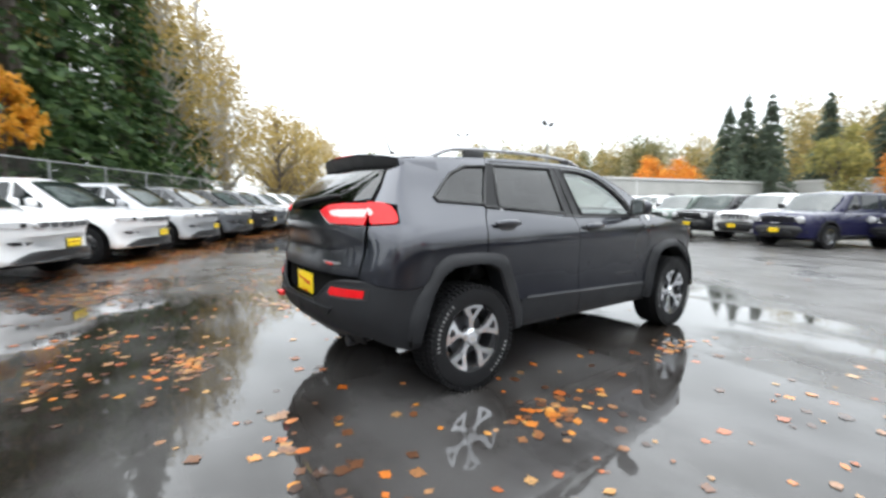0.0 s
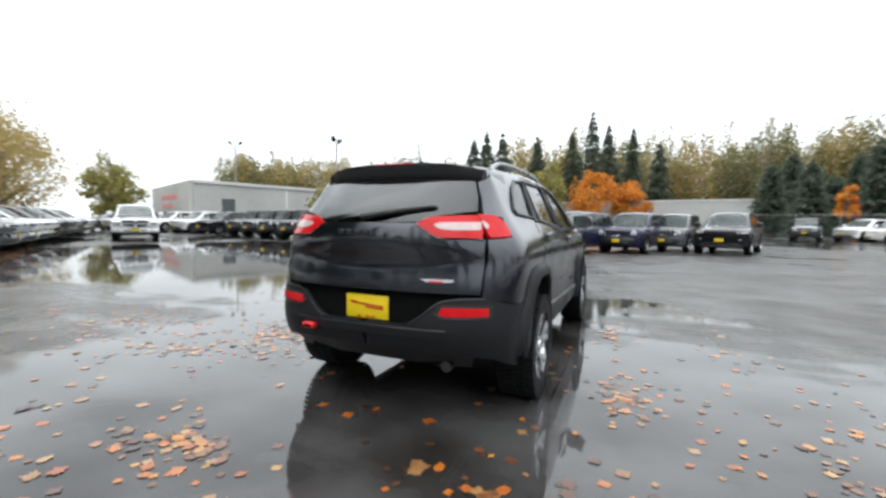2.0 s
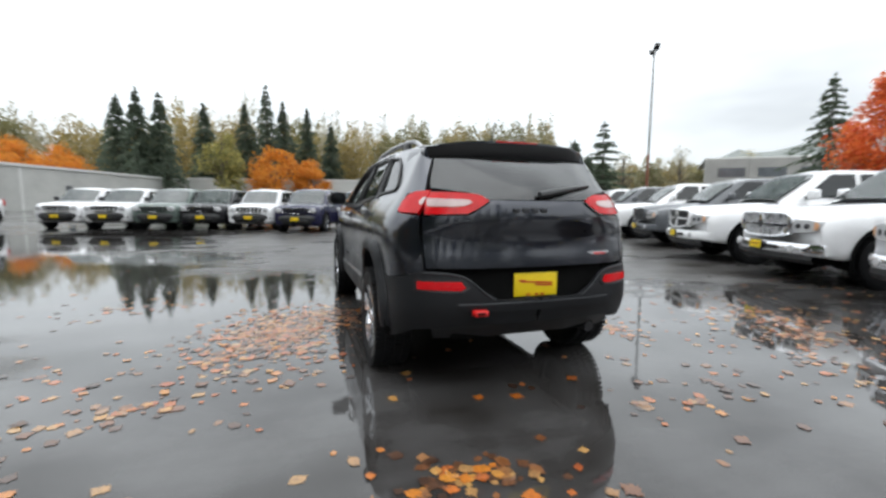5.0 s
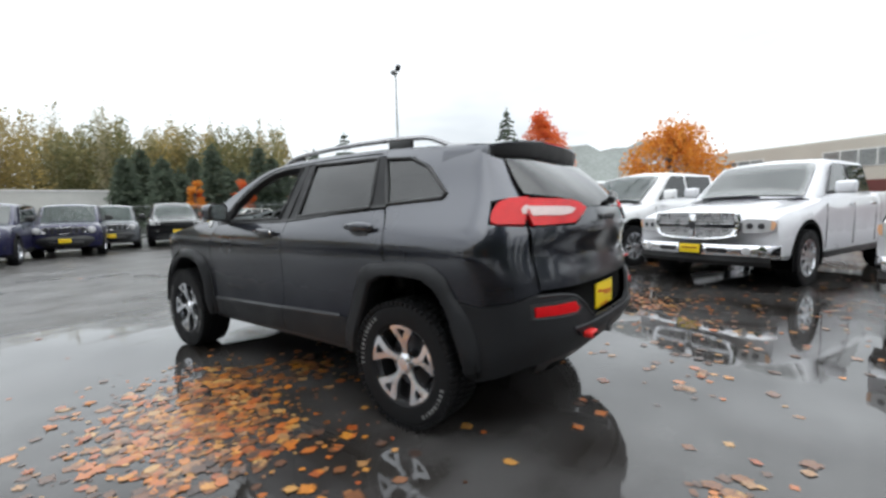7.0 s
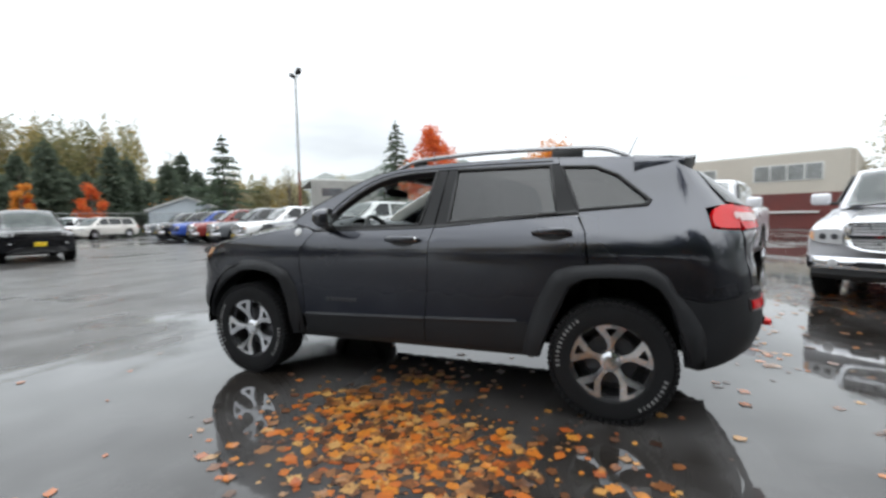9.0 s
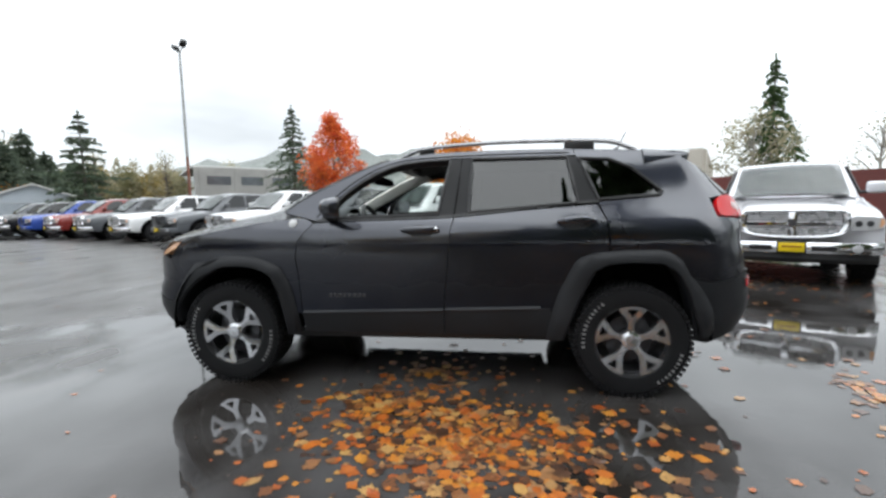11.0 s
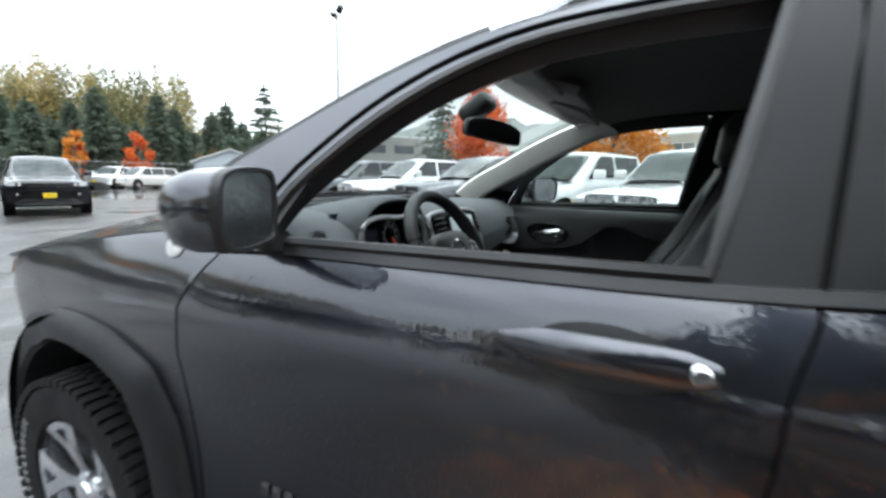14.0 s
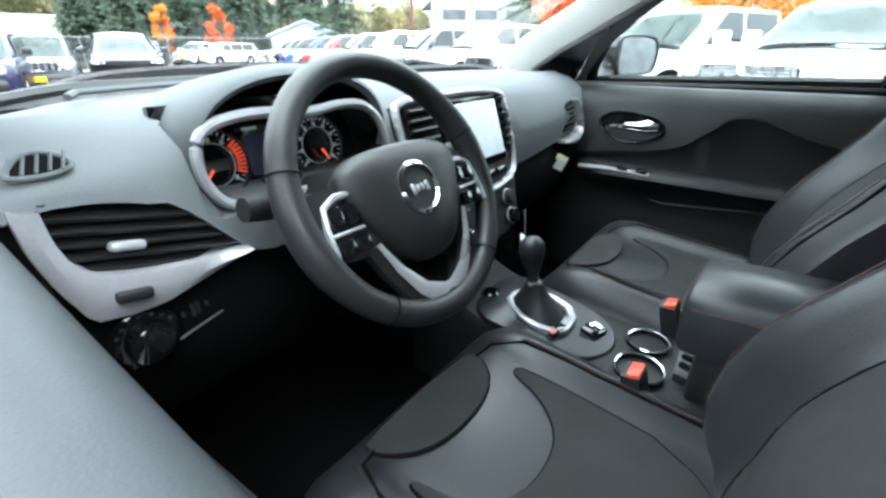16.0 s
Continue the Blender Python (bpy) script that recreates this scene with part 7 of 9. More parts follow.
M_DIALWHITE = glow_mat("lit_dial_marks", (0.20, 0.21, 0.22), 0.1)
M_DISPLAY = glow_mat("lit_display", (0.010, 0.011, 0.022), 0.15)


def cabin_part(name, bm, material, label="", parent=None, sharp=38):
    return part(name, bm, material, parent or hero, label, sharp)


# floor and front bulkhead, near-black so the footwell stays dark; rear sheet; headliner
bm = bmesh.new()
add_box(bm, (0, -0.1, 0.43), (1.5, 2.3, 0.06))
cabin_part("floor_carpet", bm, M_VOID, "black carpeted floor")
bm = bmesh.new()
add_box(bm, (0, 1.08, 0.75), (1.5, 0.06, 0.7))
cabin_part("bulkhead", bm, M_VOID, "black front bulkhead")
# added black sheet stands in for the unlit cargo space
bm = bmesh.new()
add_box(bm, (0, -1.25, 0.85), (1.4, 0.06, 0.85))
cabin_part("bulkhead", bm, M_VOID, "black sheet closing off the cargo space")
bm = bmesh.new()
add_loft(bm, [[roof_point(y, 0.96 * u / 6, 0.14 * smoothstep(-1.0, 0.24, y)) + Vector((0, 0, -0.045)) for u in range(-6, 7)] for y in np.linspace(0.26, -1.6, 14)], closed=False)
bmesh.ops.solidify(bm, geom=bm.faces[:], thickness=0.01)
cabin_part("headliner", bm, M_LINER, "grey cloth headliner")
for sx in (1, -1):
    bm = bmesh.new()
    rings = []
    for k in range(12):
        f = k / 11
        y = 0.93 - f * 0.72
        z = EDGE(y)
        w, q = half_width(y, z), 1.0 if sx > 0 else 0.55
        rings.append([Vector((sx * (w - 0.022 * q), y - 0.075, z - 0.078)), Vector((sx * (w - 0.06 * q), y - 0.075 * q, z - 0.07 * q)), Vector((sx * (w - 0.085 * q), y - 0.04 * q, z - 0.045 * q)), Vector((sx * (w - 0.092 * q), y + 0.01, z - 0.022 * q)), Vector((sx * (w - 0.05 * q), y + 0.03, z - 0.012))])
    add_loft(bm, rings)
    cabin_part("pillar_trim", bm, M_PILLARIN, "pale grey windscreen pillar trim")
    bm = bmesh.new()
    add_loft(bm, [[(sx * (half_width(y, z) - 0.03), y + dy, z) for dy in (0.06, -0.09)] for y, z in ((-0.2, 1.1), (-0.23, 1.3), (-0.27, 1.56))], closed=False)
    bmesh.ops.solidify(bm, geom=bm.faces[:], thickness=0.03)
    cabin_part("pillar_trim", bm, M_DOORIN, "dark belt pillar trim")
# sun visors, overhead console, rear-view mirror
bm = bmesh.new()
add_box(bm, (0.0, 0.24, 1.555), (0.30, 0.16, 0.03), pose(0, 0, 0, 18, 0, 0), 0.012)
cabin_part("overhead_console", bm, M_LINER, "grey overhead console")
for sx in (1, -1):
    bm = bmesh.new()
    add_box(bm, (sx * 0.36, 0.27, 1.545), (0.36, 0.15, 0.018), pose(0, 0, 0, 20, 0, 0), 0.008)
    cabin_part("sun_visor", bm, M_LINER, "grey folded sun visor")
RV = pose(-0.01, 0.47, 1.45, 0, 7, -32)
bm = bmesh.new()
shape = rounded([(-0.122, 0, -0.03), (-0.112, 0, 0.034), (0.112, 0, 0.034), (0.122, 0, -0.03), (0.10, 0, -0.038), (-0.10, 0, -0.038)], 2)
add_loft(bm, [[RV @ Vector((p.x * k, dy, p.z * k)) for p in shape] for dy, k in ((-0.014, 0.96), (-0.012, 1.0), (0.004, 1.0), (0.02, 0.82), (0.028, 0.5))])
rear_view = cabin_part("rear_view_mirror", bm, M_BLACK, "black rear-view mirror", None, 50)
bm = bmesh.new()
add_loft(bm, [[RV @ Vector((p.x * 0.93, dy, p.z * 0.9)) for p in shape] for dy in (-0.0135, -0.0155)])
cabin_part("mirror_face", bm, M_CHROME, "mirror face", rear_view)
bm = bmesh.new()
add_tube(bm, [(0, 0.49, 1.455), (0, 0.53, 1.49), (0, 0.545, 1.53)], 0.015, 8)
cabin_part("mirror_stalk", bm, M_BLACK, "", rear_view)
bm = bmesh.new()
add_box(bm, (0.0, 0.53, 1.525), (0.10, 0.12, 0.06), pose(0, 0, 0, -34, 0, 0), 0.02, 3)
cabin_part("sensor_cover", bm, M_BLACK, "black sensor cover on the windscreen", rear_view)

# dashboard: a soft pad with an arched lower lip, cut out for the gauges
LIP = curve([-0.76, -0.72, -0.687, -0.655, -0.625, -0.594, -0.554, -0.525, -0.486, -0.30, -0.20, 0.20, 0.26, 0.52, 0.66, 0.76], [1.120, 1.127, 1.124, 1.117, 1.105, 1.081, 1.037, 1.006, 0.996, 0.996, 1.03, 1.03, 0.972, 0.992, 1.0, 1.0])
bm = bmesh.new()
rings, lower = [], []
for k in range(77):
    x = -0.75 + 1.5 * k / 76
    bow = 0.012 * math.cos(x * 2.0) - 0.012
    side = smoothstep(0.55, 0.76, abs(x))
    lip = LIP(x)
    right = smoothstep(0.15, 0.3, x)
    well = smoothstep(-0.563, -0.551, x) * smoothstep(-0.243, -0.255, x)
    roll = 1.152 - 0.01 * right
    mid = (roll + lip) / 2 + 0.008
    base_z = max(lip + 0.010, min(1.058, mid - 0.01))
    prof = [(1.02, 1.165), (0.95, 1.190), (0.85, 1.199), (0.74, 1.195), (0.665, 1.179), (0.617 - 0.01 * right, roll), (0.597 - 0.012 * right, mid), (0.589 - 0.006 * right, base_z), (0.586 + 0.012 * right, lip)]
    prof = [(y + (well * max(0.70 - y, 0) if 1.062 < z else 0) + 0.016 * side * (y < 0.7) * (1 if x > 0 else 0), z + (bow if z > 1.1 else 0) - 0.018 * side * (y > 0.8)) for y, z in prof]
    rings.append([(x, y, z) for y, z in prof] + [(x, 0.63, lip - 0.006), (x, 1.02, lip)])
    lower.append([(x, 1.01, min(lip, 1.0) - 0.006), (x, 0.625, min(lip, 1.0) - 0.010), (x, 0.606, 0.955), (x, 0.612, 0.88), (x, 0.66, 0.78), (x, 0.75, 0.70), (x, 1.0, 0.68)])
add_loft(bm, rings)
dash = cabin_part("dashboard", bm, M_PAD, "soft dark grey dashboard", None, 50)
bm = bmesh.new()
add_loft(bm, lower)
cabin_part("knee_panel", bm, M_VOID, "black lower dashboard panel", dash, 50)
# a raised lid line and the black strip at the windscreen
bm = bmesh.new()
add_tube(bm, [(x, 0.955 + 0.07 * (1 - (x / 0.72) ** 2), 1.199 - 0.02 * smoothstep(0.55, 0.76, abs(x))) for x in np.linspace(-0.72, 0.72, 30)], 0.010, 6)
cabin_part("demister_strip", bm, M_BLACK, "black demister strip along the windscreen", dash)
bm = bmesh.new()
add_tube(bm, [(-0.62, 0.80, 1.199), (-0.60, 0.835, 1.202), (-0.50, 0.86, 1.203), (-0.36, 0.875, 1.204)], 0.005, 6)
cabin_part("lid_line", bm, M_PAD, "raised line on the dashboard", dash)


# gauge hood, liner, surround
def hood_ring(y, a, b, c=1.13, n=29, low=-14):
    out = []
    for t in np.linspace(180 - low, low, n):
        ct, st = math.cos(radians(t)), math.sin(radians(t))
        out.append((-0.403 + a * math.copysign(abs(ct) ** 0.85, ct), y + 0.02 * max(-st, 0), c + b * math.copysign(abs(st) ** 0.85, st)))
    return out


bm = bmesh.new()
add_loft(bm, [hood_ring(*q) for q in ((0.606, 0.150, 0.088), (0.598, 0.158, 0.095), (0.602, 0.165, 0.102), (0.64, 0.170, 0.107), (0.74, 0.165, 0.094), (0.87, 0.15, 0.070))], closed=False)
hood = cabin_part("binnacle", bm, M_PAD, "hooded instrument binnacle", dash, 55)
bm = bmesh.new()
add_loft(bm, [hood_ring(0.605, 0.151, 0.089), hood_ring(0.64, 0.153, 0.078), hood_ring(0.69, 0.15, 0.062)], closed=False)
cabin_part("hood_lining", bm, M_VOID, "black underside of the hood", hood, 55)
RIMLINE = [(-0.566, 1.145), (-0.55, 1.170), (-0.50, 1.180), (-0.44, 1.178), (-0.395, 1.171), (-0.34, 1.179), (-0.285, 1.175), (-0.253, 1.145), (-0.241, 1.10), (-0.25, 1.064), (-0.31, 1.060), (-0.40, 1.063), (-0.50, 1.060), (-0.542, 1.070), (-0.564, 1.105)]
edge = rounded([(x, 0.598 + 0.05 * max(z - 1.1, 0), z) for x, z in RIMLINE], 2)
bm = bmesh.new()
add_tube(bm, edge + edge[:2], 0.0075, 8, False)
cabin_part("cluster_bezel", bm, M_SATIN, "satin silver gauge surround", dash)
bm = bmesh.new()
add_loft(bm, [[(p.x, p.y, p.z) for p in edge + edge[:1]], [(-0.403 + (p.x + 0.403) * 0.93, 0.675, 1.118 + (p.z - 1.118) * 0.92) for p in edge + edge[:1]]], closed=False)
cabin_part("cluster_wall", bm, M_BLACK, "black wall round the gauges", dash)
bm = bmesh.new()
add_box(bm, (-0.403, 0.682, 1.12), (0.34, 0.012, 0.14), pose(0, 0, 0, -10, 0, 0))
cluster = cabin_part("instrument_panel", bm, M_GLOSS, "black gauge panel", dash)
TILT = pose(0, 0, 0, -10, 0, 0)
for gx, sweep in ((-0.515, True), (-0.338, False)):
    g = pose(gx, 0.668, 1.108) @ TILT @ pose(0, 0, 0, 0, 0, -90)
    turn = g.to_3x3()
    spoke = lambda a, r, h=0.003: g @ Vector((h, 0, 0)) + (turn @ Vector((0, math.sin(a), math.cos(a)))) * r
    bm = bmesh.new()
    add_lathe(bm, [(0.050, 0.0), (0.0515, 0.006), (0.048, 0.008), (0.047, 0.003)], g, 40)
    cabin_part("gauge_ring", bm, M_ALLOYD, "dull silver gauge ring", cluster)
    bm = bmesh.new()
    add_lathe(bm, [(0.030, 0.0), (0.0305, 0.003), (0.0295, 0.003)], g, 32)
    cabin_part("inner_ring", bm, M_DIALWHITE, "thin pale inner ring", cluster)
    bm = bmesh.new()
    for k in range(25):
        a = radians(-130 + 260 * k / 24)
        if sweep and 0.70 < k / 24 < 0.93:
            continue
        long = k % 3 == 0
        add_box(bm, spoke(a, 0.0435 if not long else 0.0425), (0.003, 0.0016 if not long else 0.0022, 0.004 if not long else 0.007), turn.to_4x4() @ pose(0, 0, 0, -math.degrees(a), 0, 0))
        if long:
            add_box(bm, spoke(a, 0.0345), (0.003, 0.0045, 0.006), turn.to_4x4())
    tagged(cabin_part("dial_mark", bm, M_DIALWHITE, "pale dial marks", cluster), kind="stuff")
    if sweep:
        for k in range(9):
            bm = bmesh.new()
            a = radians(52 + 60 * k / 8)
            add_box(bm, spoke(a, 0.040), (0.003, 0.0035, 0.013), turn.to_4x4() @ pose(0, 0, 0, -math.degrees(a), 0, 0))
            cabin_part("red_zone", bm, M_DIALRED, "red engine speed zone", cluster)
    bm = bmesh.new()
    na = radians(-138 if sweep else 150)
    add_tube(bm, [spoke(na, 0.008, 0.007), spoke(na, 0.030, 0.007)], [0.0022, 0.0011], 6)
    cabin_part("gauge_needle", bm, M_NEEDLE, "lit orange-red needle", cluster)
bm = bmesh.new()
add_box(bm, (-0.427, 0.672, 1.110), (0.066, 0.006, 0.058), TILT, 0.004)
cabin_part("driver_display", bm, M_DISPLAY, "dim blue driver display", cluster)
for x, z, w, h in ((-0.452, 1.150, 0.022, 0.005), (-0.428, 1.094, 0.018, 0.004), (-0.440, 1.072, 0.026, 0.004)):
    bm = bmesh.new()
    add_box(bm, (x, 0.664 + 0.17 * (z - 1.11), z), (w, 0.004, h), TILT)
    cabin_part("display_bar", bm, M_DIALWHITE, "pale lit display bar", cluster)

# left vent: cavity, slats that fall towards the column, silver surround
bm = bmesh.new()
add_prism(bm, [(x, 0.625, z) for x, z in ((-0.745, 1.135), (-0.65, 1.13), (-0.59, 1.09), (-0.52, 1.01), (-0.60, 1.0), (-0.73, 1.0))], (0, 0.02, 0))
cabin_part("vent_cavity", bm, M_VOID, "black vent cavity", dash)
for k in range(6):
    zl = 1.047 + 0.0145 * k
    x1 = -0.716
    while x1 < -0.54 and zl - 0.24 * (x1 + 0.716) < LIP(x1) - 0.008:
        x1 += 0.004
    bm = bmesh.new()
    z1 = zl - 0.24 * (x1 + 0.716)
    add_loft(bm, [[(x, 0.586, z + 0.0025), (x, 0.590, z - 0.0025), (x, 0.618, z + 0.007), (x, 0.616, z + 0.011)] for x, z in ((-0.722, zl + 0.001), ((x1 - 0.722) / 2, (zl + z1) / 2), (x1, z1))])
    cabin_part("vent_slat", bm, M_BLACK, "", dash)
bm = bmesh.new()
add_box(bm, (-0.664, 0.584, 1.062), (0.034, 0.018, 0.011), pose(0, 0, 0, -10, 12, 0), 0.004)
cabin_part("vent_tab", bm, M_SATIN, "silver-edged vent tab", dash)
outer = [(-0.746, 1.126), (-0.743, 1.077), (-0.733, 1.036), (-0.716, 0.992), (-0.68, 0.985), (-0.644, 0.984), (-0.59, 0.997), (-0.528, 1.010)]
inner = [(-0.724, 1.119), (-0.722, 1.088), (-0.715, 1.060), (-0.701, 1.043), (-0.672, 1.032), (-0.644, 1.026), (-0.59, 1.019), (-0.531, 1.014)]
o, i = resample([(x, 0, z) for x, z in outer], 24), resample([(x, 0, z) for x, z in inner], 24)
bm = bmesh.new()
add_loft(bm, [[Vector((a.x, 0.592, a.z)), Vector((a.x, 0.576, a.z)), a.lerp(b, 0.5) + Vector((0, 0.570, 0)), Vector((b.x, 0.576, b.z)), Vector((b.x, 0.605, b.z + 0.002))] for a, b in zip(o, i)], closed=False)
bezel = cabin_part("vent_bezel", bm, M_SATIN, "satin silver vent bezel", dash, 50)
bm = bmesh.new()
add_box(bm, (-0.676, 0.566, 1.012), (0.036, 0.012, 0.013), pose(0, 0, 0, 0, 10, 0), 0.004)
cabin_part("dimmer_wheel", bm, M_BLACK, "ridged dimmer switch", bezel)
bm = bmesh.new()
add_lathe(bm, [(0.038, 0.0), (0.039, 0.006), (0.035, 0.009), (0.026, 0.010), (0.024, 0.030), (0.018, 0.034), (0.001, 0.034)], pose(-0.672, 0.602, 0.938, 0, 0, -90), 28)
knob = cabin_part("light_knob", bm, M_GLOSS, "black rotary light switch", dash)
for k in range(7):
    a = radians(-60 + 20 * k)
    bm = bmesh.new()
    add_box(bm, (-0.672 + 0.033 * math.sin(a), 0.592, 0.938 + 0.033 * math.cos(a)), (0.004, 0.003, 0.003))
    cabin_part("switch_mark", bm, M_ALLOYD, "", knob)
for k, (dx, h) in enumerate(((-0.012, 0.006), (0.0, 0.016), (0.006, 0.016), (0.018, 0.006))):
    bm = bmesh.new()
    add_box(bm, (-0.612 + dx, 0.604, 0.945 + 0.12 * dx), (0.003, 0.006, h))
    cabin_part("switch_mark", bm, M_ALLOYD, "", dash)
bm = bmesh.new()
add_tube(bm, [(-0.635, 0.605, 0.912), (-0.575, 0.605, 0.925)], 0.002, 5)
cabin_part("panel_edge", bm, M_ALLOYD, "dull edge of the switch panel", dash)
# side demister grille
bm = bmesh.new()
grille = rounded([(-0.735, 0.606, 1.150), (-0.715, 0.622, 1.1655), (-0.69, 0.623, 1.163), (-0.675, 0.612, 1.149), (-0.70, 0.603, 1.144), (-0.73, 0.602, 1.146)], 2)
add_tube(bm, grille + grille[:2], 0.003, 6, False)
vent = cabin_part("demister_vent", bm, M_PAD, "small demister vent with a raised rim", dash)
bm = bmesh.new()
add_loft(bm, [[p + Vector((0, 0.001, 0.0005)) for p in grille], [Vector((-0.706, 0.612, 1.1545)) + (p - Vector((-0.706, 0.612, 1.1545))) * 0.1 for p in grille]])
cabin_part("vent_cavity", bm, M_VOID, "", vent)
for k in range(5):
    x = -0.727 + 0.0105 * k
    bm = bmesh.new()
    add_tube(bm, [(x - 0.004, 0.605, 1.1485), (x + 0.004, 0.6195, 1.163)], 0.0016, 5)
    cabin_part("demister_slat", bm, M_PAD, "", vent)

# centre stack
ST = pose(-0.005, 0.60, 1.11, -18, 0, 0)
bm = bmesh.new()
out = rounded([(-0.215, 0, 0.030), (-0.20, 0, 0.066), (0.155, 0, 0.066), (0.178, 0, 0.02), (0.172, 0, -0.09), (0.15, 0, -0.165), (0.125, 0, -0.27), (-0.145, 0, -0.27), (-0.175, 0, -0.165), (-0.205, 0, -0.08)], 2)
add_loft(bm, [[ST @ Vector((p.x * k, dy, p.z)) for p in out] for k, dy in ((1.0, 0.10), (1.0, 0.0), (0.98, -0.008), (0.95, -0.008))])
stack = cabin_part("centre_panel", bm, M_DOORIN, "black centre stack", dash)
bm = bmesh.new()
upper = rounded([(-0.212, 0, 0.030), (-0.198, 0, 0.063), (0.152, 0, 0.063), (0.175, 0, 0.02), (0.168, 0, -0.10), (0.13, 0, -0.158), (-0.15, 0, -0.158), (-0.20, 0, -0.10)], 2)
add_tube(bm, [ST @ Vector((p.x, -0.010, p.z)) for p in upper + upper[:2]], 0.008, 6, False)
cabin_part("stack_bezel", bm, M_SATIN, "satin silver stack surround", dash)
bm = bmesh.new()
add_box(bm, ST @ Vector((0.012, -0.014, -0.027)), (0.212, 0.014, 0.150), pose(0, 0, 0, -18, 0, 0), 0.006)
cabin_part("screen_frame", bm, M_GLOSS, "gloss black screen frame", stack)
bm = bmesh.new()
add_box(bm, ST @ Vector((0.014, -0.0225, -0.024)), (0.186, 0.004, 0.122), pose(0, 0, 0, -18, 0, 0), 0.001, 1)
cabin_part("screen", bm, M_SCREEN, "pale reflective touch screen", stack)
for cx, w in ((-0.150, 0.078), (0.143, 0.030)):
    bm = bmesh.new()
    add_box(bm, ST @ Vector((cx, -0.010, -0.018)), (w, 0.012, 0.135), pose(0, 0, 0, -18, 0, 0), 0.008)
    cabin_part("centre_vent", bm, M_VOID, "black centre vent", stack)
    for k in range(7):
        bm = bmesh.new()
        add_box(bm, ST @ Vector((cx, -0.018, -0.072 + 0.018 * k)), (w - 0.006, 0.014, 0.003), pose(0, 0, 0, -42, 0, 0))
        cabin_part("vent_slat", bm, M_BLACK, "", stack)
    bm = bmesh.new()
    add_box(bm, ST @ Vector((cx, -0.026, -0.018)), (0.022, 0.012, 0.010), pose(0, 0, 0, -18, 0, 0), 0.003)
    cabin_part("vent_tab", bm, M_BLACK, "", stack)
for k in range(4):
    bm = bmesh.new()
    add_box(bm, ST @ Vector((-0.06 + 0.048 * k, -0.014, -0.123)), (0.044, 0.012, 0.018), pose(0, 0, 0, -18, 0, 0), 0.004)
    cabin_part("stack_button", bm, M_GLOSS, "dark stack button", stack)
for i in range(3):
    for j in range(2):
        bm = bmesh.new()
        add_lathe(bm, [(0.019, 0.0), (0.018, 0.016), (0.015, 0.019), (0.001, 0.019)], ST @ pose(-0.085 + 0.09 * i, -0.008, -0.19 - 0.046 * j, 0, 0, -90), 20)
        dial = cabin_part("control_knob", bm, M_GLOSS if (i + j) % 2 else M_DOORIN, "round climate control knob", stack)
        bm = bmesh.new()
        add_lathe(bm, [(0.0205, 0.002), (0.021, 0.005), (0.019, 0.006)], ST @ pose(-0.085 + 0.09 * i, -0.008, -0.19 - 0.046 * j, 0, 0, -90), 24)
        cabin_part("knob_ring", bm, M_SATIN, "", dial)
# vent at the far end of the dashboard
bm = bmesh.new()
add_box(bm, (0.562, 0.598, 1.062), (0.066, 0.03, 0.088), pose(0, 0, 0, 0, -10, -8), 0.012, 3)
vr = cabin_part("end_vent", bm, M_VOID, "black end vent", dash)
for k in range(5):
    bm = bmesh.new()
    add_box(bm, (0.560 - 0.003 * k, 0.582, 1.03 + 0.016 * k), (0.054, 0.012, 0.003), pose(0, 0, 0, -20, -10, -8))
    cabin_part("vent_slat", bm, M_BLACK, "", vr)
bm = bmesh.new()
pts = resample([(0.586, 0.585, 1.112), (0.618, 0.582, 1.088), (0.642, 0.578, 1.045), (0.648, 0.576, 1.008), (0.62, 0.576, 0.990), (0.57, 0.578, 0.986), (0.525, 0.582, 0.988)], 16)
add_loft(bm, [[p + Vector((0.0, 0.02, w)), p + Vector((0.004, -0.004, w)), p + Vector((0.0, -0.010, 0)), p + Vector((0.004, -0.004, -w)), p + Vector((0.0, 0.02, -w))] for p, w in zip(pts, np.interp(range(16), [0, 5, 9, 15], [0.004, 0.014, 0.016, 0.003]))])
cabin_part("vent_bezel", bm, M_SATIN, "satin silver vent bezel", dash)
bm = bmesh.new()
add_box(bm, (0.503, 0.574, 0.929), (0.030, 0.003, 0.046), pose(0, 0, 0, 0, 0, -50) @ pose(0, 0, 0, 0, 24, 0))
tag = cabin_part("hanging_tag", bm, M_WHITE, "white paper tag with a yellow end", dash)
bm = bmesh.new()
add_box(bm, (0.4985, 0.5745, 0.9465), (0.026, 0.0045, 0.016), pose(0, 0, 0, 0, 0, -50) @ pose(0, 0, 0, 0, 24, 0))
cabin_part("tag_end", bm, M_TAG, "yellow end of the tag", tag)

# steering wheel
SW = pose(-0.378, 0.436, 1.087, -29, 0, 0)


def sw(x, v, n=0.0):
    return SW @ Vector((x, -n, v))


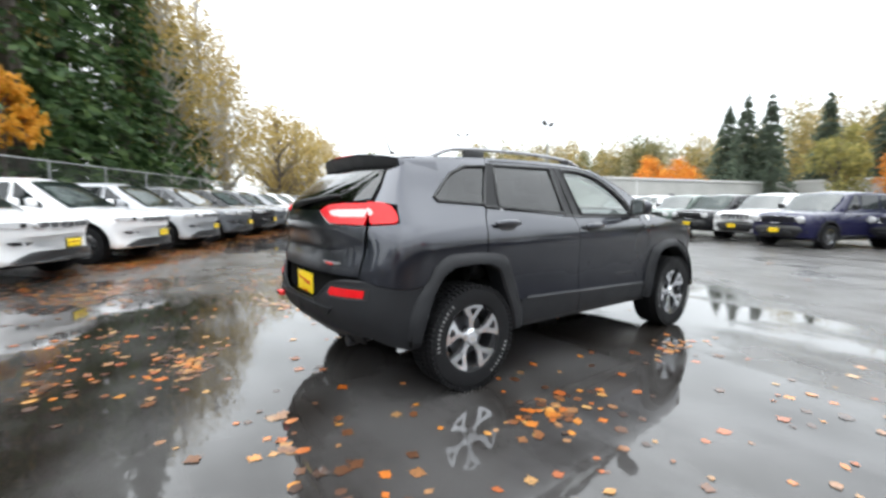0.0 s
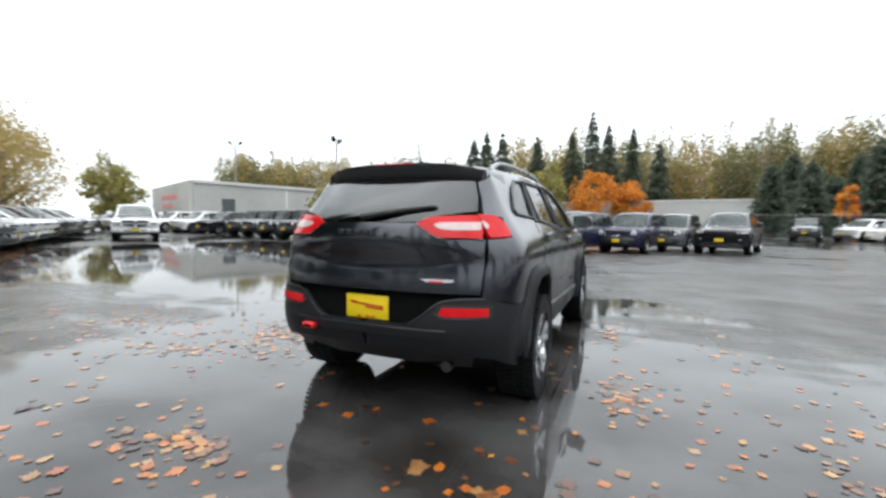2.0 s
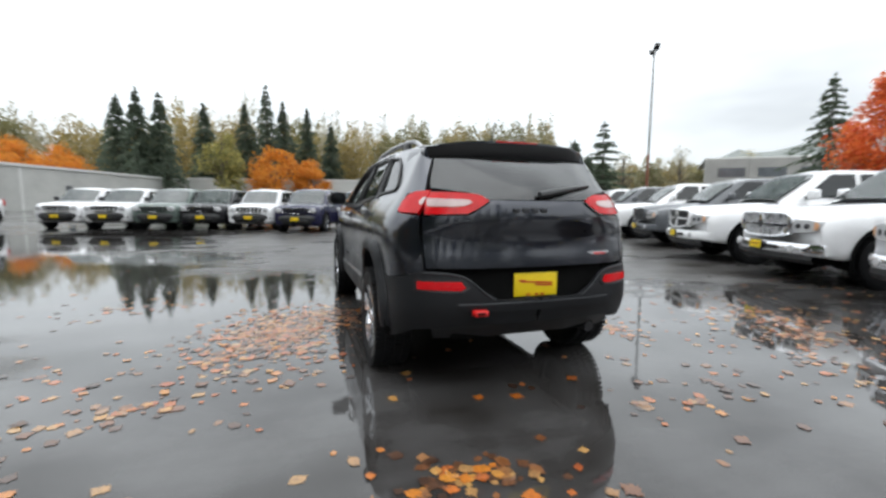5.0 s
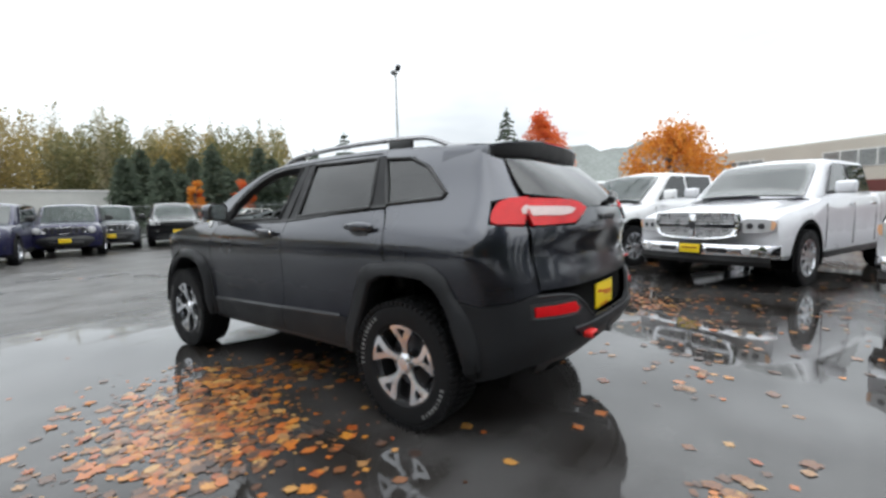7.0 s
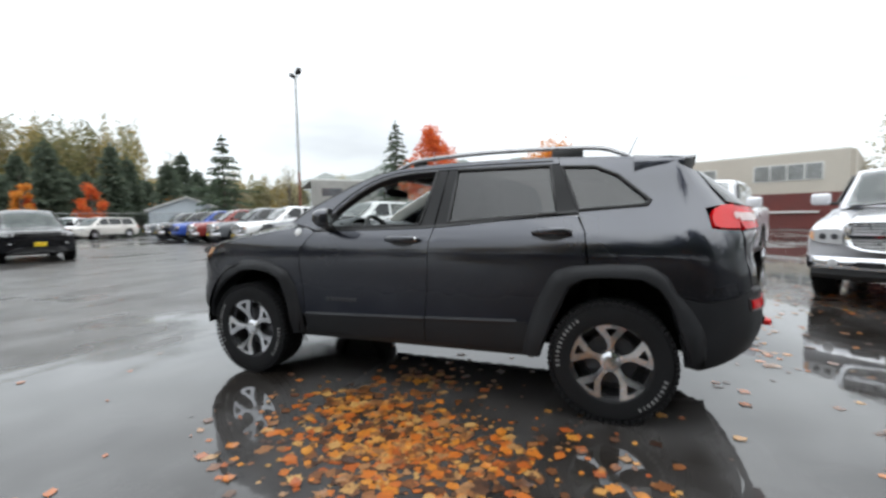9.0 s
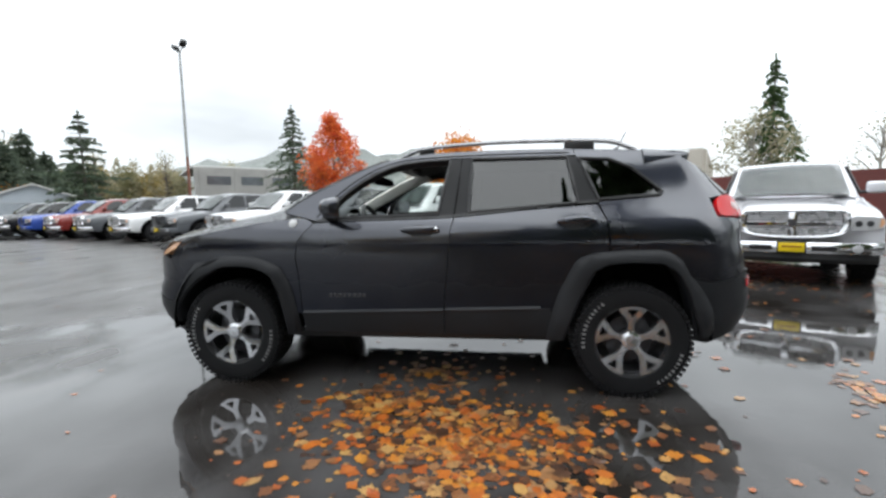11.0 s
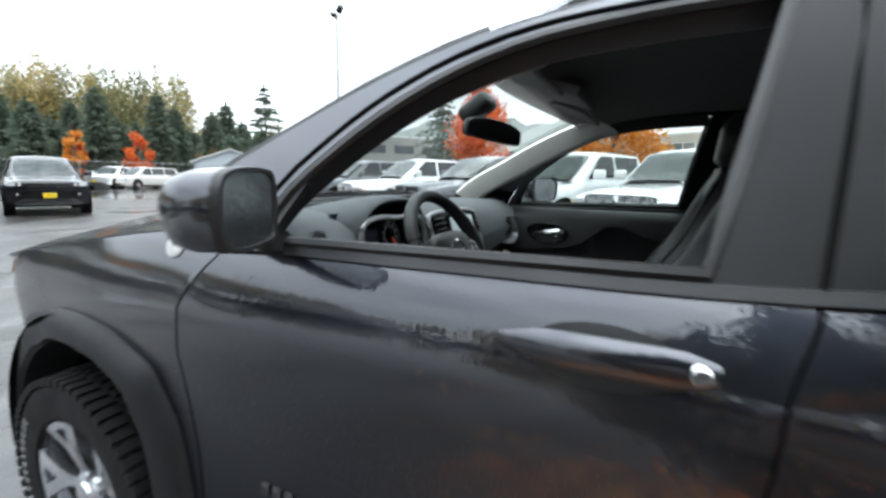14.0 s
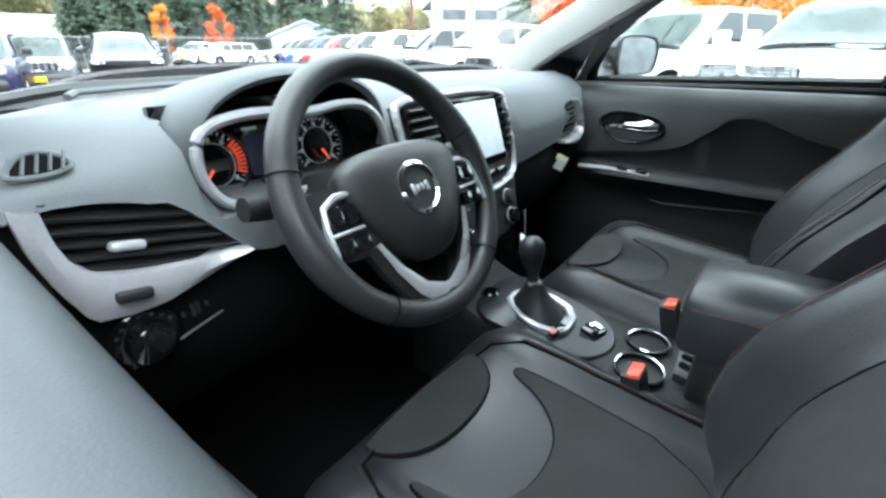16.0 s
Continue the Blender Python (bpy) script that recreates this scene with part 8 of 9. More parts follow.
bm = bmesh.new()
rings = []
for k in range(64):
    t = 2 * math.pi * k / 64
    thick = 0.0172 + 0.0025 * max(0, math.cos(2 * t - 0.5)) ** 4
    rings.append([sw(math.cos(t) * (0.1715 + thick * math.cos(a)), math.sin(t) * (0.1715 + thick * math.cos(a)), thick * math.sin(a) * 1.08) for a in (2 * math.pi * j / 16 for j in range(16))])
rings.append(rings[0])
add_loft(bm, rings, True, False)
wheel_rim = cabin_part("steering_wheel", bm, M_GRIP, "black leather steering wheel")
for deg in (163, 17, 232, 308):
    bm = bmesh.new()
    t = radians(deg)
    add_tube(bm, [sw(math.cos(t) * (0.1715 + 0.0195 * math.cos(a)), math.sin(t) * (0.1715 + 0.0195 * math.cos(a)), 0.021 * math.sin(a)) for a in np.linspace(0, 2 * math.pi, 14)], 0.0012, 4)
    cabin_part("rim_seam", bm, M_VOID, "", wheel_rim)
bm = bmesh.new()
pad = rounded([(-0.118, 0, 0.030), (-0.075, 0, 0.058), (0.075, 0, 0.058), (0.118, 0, 0.030), (0.092, 0, -0.035), (0.05, 0, -0.095), (0, 0, -0.108), (-0.05, 0, -0.095), (-0.092, 0, -0.035)], 2)
add_loft(bm, [[sw(p.x * k, (p.z + 0.015) * k - 0.015, n) for p in pad] for k, n in ((0.9, -0.03), (1.0, 0.0), (0.97, 0.013), (0.86, 0.021), (0.5, 0.026), (0.1, 0.027))])
cabin_part("airbag_pad", bm, M_GRIP, "black airbag cover", wheel_rim, 60)
EM = SW @ pose(0, 0, -0.010, 0, 0, -90)
bm = bmesh.new()
add_lathe(bm, [(0.036, 0.022), (0.0365, 0.028), (0.032, 0.0305), (0.0295, 0.027)], EM, 40)
cabin_part("emblem_ring", bm, M_CHROME, "chrome emblem ring", wheel_rim)
bm = bmesh.new()
add_lathe(bm, [(0.030, 0.020), (0.030, 0.0265), (0.001, 0.0275)], EM, 28)
cabin_part("emblem_disc", bm, M_GRIP, "dark emblem disc", wheel_rim)
for x, w, h in ((-0.014, 0.006, 0.015), (-0.005, 0.006, 0.010), (0.004, 0.006, 0.010), (0.013, 0.006, 0.014)):
    bm = bmesh.new()
    add_box(bm, sw(x, -0.011, 0.0285), (w, 0.003, h), pose(0, 0, 0, -29, 0, 0), 0.001, 1)
    cabin_part("emblem_mark", bm, M_SATIN, "silver emblem mark", wheel_rim)
for sx in (1, -1):
    bm = bmesh.new()
    add_loft(bm, [[sw(sx * x, v0, n), sw(sx * x, v1, n), sw(sx * x, v1, n - 0.02), sw(sx * x, v0, n - 0.02)] for x, v0, v1, n in ((0.06, -0.065, 0.04, 0.006), (0.11, -0.065, 0.028, 0.004), (0.163, -0.055, 0.022, -0.002))])
    spoke_ob = cabin_part("wheel_spoke", bm, M_GRIP, "black wheel spoke", wheel_rim)
    bm = bmesh.new()
    add_tube(bm, [sw(sx * x, v, n) for x, v, n in ((0.086, 0.012, 0.012), (0.120, 0.012, 0.010), (0.139, 0.004, 0.009), (0.146, -0.020, 0.009), (0.148, -0.060, 0.009))], 0.0045, 6)
    cabin_part("spoke_trim", bm, M_SATIN, "silver switch surround", spoke_ob)
    bm = bmesh.new()
    add_box(bm, sw(sx * 0.120, -0.030, 0.010), (0.048, 0.006, 0.004), pose(0, 0, 0, -29, 0, 0), 0.001, 1)
    cabin_part("spoke_bar", bm, M_SATIN, "silver bar between switches", spoke_ob)
    for i in range(2):
        for j in range(2):
            bm = bmesh.new()
            add_box(bm, sw(sx * (0.106 + 0.024 * i), -0.011 - 0.037 * j, 0.009), (0.021, 0.010, 0.026 if j == 0 else 0.020), pose(0, 0, 0, -29, 0, 0), 0.004)
            cabin_part("wheel_button", bm, M_GLOSS, "black wheel switch", spoke_ob)
    bm = bmesh.new()
    add_loft(bm, [[sw(sx * (x - w), v - 0.002, n), sw(sx * (x + w), v, n), sw(sx * (x + w), v, n - 0.014), sw(sx * (x - w), v, n - 0.014)] for x, v, w, n in ((0.090, -0.055, 0.016, 0.004), (0.072, -0.098, 0.017, 0.003), (0.044, -0.142, 0.02, 0.0), (0.020, -0.166, 0.022, -0.002))])
    lower_ob = cabin_part("lower_spoke", bm, M_GRIP, "black lower spoke", wheel_rim)
    bm = bmesh.new()
    add_loft(bm, [[sw(sx * (x - w), v + w * 0.5, n - 0.003), sw(sx * x, v, n), sw(sx * (x + w), v - w * 0.4, n - 0.003), sw(sx * x, v, n - 0.010)] for x, v, w, n in ((0.088, -0.058, 0.003, 0.014), (0.072, -0.096, 0.006, 0.013), (0.046, -0.132, 0.010, 0.011), (0.022, -0.148, 0.015, 0.010), (0.0, -0.152, 0.017, 0.010))])
    cabin_part("spoke_trim", bm, M_SATIN, "satin silver spoke trim", lower_ob)
bm = bmesh.new()
add_tube(bm, [(-0.378, 0.49, 1.06), (-0.378, 0.68, 0.98)], [0.055, 0.075], 14)
cabin_part("steering_column", bm, M_DOORIN, "black column shroud")
for sx in (1, -1):
    bm = bmesh.new()
    add_tube(bm, [(-0.378 + sx * 0.05, 0.52, 1.065), (-0.378 + sx * 0.13, 0.505, 1.085), (-0.378 + sx * 0.165, 0.50, 1.090), (-0.378 + sx * 0.195, 0.497, 1.095)], [0.009, 0.010, 0.016, 0.014], 10)
    cabin_part("indicator_stalk", bm, M_DOORIN, "black column stalk")

# centre console
bm = bmesh.new()
add_loft(bm, [[(x, y, z) for x, z in ((-0.125, 0.5), (-0.122, zt - 0.02), (-0.108, zt), (0.108, zt), (0.122, zt - 0.02), (0.125, 0.5))] for y, zt in ((0.66, 0.80), (0.56, 0.745), (0.48, 0.716), (0.30, 0.696), (0.13, 0.690), (0.05, 0.690), (-0.35, 0.68))])
console = cabin_part("centre_console", bm, M_DOORIN, "black centre console")
bm = bmesh.new()
deck = rounded([(-0.110, 0.52, 0), (-0.112, 0.36, 0), (-0.10, 0.25, 0), (-0.03, 0.205, 0), (0.04, 0.215, 0), (0.09, 0.27, 0), (0.112, 0.40, 0), (0.108, 0.52, 0)], 2)
dz = lambda y: 0.700 + 0.10 * (y - 0.33)
add_loft(bm, [[(p.x * k, 0.37 + (p.y - 0.37) * k, dz(p.y) + h) for p in deck] for k, h in ((1.0, -0.02), (1.0, 0.004), (0.97, 0.010), (0.3, 0.010))])
plat = cabin_part("shift_deck", bm, M_LEDGE, "dark grey shift panel", console)
bm = bmesh.new()
ring = rounded([(-0.072, 0.375, 0), (-0.035, 0.455, 0), (0.035, 0.462, 0), (0.078, 0.395, 0), (0.048, 0.305, 0), (-0.055, 0.300, 0)], 1)
add_loft(bm, [[(0.003 + (p.x - 0.003) * k, 0.38 + (p.y - 0.38) * k, dz(p.y) + h) for p in ring] for k, h in ((1.0, 0.004), (1.0, 0.018), (0.93, 0.021), (0.80, 0.018), (0.78, 0.004))])
cabin_part("shift_bezel", bm, M_SATIN, "satin silver shift surround", console)
bm = bmesh.new()
add_loft(bm, [[(0.003 + (p.x - 0.003) * k, 0.385 + (p.y - 0.38) * k + 0.02 * (1 - k), z + 0.1 * (p.y - 0.38) * k) for p in ring] for k, z in ((0.79, 0.716), (0.62, 0.735), (0.42, 0.752), (0.36, 0.760), (0.22, 0.785))])
cabin_part("shift_boot", bm, M_LEATHER, "black pleated shift boot", console)
bm = bmesh.new()
add_tube(bm, [(0, 0.402, 0.77), (0.0, 0.406, 0.800), (0.0, 0.410, 0.825), (0, 0.413, 0.85), (0, 0.416, 0.872), (0, 0.418, 0.885), (0, 0.419, 0.890)], [0.011, 0.012, 0.021, 0.0285, 0.028, 0.018, 0.004], 16)
cabin_part("shift_knob", bm, M_LEATHER, "black shift knob", console, 60)
bm = bmesh.new()
add_tube(bm, [(0, 0.400, 0.762), (0, 0.403, 0.785)], 0.0145, 14)
cabin_part("shift_collar", bm, M_SATIN, "silver shift collar", console)
bm = bmesh.new()
add_box(bm, (-0.045, 0.318, 0.7145), (0.05, 0.018, 0.008), pose(0, 0, 0, 6, 0, -8), 0.002)
strip = cabin_part("gear_strip", bm, M_GLOSS, "dark gear indicator strip", console)
bm = bmesh.new()
add_box(bm, (-0.062, 0.321, 0.719), (0.010, 0.010, 0.004), pose(0, 0, 0, 6, 0, -8))
cabin_part("gear_light", bm, M_BELTRED, "red gear light", strip)
bm = bmesh.new()
add_box(bm, (0.018, 0.262, 0.704), (0.045, 0.04, 0.012), pose(0, 0, 0, 5, 0, -18), 0.004)
cabin_part("brake_recess", bm, M_GLOSS, "black switch recess", console)
bm = bmesh.new()
add_box(bm, (0.022, 0.258, 0.711), (0.024, 0.026, 0.010), pose(0, 0, 0, 14, 0, -18), 0.004)
cabin_part("park_switch", bm, M_CHROME, "bright parking brake switch", console)
bm = bmesh.new()
add_lathe(bm, [(0.022, 0.0), (0.021, 0.016), (0.016, 0.020), (0.001, 0.020)], pose(-0.02, 0.50, 0.716, 0, -90, 0), 22)
cabin_part("terrain_knob", bm, M_GLOSS, "black rotary terrain knob", console)
for y, x, r in ((0.158, 0.052, 0.040), (0.150, -0.048, 0.044)):
    bm = bmesh.new()
    add_lathe(bm, [(r + 0.002, 0.0), (r + 0.002, 0.006), (r - 0.002, 0.007), (r - 0.004, -0.055), (0.001, -0.055)], pose(x, y, 0.694, 0, -90, 0), 28)
    cup = cabin_part("cup_holder", bm, M_GLOSS, "black cup holder", console)
    bm = bmesh.new()
    add_tube(bm, [(x + r * math.cos(t), y + r * math.sin(t), 0.7015) for t in np.linspace(0, 2 * math.pi, 30)], 0.0022, 5)
    cabin_part("cup_rim", bm, M_ALLOY, "thin bright rim", cup)
bm = bmesh.new()
add_loft(bm, [[(x, y, 0.698 + dz2) for x, y in ((-0.03, 0.095), (0.095, 0.10), (0.10, 0.055), (-0.04, 0.05))] for dz2 in (-0.02, 0.008)])
tray = cabin_part("coin_tray", bm, M_LEDGE, "grey coin tray", console)
for k in range(3):
    bm = bmesh.new()
    add_box(bm, (0.0 + 0.03 * k, 0.077, 0.709), (0.012, 0.030, 0.006), pose(0, 0, 0, 0, 0, -14), 0.002, 1)
    cabin_part("tray_slot", bm, M_VOID, "", tray)
bm = bmesh.new()
rows = []
for y, zt, zb, k in ((0.100, 0.885, 0.83, 0.88), (0.103, 0.892, 0.80, 0.95), (0.092, 0.905, 0.79, 1.0), (0.02, 0.913, 0.785, 1.0), (-0.15, 0.918, 0.785, 1.0), (-0.30, 0.915, 0.785, 1.0)):
    rows.append([(0.008 + x * k, y, z) for x, z in ((-0.088, zb), (-0.092, zb + 0.035), (-0.088, zt - 0.022), (-0.070, zt - 0.004), (0, zt), (0.070, zt - 0.004), (0.088, zt - 0.022), (0.092, zb + 0.035), (0.088, zb))])
add_loft(bm, rows)
arm = cabin_part("armrest", bm, M_LEATHER, "black padded armrest", console, 55)
bm = bmesh.new()
add_box(bm, (0.008, -0.11, 0.735), (0.165, 0.36, 0.10), None, 0.012)
cabin_part("armrest_box", bm, M_DOORIN, "", console)
for pts in ([(-0.082, 0.09, 0.872), (-0.085, 0.0, 0.876), (-0.085, -0.28, 0.878)], [(-0.075, 0.105, 0.868), (0.008, 0.1065, 0.870), (0.09, 0.105, 0.868)]):
    bm = bmesh.new()
    add_tube(bm, pts, 0.0016, 4)
    cabin_part("stitching", bm, M_STITCH, "", arm)

BACK = curve([0.60, 0.67, 0.78, 0.85, 0.945, 1.0, 1.06, 1.113, 1.25, 1.32], [0.005, 0.018, 0.035, 0.024, -0.018, -0.055, -0.098, -0.127, -0.190, -0.225])
WING = lambda z: 0.070 * smoothstep(0.62, 0.80, z) * smoothstep(1.30, 1.10, z)
SIDE = curve([0.62, 0.75, 0.88, 1.0, 1.12, 1.22, 1.30, 1.33], [0.225, 0.248, 0.258, 0.255, 0.238, 0.205, 0.165, 0.135])


def back_y(x, z):
    """The front of the backrest: bolsters stand before a hollow middle with a lumbar swell."""
    a = abs(x) / SIDE(z)
    return BACK(z) - WING(z) * (1 - smoothstep(0.52, 0.80, a)) - 0.055 * smoothstep(0.86, 1.0, a) + 0.012 * smoothstep(0.5, 0.0, a) * smoothstep(0.7, 0.85, z) * smoothstep(1.05, 0.9, z)


def cushion_top(x, y):
    """The top of the seat cushion, with rolled side bolsters."""
    a = abs(x)
    return curve([-0.10, 0.10, 0.26, 0.36, 0.42, 0.455], [0.690, 0.702, 0.718, 0.728, 0.720, 0.690])(y) + 0.034 * smoothstep(0.125, 0.195, a) * smoothstep(0.47, 0.36, y) - 0.075 * smoothstep(0.215, 0.26, a) ** 2


def sheet(poly, height, lift, thick=0.004, step=0.04):
    """A rounded patch laid on a surface given by height(x, y)."""
    pts = rounded([(x, y, 0) for x, y in poly], 2)
    bm = bmesh.new()
    bm.faces.new([bm.verts.new((p.x, p.y, 0)) for p in pts])
    for axis in (0, 1):
        for q in np.arange(-0.4, 1.5, step):
            co, no = [0, 0, 0], [0, 0, 0]
            co[axis], no[axis] = q, 1
            bmesh.ops.bisect_plane(bm, geom=bm.verts[:] + bm.edges[:] + bm.faces[:], plane_co=co, plane_no=no, dist=1e-5)
    for v in bm.verts:
        v.co = height(v.co.x, v.co.y, lift)
    bmesh.ops.solidify(bm, geom=bm.faces[:], thickness=thick)
    return bm, pts


ON_SEAT = lambda x, y, h: Vector((x, y, cushion_top(x, y) + h))
ON_BACK = lambda x, z, h: Vector((x, back_y(x, z) + h, z))


def seat(x0, inner):
    chair = thing("car_seat", "black leather bucket seat with cloth inserts and rust stitching", "car seat", "front seats", pose(x0, 0, 0))
    cols = [-0.262, -0.258, -0.248, -0.232, -0.212, -0.19, -0.165, -0.14, -0.10, -0.05, 0, 0.05, 0.10, 0.14, 0.165, 0.19, 0.212, 0.232, 0.248, 0.258, 0.262]
    bm = bmesh.new()
    rings = []
    for y, k in ((0.462, 0.90), (0.455, 0.93), (0.44, 0.96), (0.42, 0.98), (0.39, 1), (0.34, 1), (0.28, 1), (0.20, 1), (0.12, 1), (0.04, 1), (-0.10, 1)):
        low = 0.60 if y > 0.45 else 0.55
        rings.append([(x * k, y, cushion_top(x, y) - (0.03 if y > 0.46 else 0)) for x in cols] + [(0.25 * k, y, low), (-0.25 * k, y, low)])
    add_loft(bm, rings)
    cushion = part("seat_cushion", bm, M_LEATHER, chair, "black leather seat cushion", 60)
    for poly in ([(-0.125, 0.43), (0.125, 0.43), (0.14, 0.39), (0.075, 0.325), (-0.075, 0.325), (-0.14, 0.39)],
                 [(-0.055, 0.195), (0.055, 0.195), (0.115, 0.25), (0.135, 0.33), (0.152, 0.30), (0.148, -0.04), (-0.148, -0.04), (-0.152, 0.30), (-0.135, 0.33), (-0.115, 0.25)]):
        bm, pts = sheet(poly, ON_SEAT, 0.0025)
        part("seat_insert", bm, M_CLOTH, cushion, "dark grey cloth insert", 60)
        bm = bmesh.new()
        add_tube(bm, [ON_SEAT(p.x * 1.015, p.y, 0.001) for p in pts + pts[:1]], 0.0035, 5)
        part("seam", bm, M_VOID, cushion, "dark sewn seam")
    for sx in (1, -1):
        for off, r, material in ((0.0, 0.0026, M_VOID), (0.008, 0.0014, M_STITCH)):
            bm = bmesh.new()
            add_tube(bm, [ON_SEAT(sx * (x + off), y, 0.001) for x, y in ((0.12, 0.405), (0.165, 0.385), (0.19, 0.33), (0.198, 0.25), (0.2, 0.15), (0.2, 0.0))], r, 5)
            part("stitching" if material is M_STITCH else "seam", bm, material, cushion, "rust-coloured stitching" if material is M_STITCH else "dark sewn seam")
    # backrest
    bm = bmesh.new()
    rings = []
    for z in (0.62, 0.66, 0.72, 0.78, 0.84, 0.90, 0.96, 1.02, 1.08, 1.14, 1.20, 1.25, 1.29, 1.32, 1.335):
        w = SIDE(z)
        us = (-1, -0.985, -0.955, -0.91, -0.85, -0.78, -0.70, -0.62, -0.54, -0.42, -0.22, 0, 0.22, 0.42, 0.54, 0.62, 0.70, 0.78, 0.85, 0.91, 0.955, 0.985, 1)
        row = [(u * w, back_y(u * w, z), z) for u in us]
        yb = BACK(z) - 0.15
        rings.append(row + [(w * 0.97, yb + 0.03, z), (w * 0.6, yb, z), (-w * 0.6, yb, z), (-w * 0.97, yb + 0.03, z)])
    add_loft(bm, rings)
    back = part("backrest", bm, M_LEATHER, chair, "black leather backrest with deep side bolsters", 60)
    bm, pts = sheet([(-0.115, 0.70), (0.115, 0.70), (0.128, 0.85), (0.130, 1.0), (0.118, 1.12), (0.09, 1.20), (-0.09, 1.20), (-0.118, 1.12), (-0.130, 1.0), (-0.128, 0.85)], ON_BACK, 0.003)
    part("back_insert", bm, M_CLOTH, back, "dark grey cloth insert", 60)
    bm = bmesh.new()
    add_tube(bm, [ON_BACK(p.x * 1.02, p.y, 0.001) for p in pts + pts[:1]], 0.0035, 5)
    part("seam", bm, M_VOID, back, "dark sewn seam")
    for sx in (1, -1):
        for off, r, material in ((0.0, 0.0026, M_VOID), (-0.034, 0.0014, M_STITCH)):
            bm = bmesh.new()
            add_tube(bm, [ON_BACK(sx * (SIDE(z) * (0.90 + off)), z, 0.001) for z in (0.70, 0.78, 0.86, 0.94, 1.02, 1.10, 1.18, 1.25, 1.29)], r, 5)
            part("stitching" if material is M_STITCH else "seam", bm, material, back, "rust-coloured stitching" if material is M_STITCH else "dark sewn seam")
        bm = bmesh.new()
        add_tube(bm, [(sx * 0.06, -0.29, 1.30), (sx * 0.06, -0.295, 1.38)], 0.008, 6)
        part("headrest_post", bm, M_CHROME, back)
    bm = bmesh.new()
    add_loft(bm, [[(p.x * k, -0.285 + dy - 0.12 * (p.z * k), 1.42 + p.z * k) for p in rounded([(-0.13, 0, -0.085), (-0.125, 0, 0.06), (-0.085, 0, 0.10), (0.085, 0, 0.10), (0.125, 0, 0.06), (0.13, 0, -0.085)], 2)] for k, dy in ((0.72, 0.062), (0.95, 0.04), (1.0, 0.0), (0.92, -0.045), (0.6, -0.062))])
    part("headrest", bm, M_LEATHER, chair, "black leather headrest", 60)
    # belt buckle beside the console
    bm = bmesh.new()
    bx = inner * 0.237
    add_loft(bm, [[(bx + dx * k, 0.132 + dy * k + (z - 0.7) * 0.25, z) for dx, dy in ((-0.026, -0.016), (0.026, -0.016), (0.026, 0.016), (-0.026, 0.016))] for z, k in ((0.56, 0.7), (0.66, 0.9), (0.735, 1.0), (0.755, 0.94))])
    buckle = part("belt_buckle", bm, M_BLACK, chair, "black seat belt buckle")
    bm = bmesh.new()
    add_box(bm, (bx, 0.142, 0.757), (0.042, 0.022, 0.010), pose(0, 0, 0, -14, 0, 0), 0.003)
    part("release_button", bm, M_BELTRED, buckle, "red release button")
    return chair


seat(-0.372, 1)
seat(0.372, -1)
# rear bench
bench = thing("rear_bench_seat", "black leather rear bench seat behind privacy glass", "car seat")
bm = bmesh.new()
add_box(bm, (0, -0.72, 0.64), (1.3, 0.5, 0.2), None, 0.06, 3)
part("seat_cushion", bm, M_LEATHER, bench)
bm = bmesh.new()
add_box(bm, (0, -1.02, 0.98), (1.3, 0.16, 0.6), pose(0, 0, 0, -14, 0, 0), 0.06, 3)
part("backrest", bm, M_LEATHER, bench)

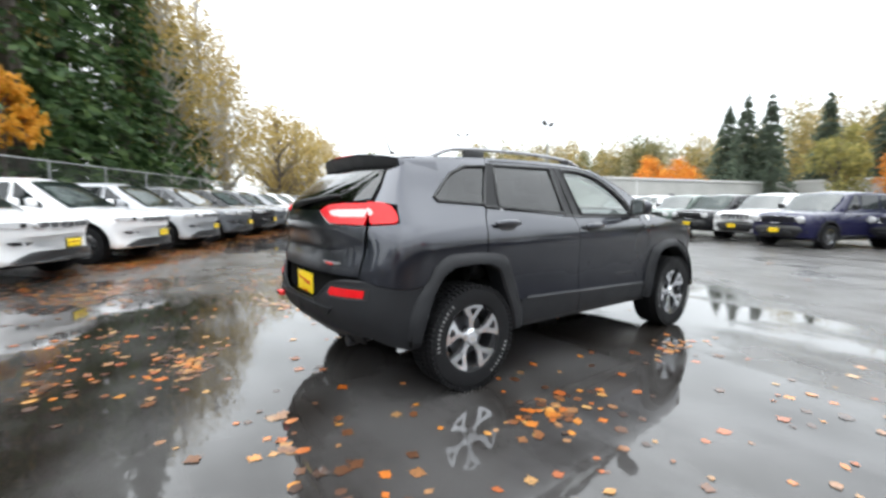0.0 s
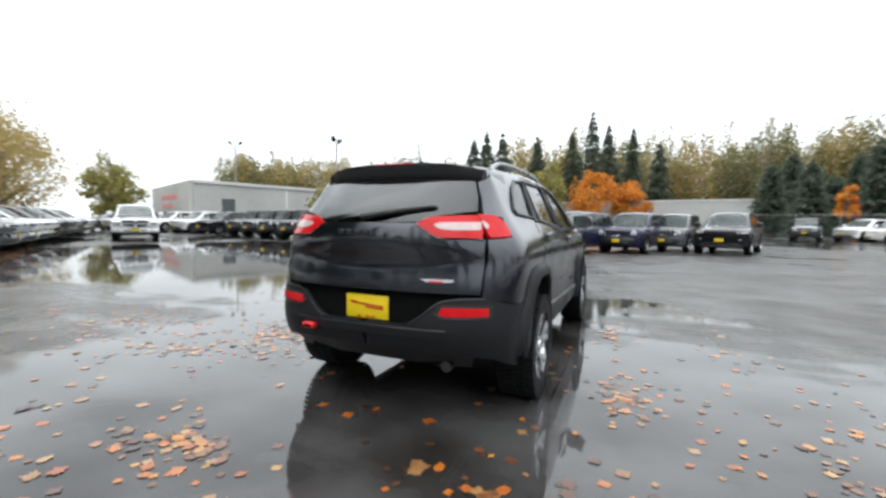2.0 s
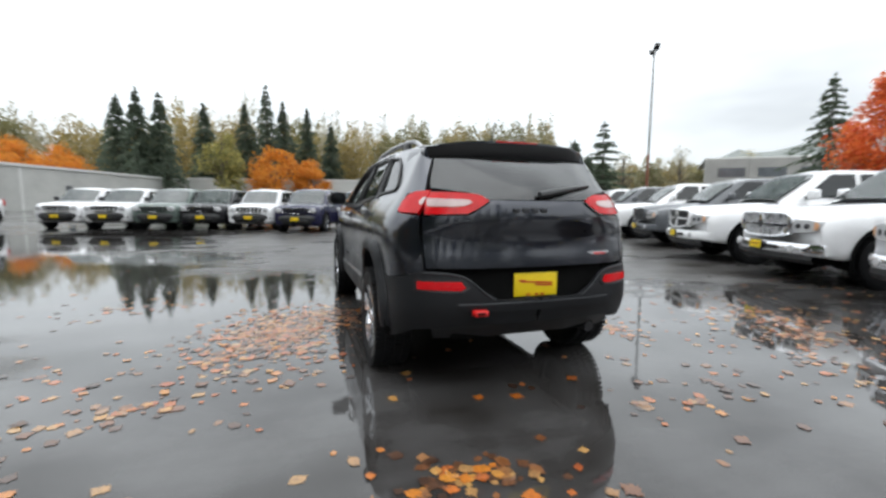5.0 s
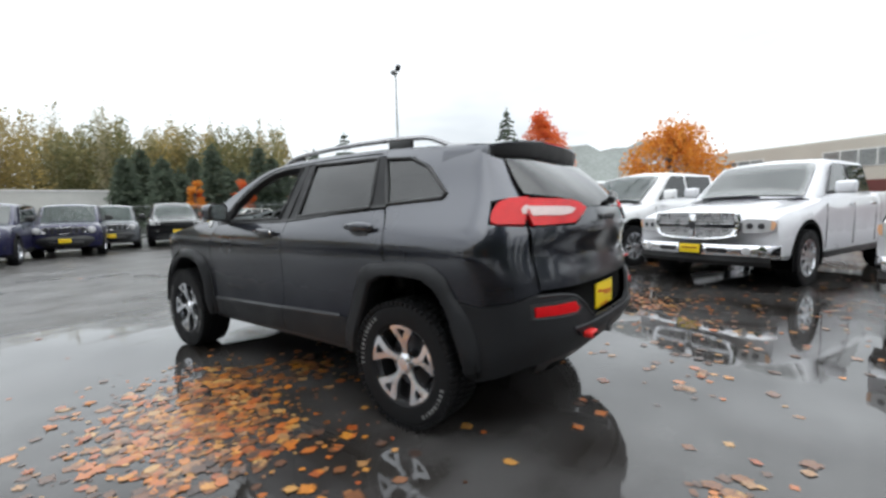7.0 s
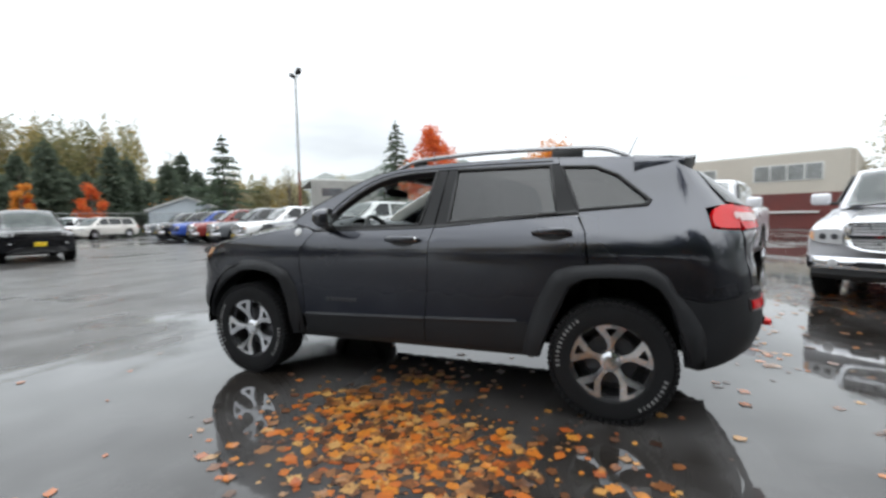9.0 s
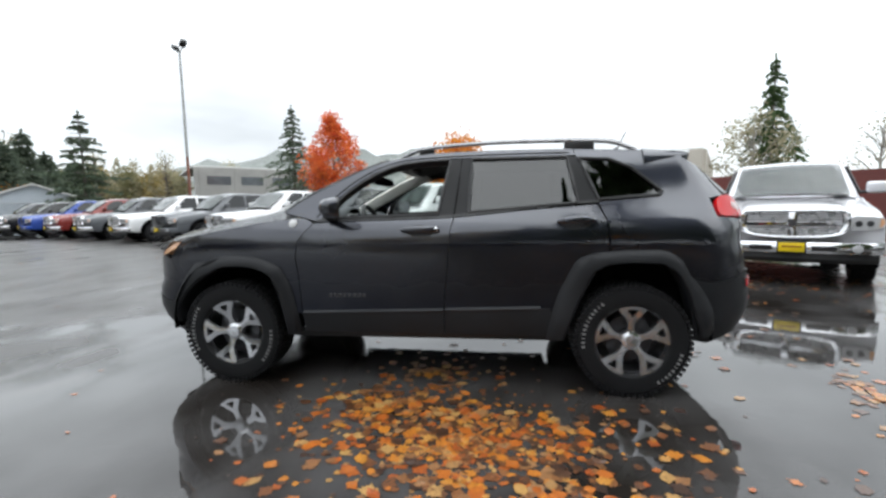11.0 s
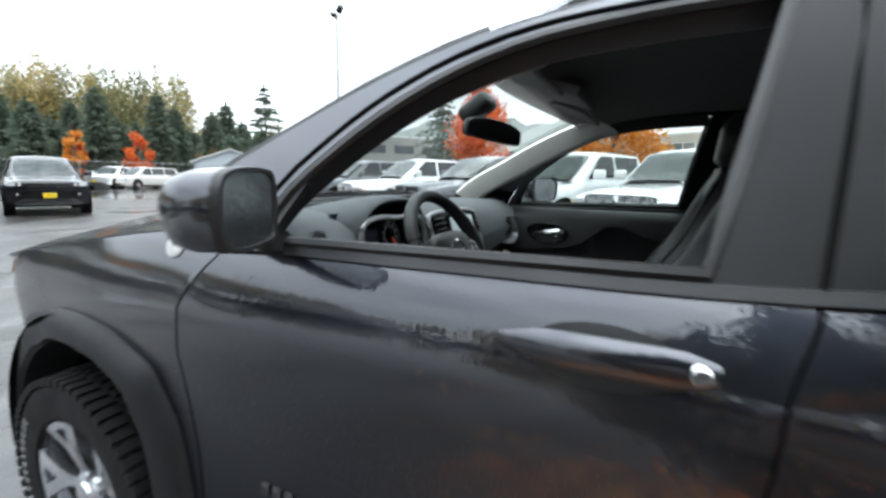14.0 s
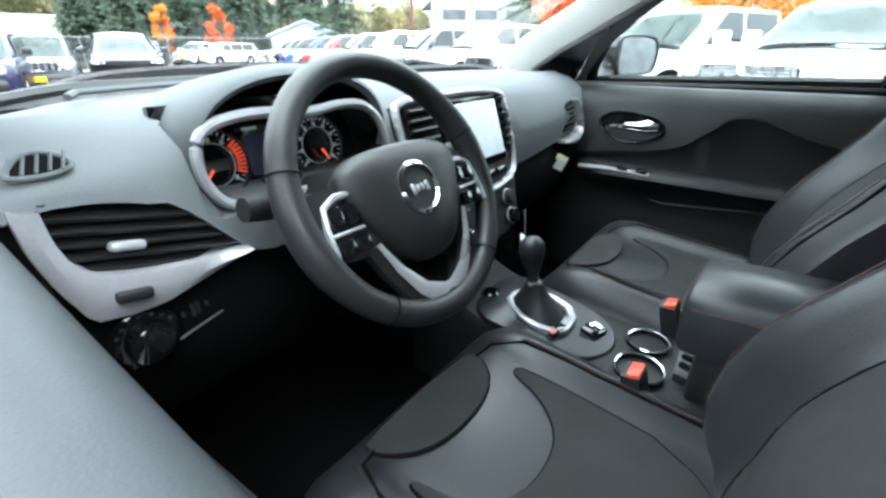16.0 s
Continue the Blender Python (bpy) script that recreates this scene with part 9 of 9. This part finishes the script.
# inner door trims
DOOR_WAVE = curve([-0.22, -0.04, 0.024, 0.106, 0.159, 0.219, 0.285, 0.449, 0.601, 0.74], [0.995, 1.026, 1.045, 1.070, 1.067, 1.024, 0.975, 0.941, 0.921, 0.915])
for sx in (1, -1):
    door = [d for d in front_doors if (d.bound_box[0][0] + d.bound_box[6][0]) * sx > 0][0]
    bm = bmesh.new()
    rings = []
    for k in range(33):
        y = 0.72 - k * 0.93 / 32
        wide = 0.006 * smoothstep(0.5, 0.3, y)
        zc = DOOR_WAVE(y)
        armr = smoothstep(0.585, 0.53, y)
        if sx < 0:
            tall = [(0.828 + wide, 1.110), (0.826 + wide, 1.144), (0.805 + wide, 1.156), (0.785, 1.150), (0.768, 1.135), (0.758, 1.108), (0.755, 1.05), (0.79, 1.03)]
        else:
            tall = [(0.80, 1.11), (0.792, 1.136), (0.77, 1.147), (0.745, 1.142), (0.724, 1.122), (0.708, 1.098), (0.703, zc + 0.012), (0.702, zc + 0.004), (0.715, zc - 0.006), (0.714, 0.905 if zc > 0.92 else 0.90)]
            tall += [(0.714 - 0.052 * armr, 0.893), (0.714 - 0.058 * armr, 0.875), (0.714 - 0.03 * armr, 0.845), (0.714, 0.825), (0.71, 0.75), (0.70, 0.50), (0.78, 0.48)]
        rings.append([(sx * x, y, z) for x, z in tall])
    add_loft(bm, rings)
    trim = part("door_trim", bm, M_PADDOOR if sx < 0 else M_DOORIN, door, "soft dark door trim", 60)
    if sx < 0:
        bm = bmesh.new()
        add_loft(bm, [[(-x, y, z) for x, z in ((0.79, 1.055), (0.752, 1.055), (0.755, 0.92), (0.755, 0.50), (0.79, 0.48))] for y in (0.72, 0.3, -0.2)])
        part("lower_door_trim", bm, M_DOORIN, trim, "black lower door trim")
        bm = bmesh.new()
        add_loft(bm, [[(-x, y, z) for x, z in ((0.76, z0 + 0.002), (w + 0.012, z0 + 0.004), (w, z0 - 0.006), (w + 0.004, z0 - 0.05), (0.76, z0 - 0.07))] for y, w, z0 in ((0.54, 0.735, 0.885), (0.515, 0.708, 0.892), (0.46, 0.698, 0.896), (0.30, 0.694, 0.906), (-0.2, 0.69, 0.915))])
        rest_ob = part("door_armrest", bm, M_LEATHER, trim, "black door armrest")
        for k in range(5):
            bm = bmesh.new()
            add_box(bm, (-0.728, 0.465 - 0.036 * k, 0.901 + 0.002 * k), (0.026, 0.020, 0.012), pose(0, 0, 0, 14, 0, 0), 0.004)
            part("window_switch", bm, M_GLOSS, rest_ob, "black window switch")
        bm = bmesh.new()
        add_tube(bm, [(-0.712, 0.51, 0.897), (-0.708, 0.40, 0.903), (-0.705, 0.20, 0.911)], 0.003, 5)
        part("switch_edge", bm, M_ALLOYD, rest_ob, "dull edge of the switch panel")
    bm = bmesh.new()
    add_tube(bm, [(sx * (0.803 if sx > 0 else 0.826), 0.70, 1.143), (sx * (0.803 if sx > 0 else 0.832), 0.3, 1.150), (sx * (0.803 if sx > 0 else 0.832), -0.17, 1.156)], 0.008, 6)
    part("window_seal", bm, M_BLACK, trim, "black window seal")
    bm = bmesh.new()
    arc = [(0.575, 0.890), (0.50, 0.894), (0.42, 0.892), (0.345, 0.890)]
    add_loft(bm, [[(sx * (x + (0 if sx > 0 else 0.045)), y, z + h) for x, h in ((0.668, 0.006), (0.655, 0.0), (0.660, -0.010))] for y, z in arc])
    part("armrest_trim", bm, M_SATIN, trim, "silver switch panel trim")
    base_x = 0.7035 if sx > 0 else 0.757
    if sx > 0:
        bm = bmesh.new()
        for dy in (0.03, -0.03):
            add_box(bm, (0.668, 0.40 + dy, 0.898), (0.022, 0.034, 0.010), pose(0, 0, 0, 12, 0, 0), 0.003)
        part("window_switch", bm, M_GLOSS, trim, "black window switch")
        bm = bmesh.new()
        add_tube(bm, [(0.7125, 0.34, 0.80), (0.7125, 0.30, 0.793), (0.7125, 0.05, 0.815), (0.7125, -0.15, 0.83)], 0.003, 5)
        part("pocket_edge", bm, M_BLACK, trim, "edge of the door pocket")
    bm = bmesh.new()
    cup = rounded([(0, 0.548, 1.034), (0, 0.505, 1.072), (0, 0.41, 1.072), (0, 0.335, 1.048), (0, 0.335, 1.0), (0, 0.43, 0.974), (0, 0.485, 0.984)], 2)
    add_loft(bm, [[(sx * (base_x + dx), 0.44 + (p.y - 0.44) * k, 1.025 + (p.z - 1.025) * k) for p in cup] for k, dx in ((1.04, 0.002), (1.02, -0.007), (0.94, -0.006), (0.86, 0.003), (0.5, 0.006))])
    cupob = part("handle_cup", bm, M_GLOSS, trim, "dark door pull recess")
    bm = bmesh.new()
    low = [p for p in cup if p.z < 1.03]
    add_tube(bm, [(sx * (base_x - 0.007), 0.44 + (p.y - 0.44) * 0.97, 1.025 + (p.z - 1.025) * 0.97) for p in low], 0.0025, 5)
    part("cup_edge", bm, M_CHROME, cupob, "thin bright edge")
    bm = bmesh.new()
    add_loft(bm, [[(sx * (base_x + dx - 0.006 * c1), y, z + w * s1) for c1, s1 in ((0.2, 1), (1, 0.6), (1.2, 0), (1, -0.6), (0.2, -1))] for y, z, w, dx in ((0.50, 1.028, 0.006, -0.002), (0.46, 1.03, 0.009, -0.008), (0.415, 1.032, 0.011, -0.011), (0.385, 1.034, 0.017, -0.010), (0.352, 1.032, 0.012, -0.004))])
    part("inner_handle", bm, M_CHROME, cupob, "chrome inner door handle")
# unseen black sheets added so gaps between rear panels read dark
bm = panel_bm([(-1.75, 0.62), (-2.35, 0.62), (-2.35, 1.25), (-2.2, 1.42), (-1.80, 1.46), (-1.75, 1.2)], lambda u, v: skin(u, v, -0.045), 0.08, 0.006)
part("inner_corner", bm, M_VOID, hero, "dark backing sheet in the rear corner")
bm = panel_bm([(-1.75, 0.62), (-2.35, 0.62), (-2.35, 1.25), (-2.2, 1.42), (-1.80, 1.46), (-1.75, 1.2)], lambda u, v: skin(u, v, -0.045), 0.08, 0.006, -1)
part("inner_corner", bm, M_VOID, hero, "dark backing sheet in the rear corner")
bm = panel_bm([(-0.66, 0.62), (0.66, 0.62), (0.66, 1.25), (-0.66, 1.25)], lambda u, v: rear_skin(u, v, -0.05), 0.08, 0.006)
part("inner_tailgate", bm, M_VOID, hero, "dark backing sheet inside the tailgate")

# ---- fallen leaves on the wet asphalt ----
def litter_mat(name, per_object):
    m = mat(name, (0.3, 0.1, 0.02), 0.42, 0, 0.4, 45, 160, 0.1, 0.9, spec=0.4)
    m.node_tree.nodes["Principled BSDF"].inputs["Coat IOR"].default_value = 1.36
    m.node_tree.nodes["Principled BSDF"].inputs["Coat Roughness"].default_value = 0.09
    n, l = m.node_tree.nodes, m.node_tree.links
    src = n.new("ShaderNodeObjectInfo").outputs["Random"] if per_object else n.new("ShaderNodeNewGeometry").outputs["Random Per Island"]
    r = n.new("ShaderNodeValToRGB")
    stops = ((0.0, (0.26, 0.055, 0.007)), (0.18, (0.38, 0.105, 0.010)), (0.32, (0.42, 0.165, 0.016)), (0.40, (0.38, 0.22, 0.07)), (0.50, (0.24, 0.12, 0.048)), (0.64, (0.16, 0.055, 0.014)), (0.80, (0.075, 0.030, 0.012)), (1.0, (0.028, 0.013, 0.008)))
    e = r.color_ramp.elements
    e[0].position, e[0].color = stops[0][0], (*stops[0][1], 1)
    e[1].position, e[1].color = stops[-1][0], (*stops[-1][1], 1)
    for q, c in stops[1:-1]:
        e.new(q).color = (*c, 1)
    l.new(src, r.inputs["Fac"])
    for node in n:
        if node.type == "VECT_MATH":
            l.new(r.outputs["Color"], node.inputs[0])
    return m


M_LEAF, M_LITTER = litter_mat("fallen_leaf", True), litter_mat("fallen_leaf_litter", False)
random.seed(23)
LOBES = [(0, -0.70), (0.035, -0.42), (0.20, -0.46), (0.36, -0.34), (0.30, -0.22), (0.50, -0.16), (0.60, 0.02), (0.42, 0.06), (0.46, 0.24), (0.28, 0.20), (0.24, 0.36), (0.12, 0.34), (0.0, 0.66)]
OVAL = [(0, -0.66), (0.04, -0.48), (0.22, -0.42), (0.36, -0.26), (0.43, -0.06), (0.42, 0.10), (0.36, 0.24), (0.30, 0.32), (0.22, 0.40), (0.15, 0.46), (0.10, 0.50), (0.05, 0.56), (0.0, 0.68)]


def leaf_shape(kind, curl, fold):
    """Outline and middle of one leaf, a unit across: lobed maple or heart-shaped cottonwood."""
    half = LOBES if kind else OVAL
    skew = random.uniform(-0.12, 0.12)
    pts = []
    for x, y in half + [(-x, y) for x, y in half[-2:0:-1]]:
        j = random.uniform(0.86, 1.14)
        x, y = x * j + skew * y, y * j
        pts.append((x, y, 0.02 + curl * (x * x + y * y) * random.uniform(0.3, 1.3) + fold * abs(x)))
    return [(0, 0, 0.03)] + pts


SHAPES = [leaf_shape(k % 3, random.uniform(0.0, 0.07) if k % 8 else 0.4, random.uniform(0.0, 0.05)) for k in range(14)]
LEAF_MESHES = []
for k, pts in enumerate(SHAPES):
    me = bpy.data.meshes.new("fallen_leaf")
    me.from_pydata(pts, [], [(0, i, i % (len(pts) - 1) + 1) for i in range(1, len(pts))])
    me.materials.append(M_LEAF)
    LEAF_MESHES.append(me)

spots = []


def strew(cx, cy, rx, ry, count, turn=0, size=(0.030, 0.076), even=False):
    c, s = math.cos(radians(turn)), math.sin(radians(turn))
    for _ in range(count):
        q, a = (random.random() ** 0.5 if even else abs(random.gauss(0, 0.55))), random.uniform(0, 2 * math.pi)
        x, y = rx * q * math.cos(a), ry * q * math.sin(a)
        spots.append((cx + c * x - s * y, cy + s * x + c * y, random.uniform(*size)))


strew(-1.6, -0.4, 0.62, 1.0, 680)
strew(-1.2, 0.15, 0.36, 0.6, 190)
strew(-2.0, -0.9, 0.7, 0.9, 120)
strew(-0.6, 0.0, 0.5, 0.7, 90)
near = len(spots)
strew(-1.5, -0.3, 0.72, 1.05, 900, 0, (0.012, 0.034))
strew(-0.9, -2.85, 0.4, 0.3, 34)
strew(-2.3, -1.7, 1.1, 0.5, 60, 15)
strew(-1.6, -3.4, 1.4, 0.7, 70)
strew(-0.8, -3.7, 0.7, 0.3, 36)
strew(0.9, -2.6, 1.1, 0.7, 38)
strew(1.45, -1.2, 0.5, 0.8, 75)
strew(1.3, 0.6, 0.4, 0.8, 40)
strew(2.3, 0.2, 0.8, 1.0, 22)
strew(2.3, -2.4, 1.3, 1.0, 40)
strew(3.4, -1.4, 1.0, 1.4, 170)
strew(4.2, -4.5, 2.2, 1.6, 420)
strew(9.5, -6.5, 4.0, 1.4, 520, -20)
strew(7, -1, 2.5, 3, 200)
strew(-4.5, -3.4, 2.2, 1.2, 420, 150)
strew(-8.5, -2.6, 4.2, 1.3, 2400, 150, (0.03, 0.1))
strew(-15, 1.2, 6, 1.3, 2400, 150, (0.04, 0.12))
strew(-4.0, -1.2, 1.6, 1.0, 160)
strew(-3.2, 1.0, 1.6, 1.2, 60)
strew(0, -3.5, 5, 3.5, 150, even=True)
strew(0, 0, 14, 14, 300, even=True)
strew(3.0, -1.9, 1.5, 1.6, 300, 0, (0.026, 0.06))
strew(-0.6, -2.9, 0.8, 0.5, 60, 0, (0.03, 0.07))
litter = thing("leaf_litter", "scattered wet orange and brown autumn leaves on asphalt", "leaves")
picked = set(random.sample(range(near), 300))
verts, faces = [], []
for i, (x, y, size) in enumerate(spots):
    if abs(x) < 0.95 and 0.95 < abs(y) < 1.75 and abs(abs(x) - 0.85) < 0.16 and abs(abs(y) - 1.36) < 0.16:
        continue
    k = random.randrange(14)
    m = pose(x, y, 0.0012 + 0.004 * random.random(), random.uniform(-1.5, 1.5), random.uniform(-1.5, 1.5), random.uniform(0, 360)) @ Matrix.Diagonal((size * random.uniform(0.85, 1.2), size * 1.08, size * 0.5, 1))
    if i in picked:
        ob = new("fallen_leaf", LEAF_MESHES[k])
        ob.parent, ob.matrix_basis = litter, m
    else:
        j = len(verts)
        pts = SHAPES[k]
        verts += [tuple(m @ Vector(p)) for p in pts]
        faces += [(j, j + a, j + a % (len(pts) - 1) + 1) for a in range(1, len(pts))]
me = bpy.data.meshes.new("loose_leaves")
me.from_pydata(verts, [], faces)
rest = put_mesh("loose_leaves", me, M_LITTER, litter, None, "many small wet leaves strewn thinly")
tagged(rest, kind="stuff")
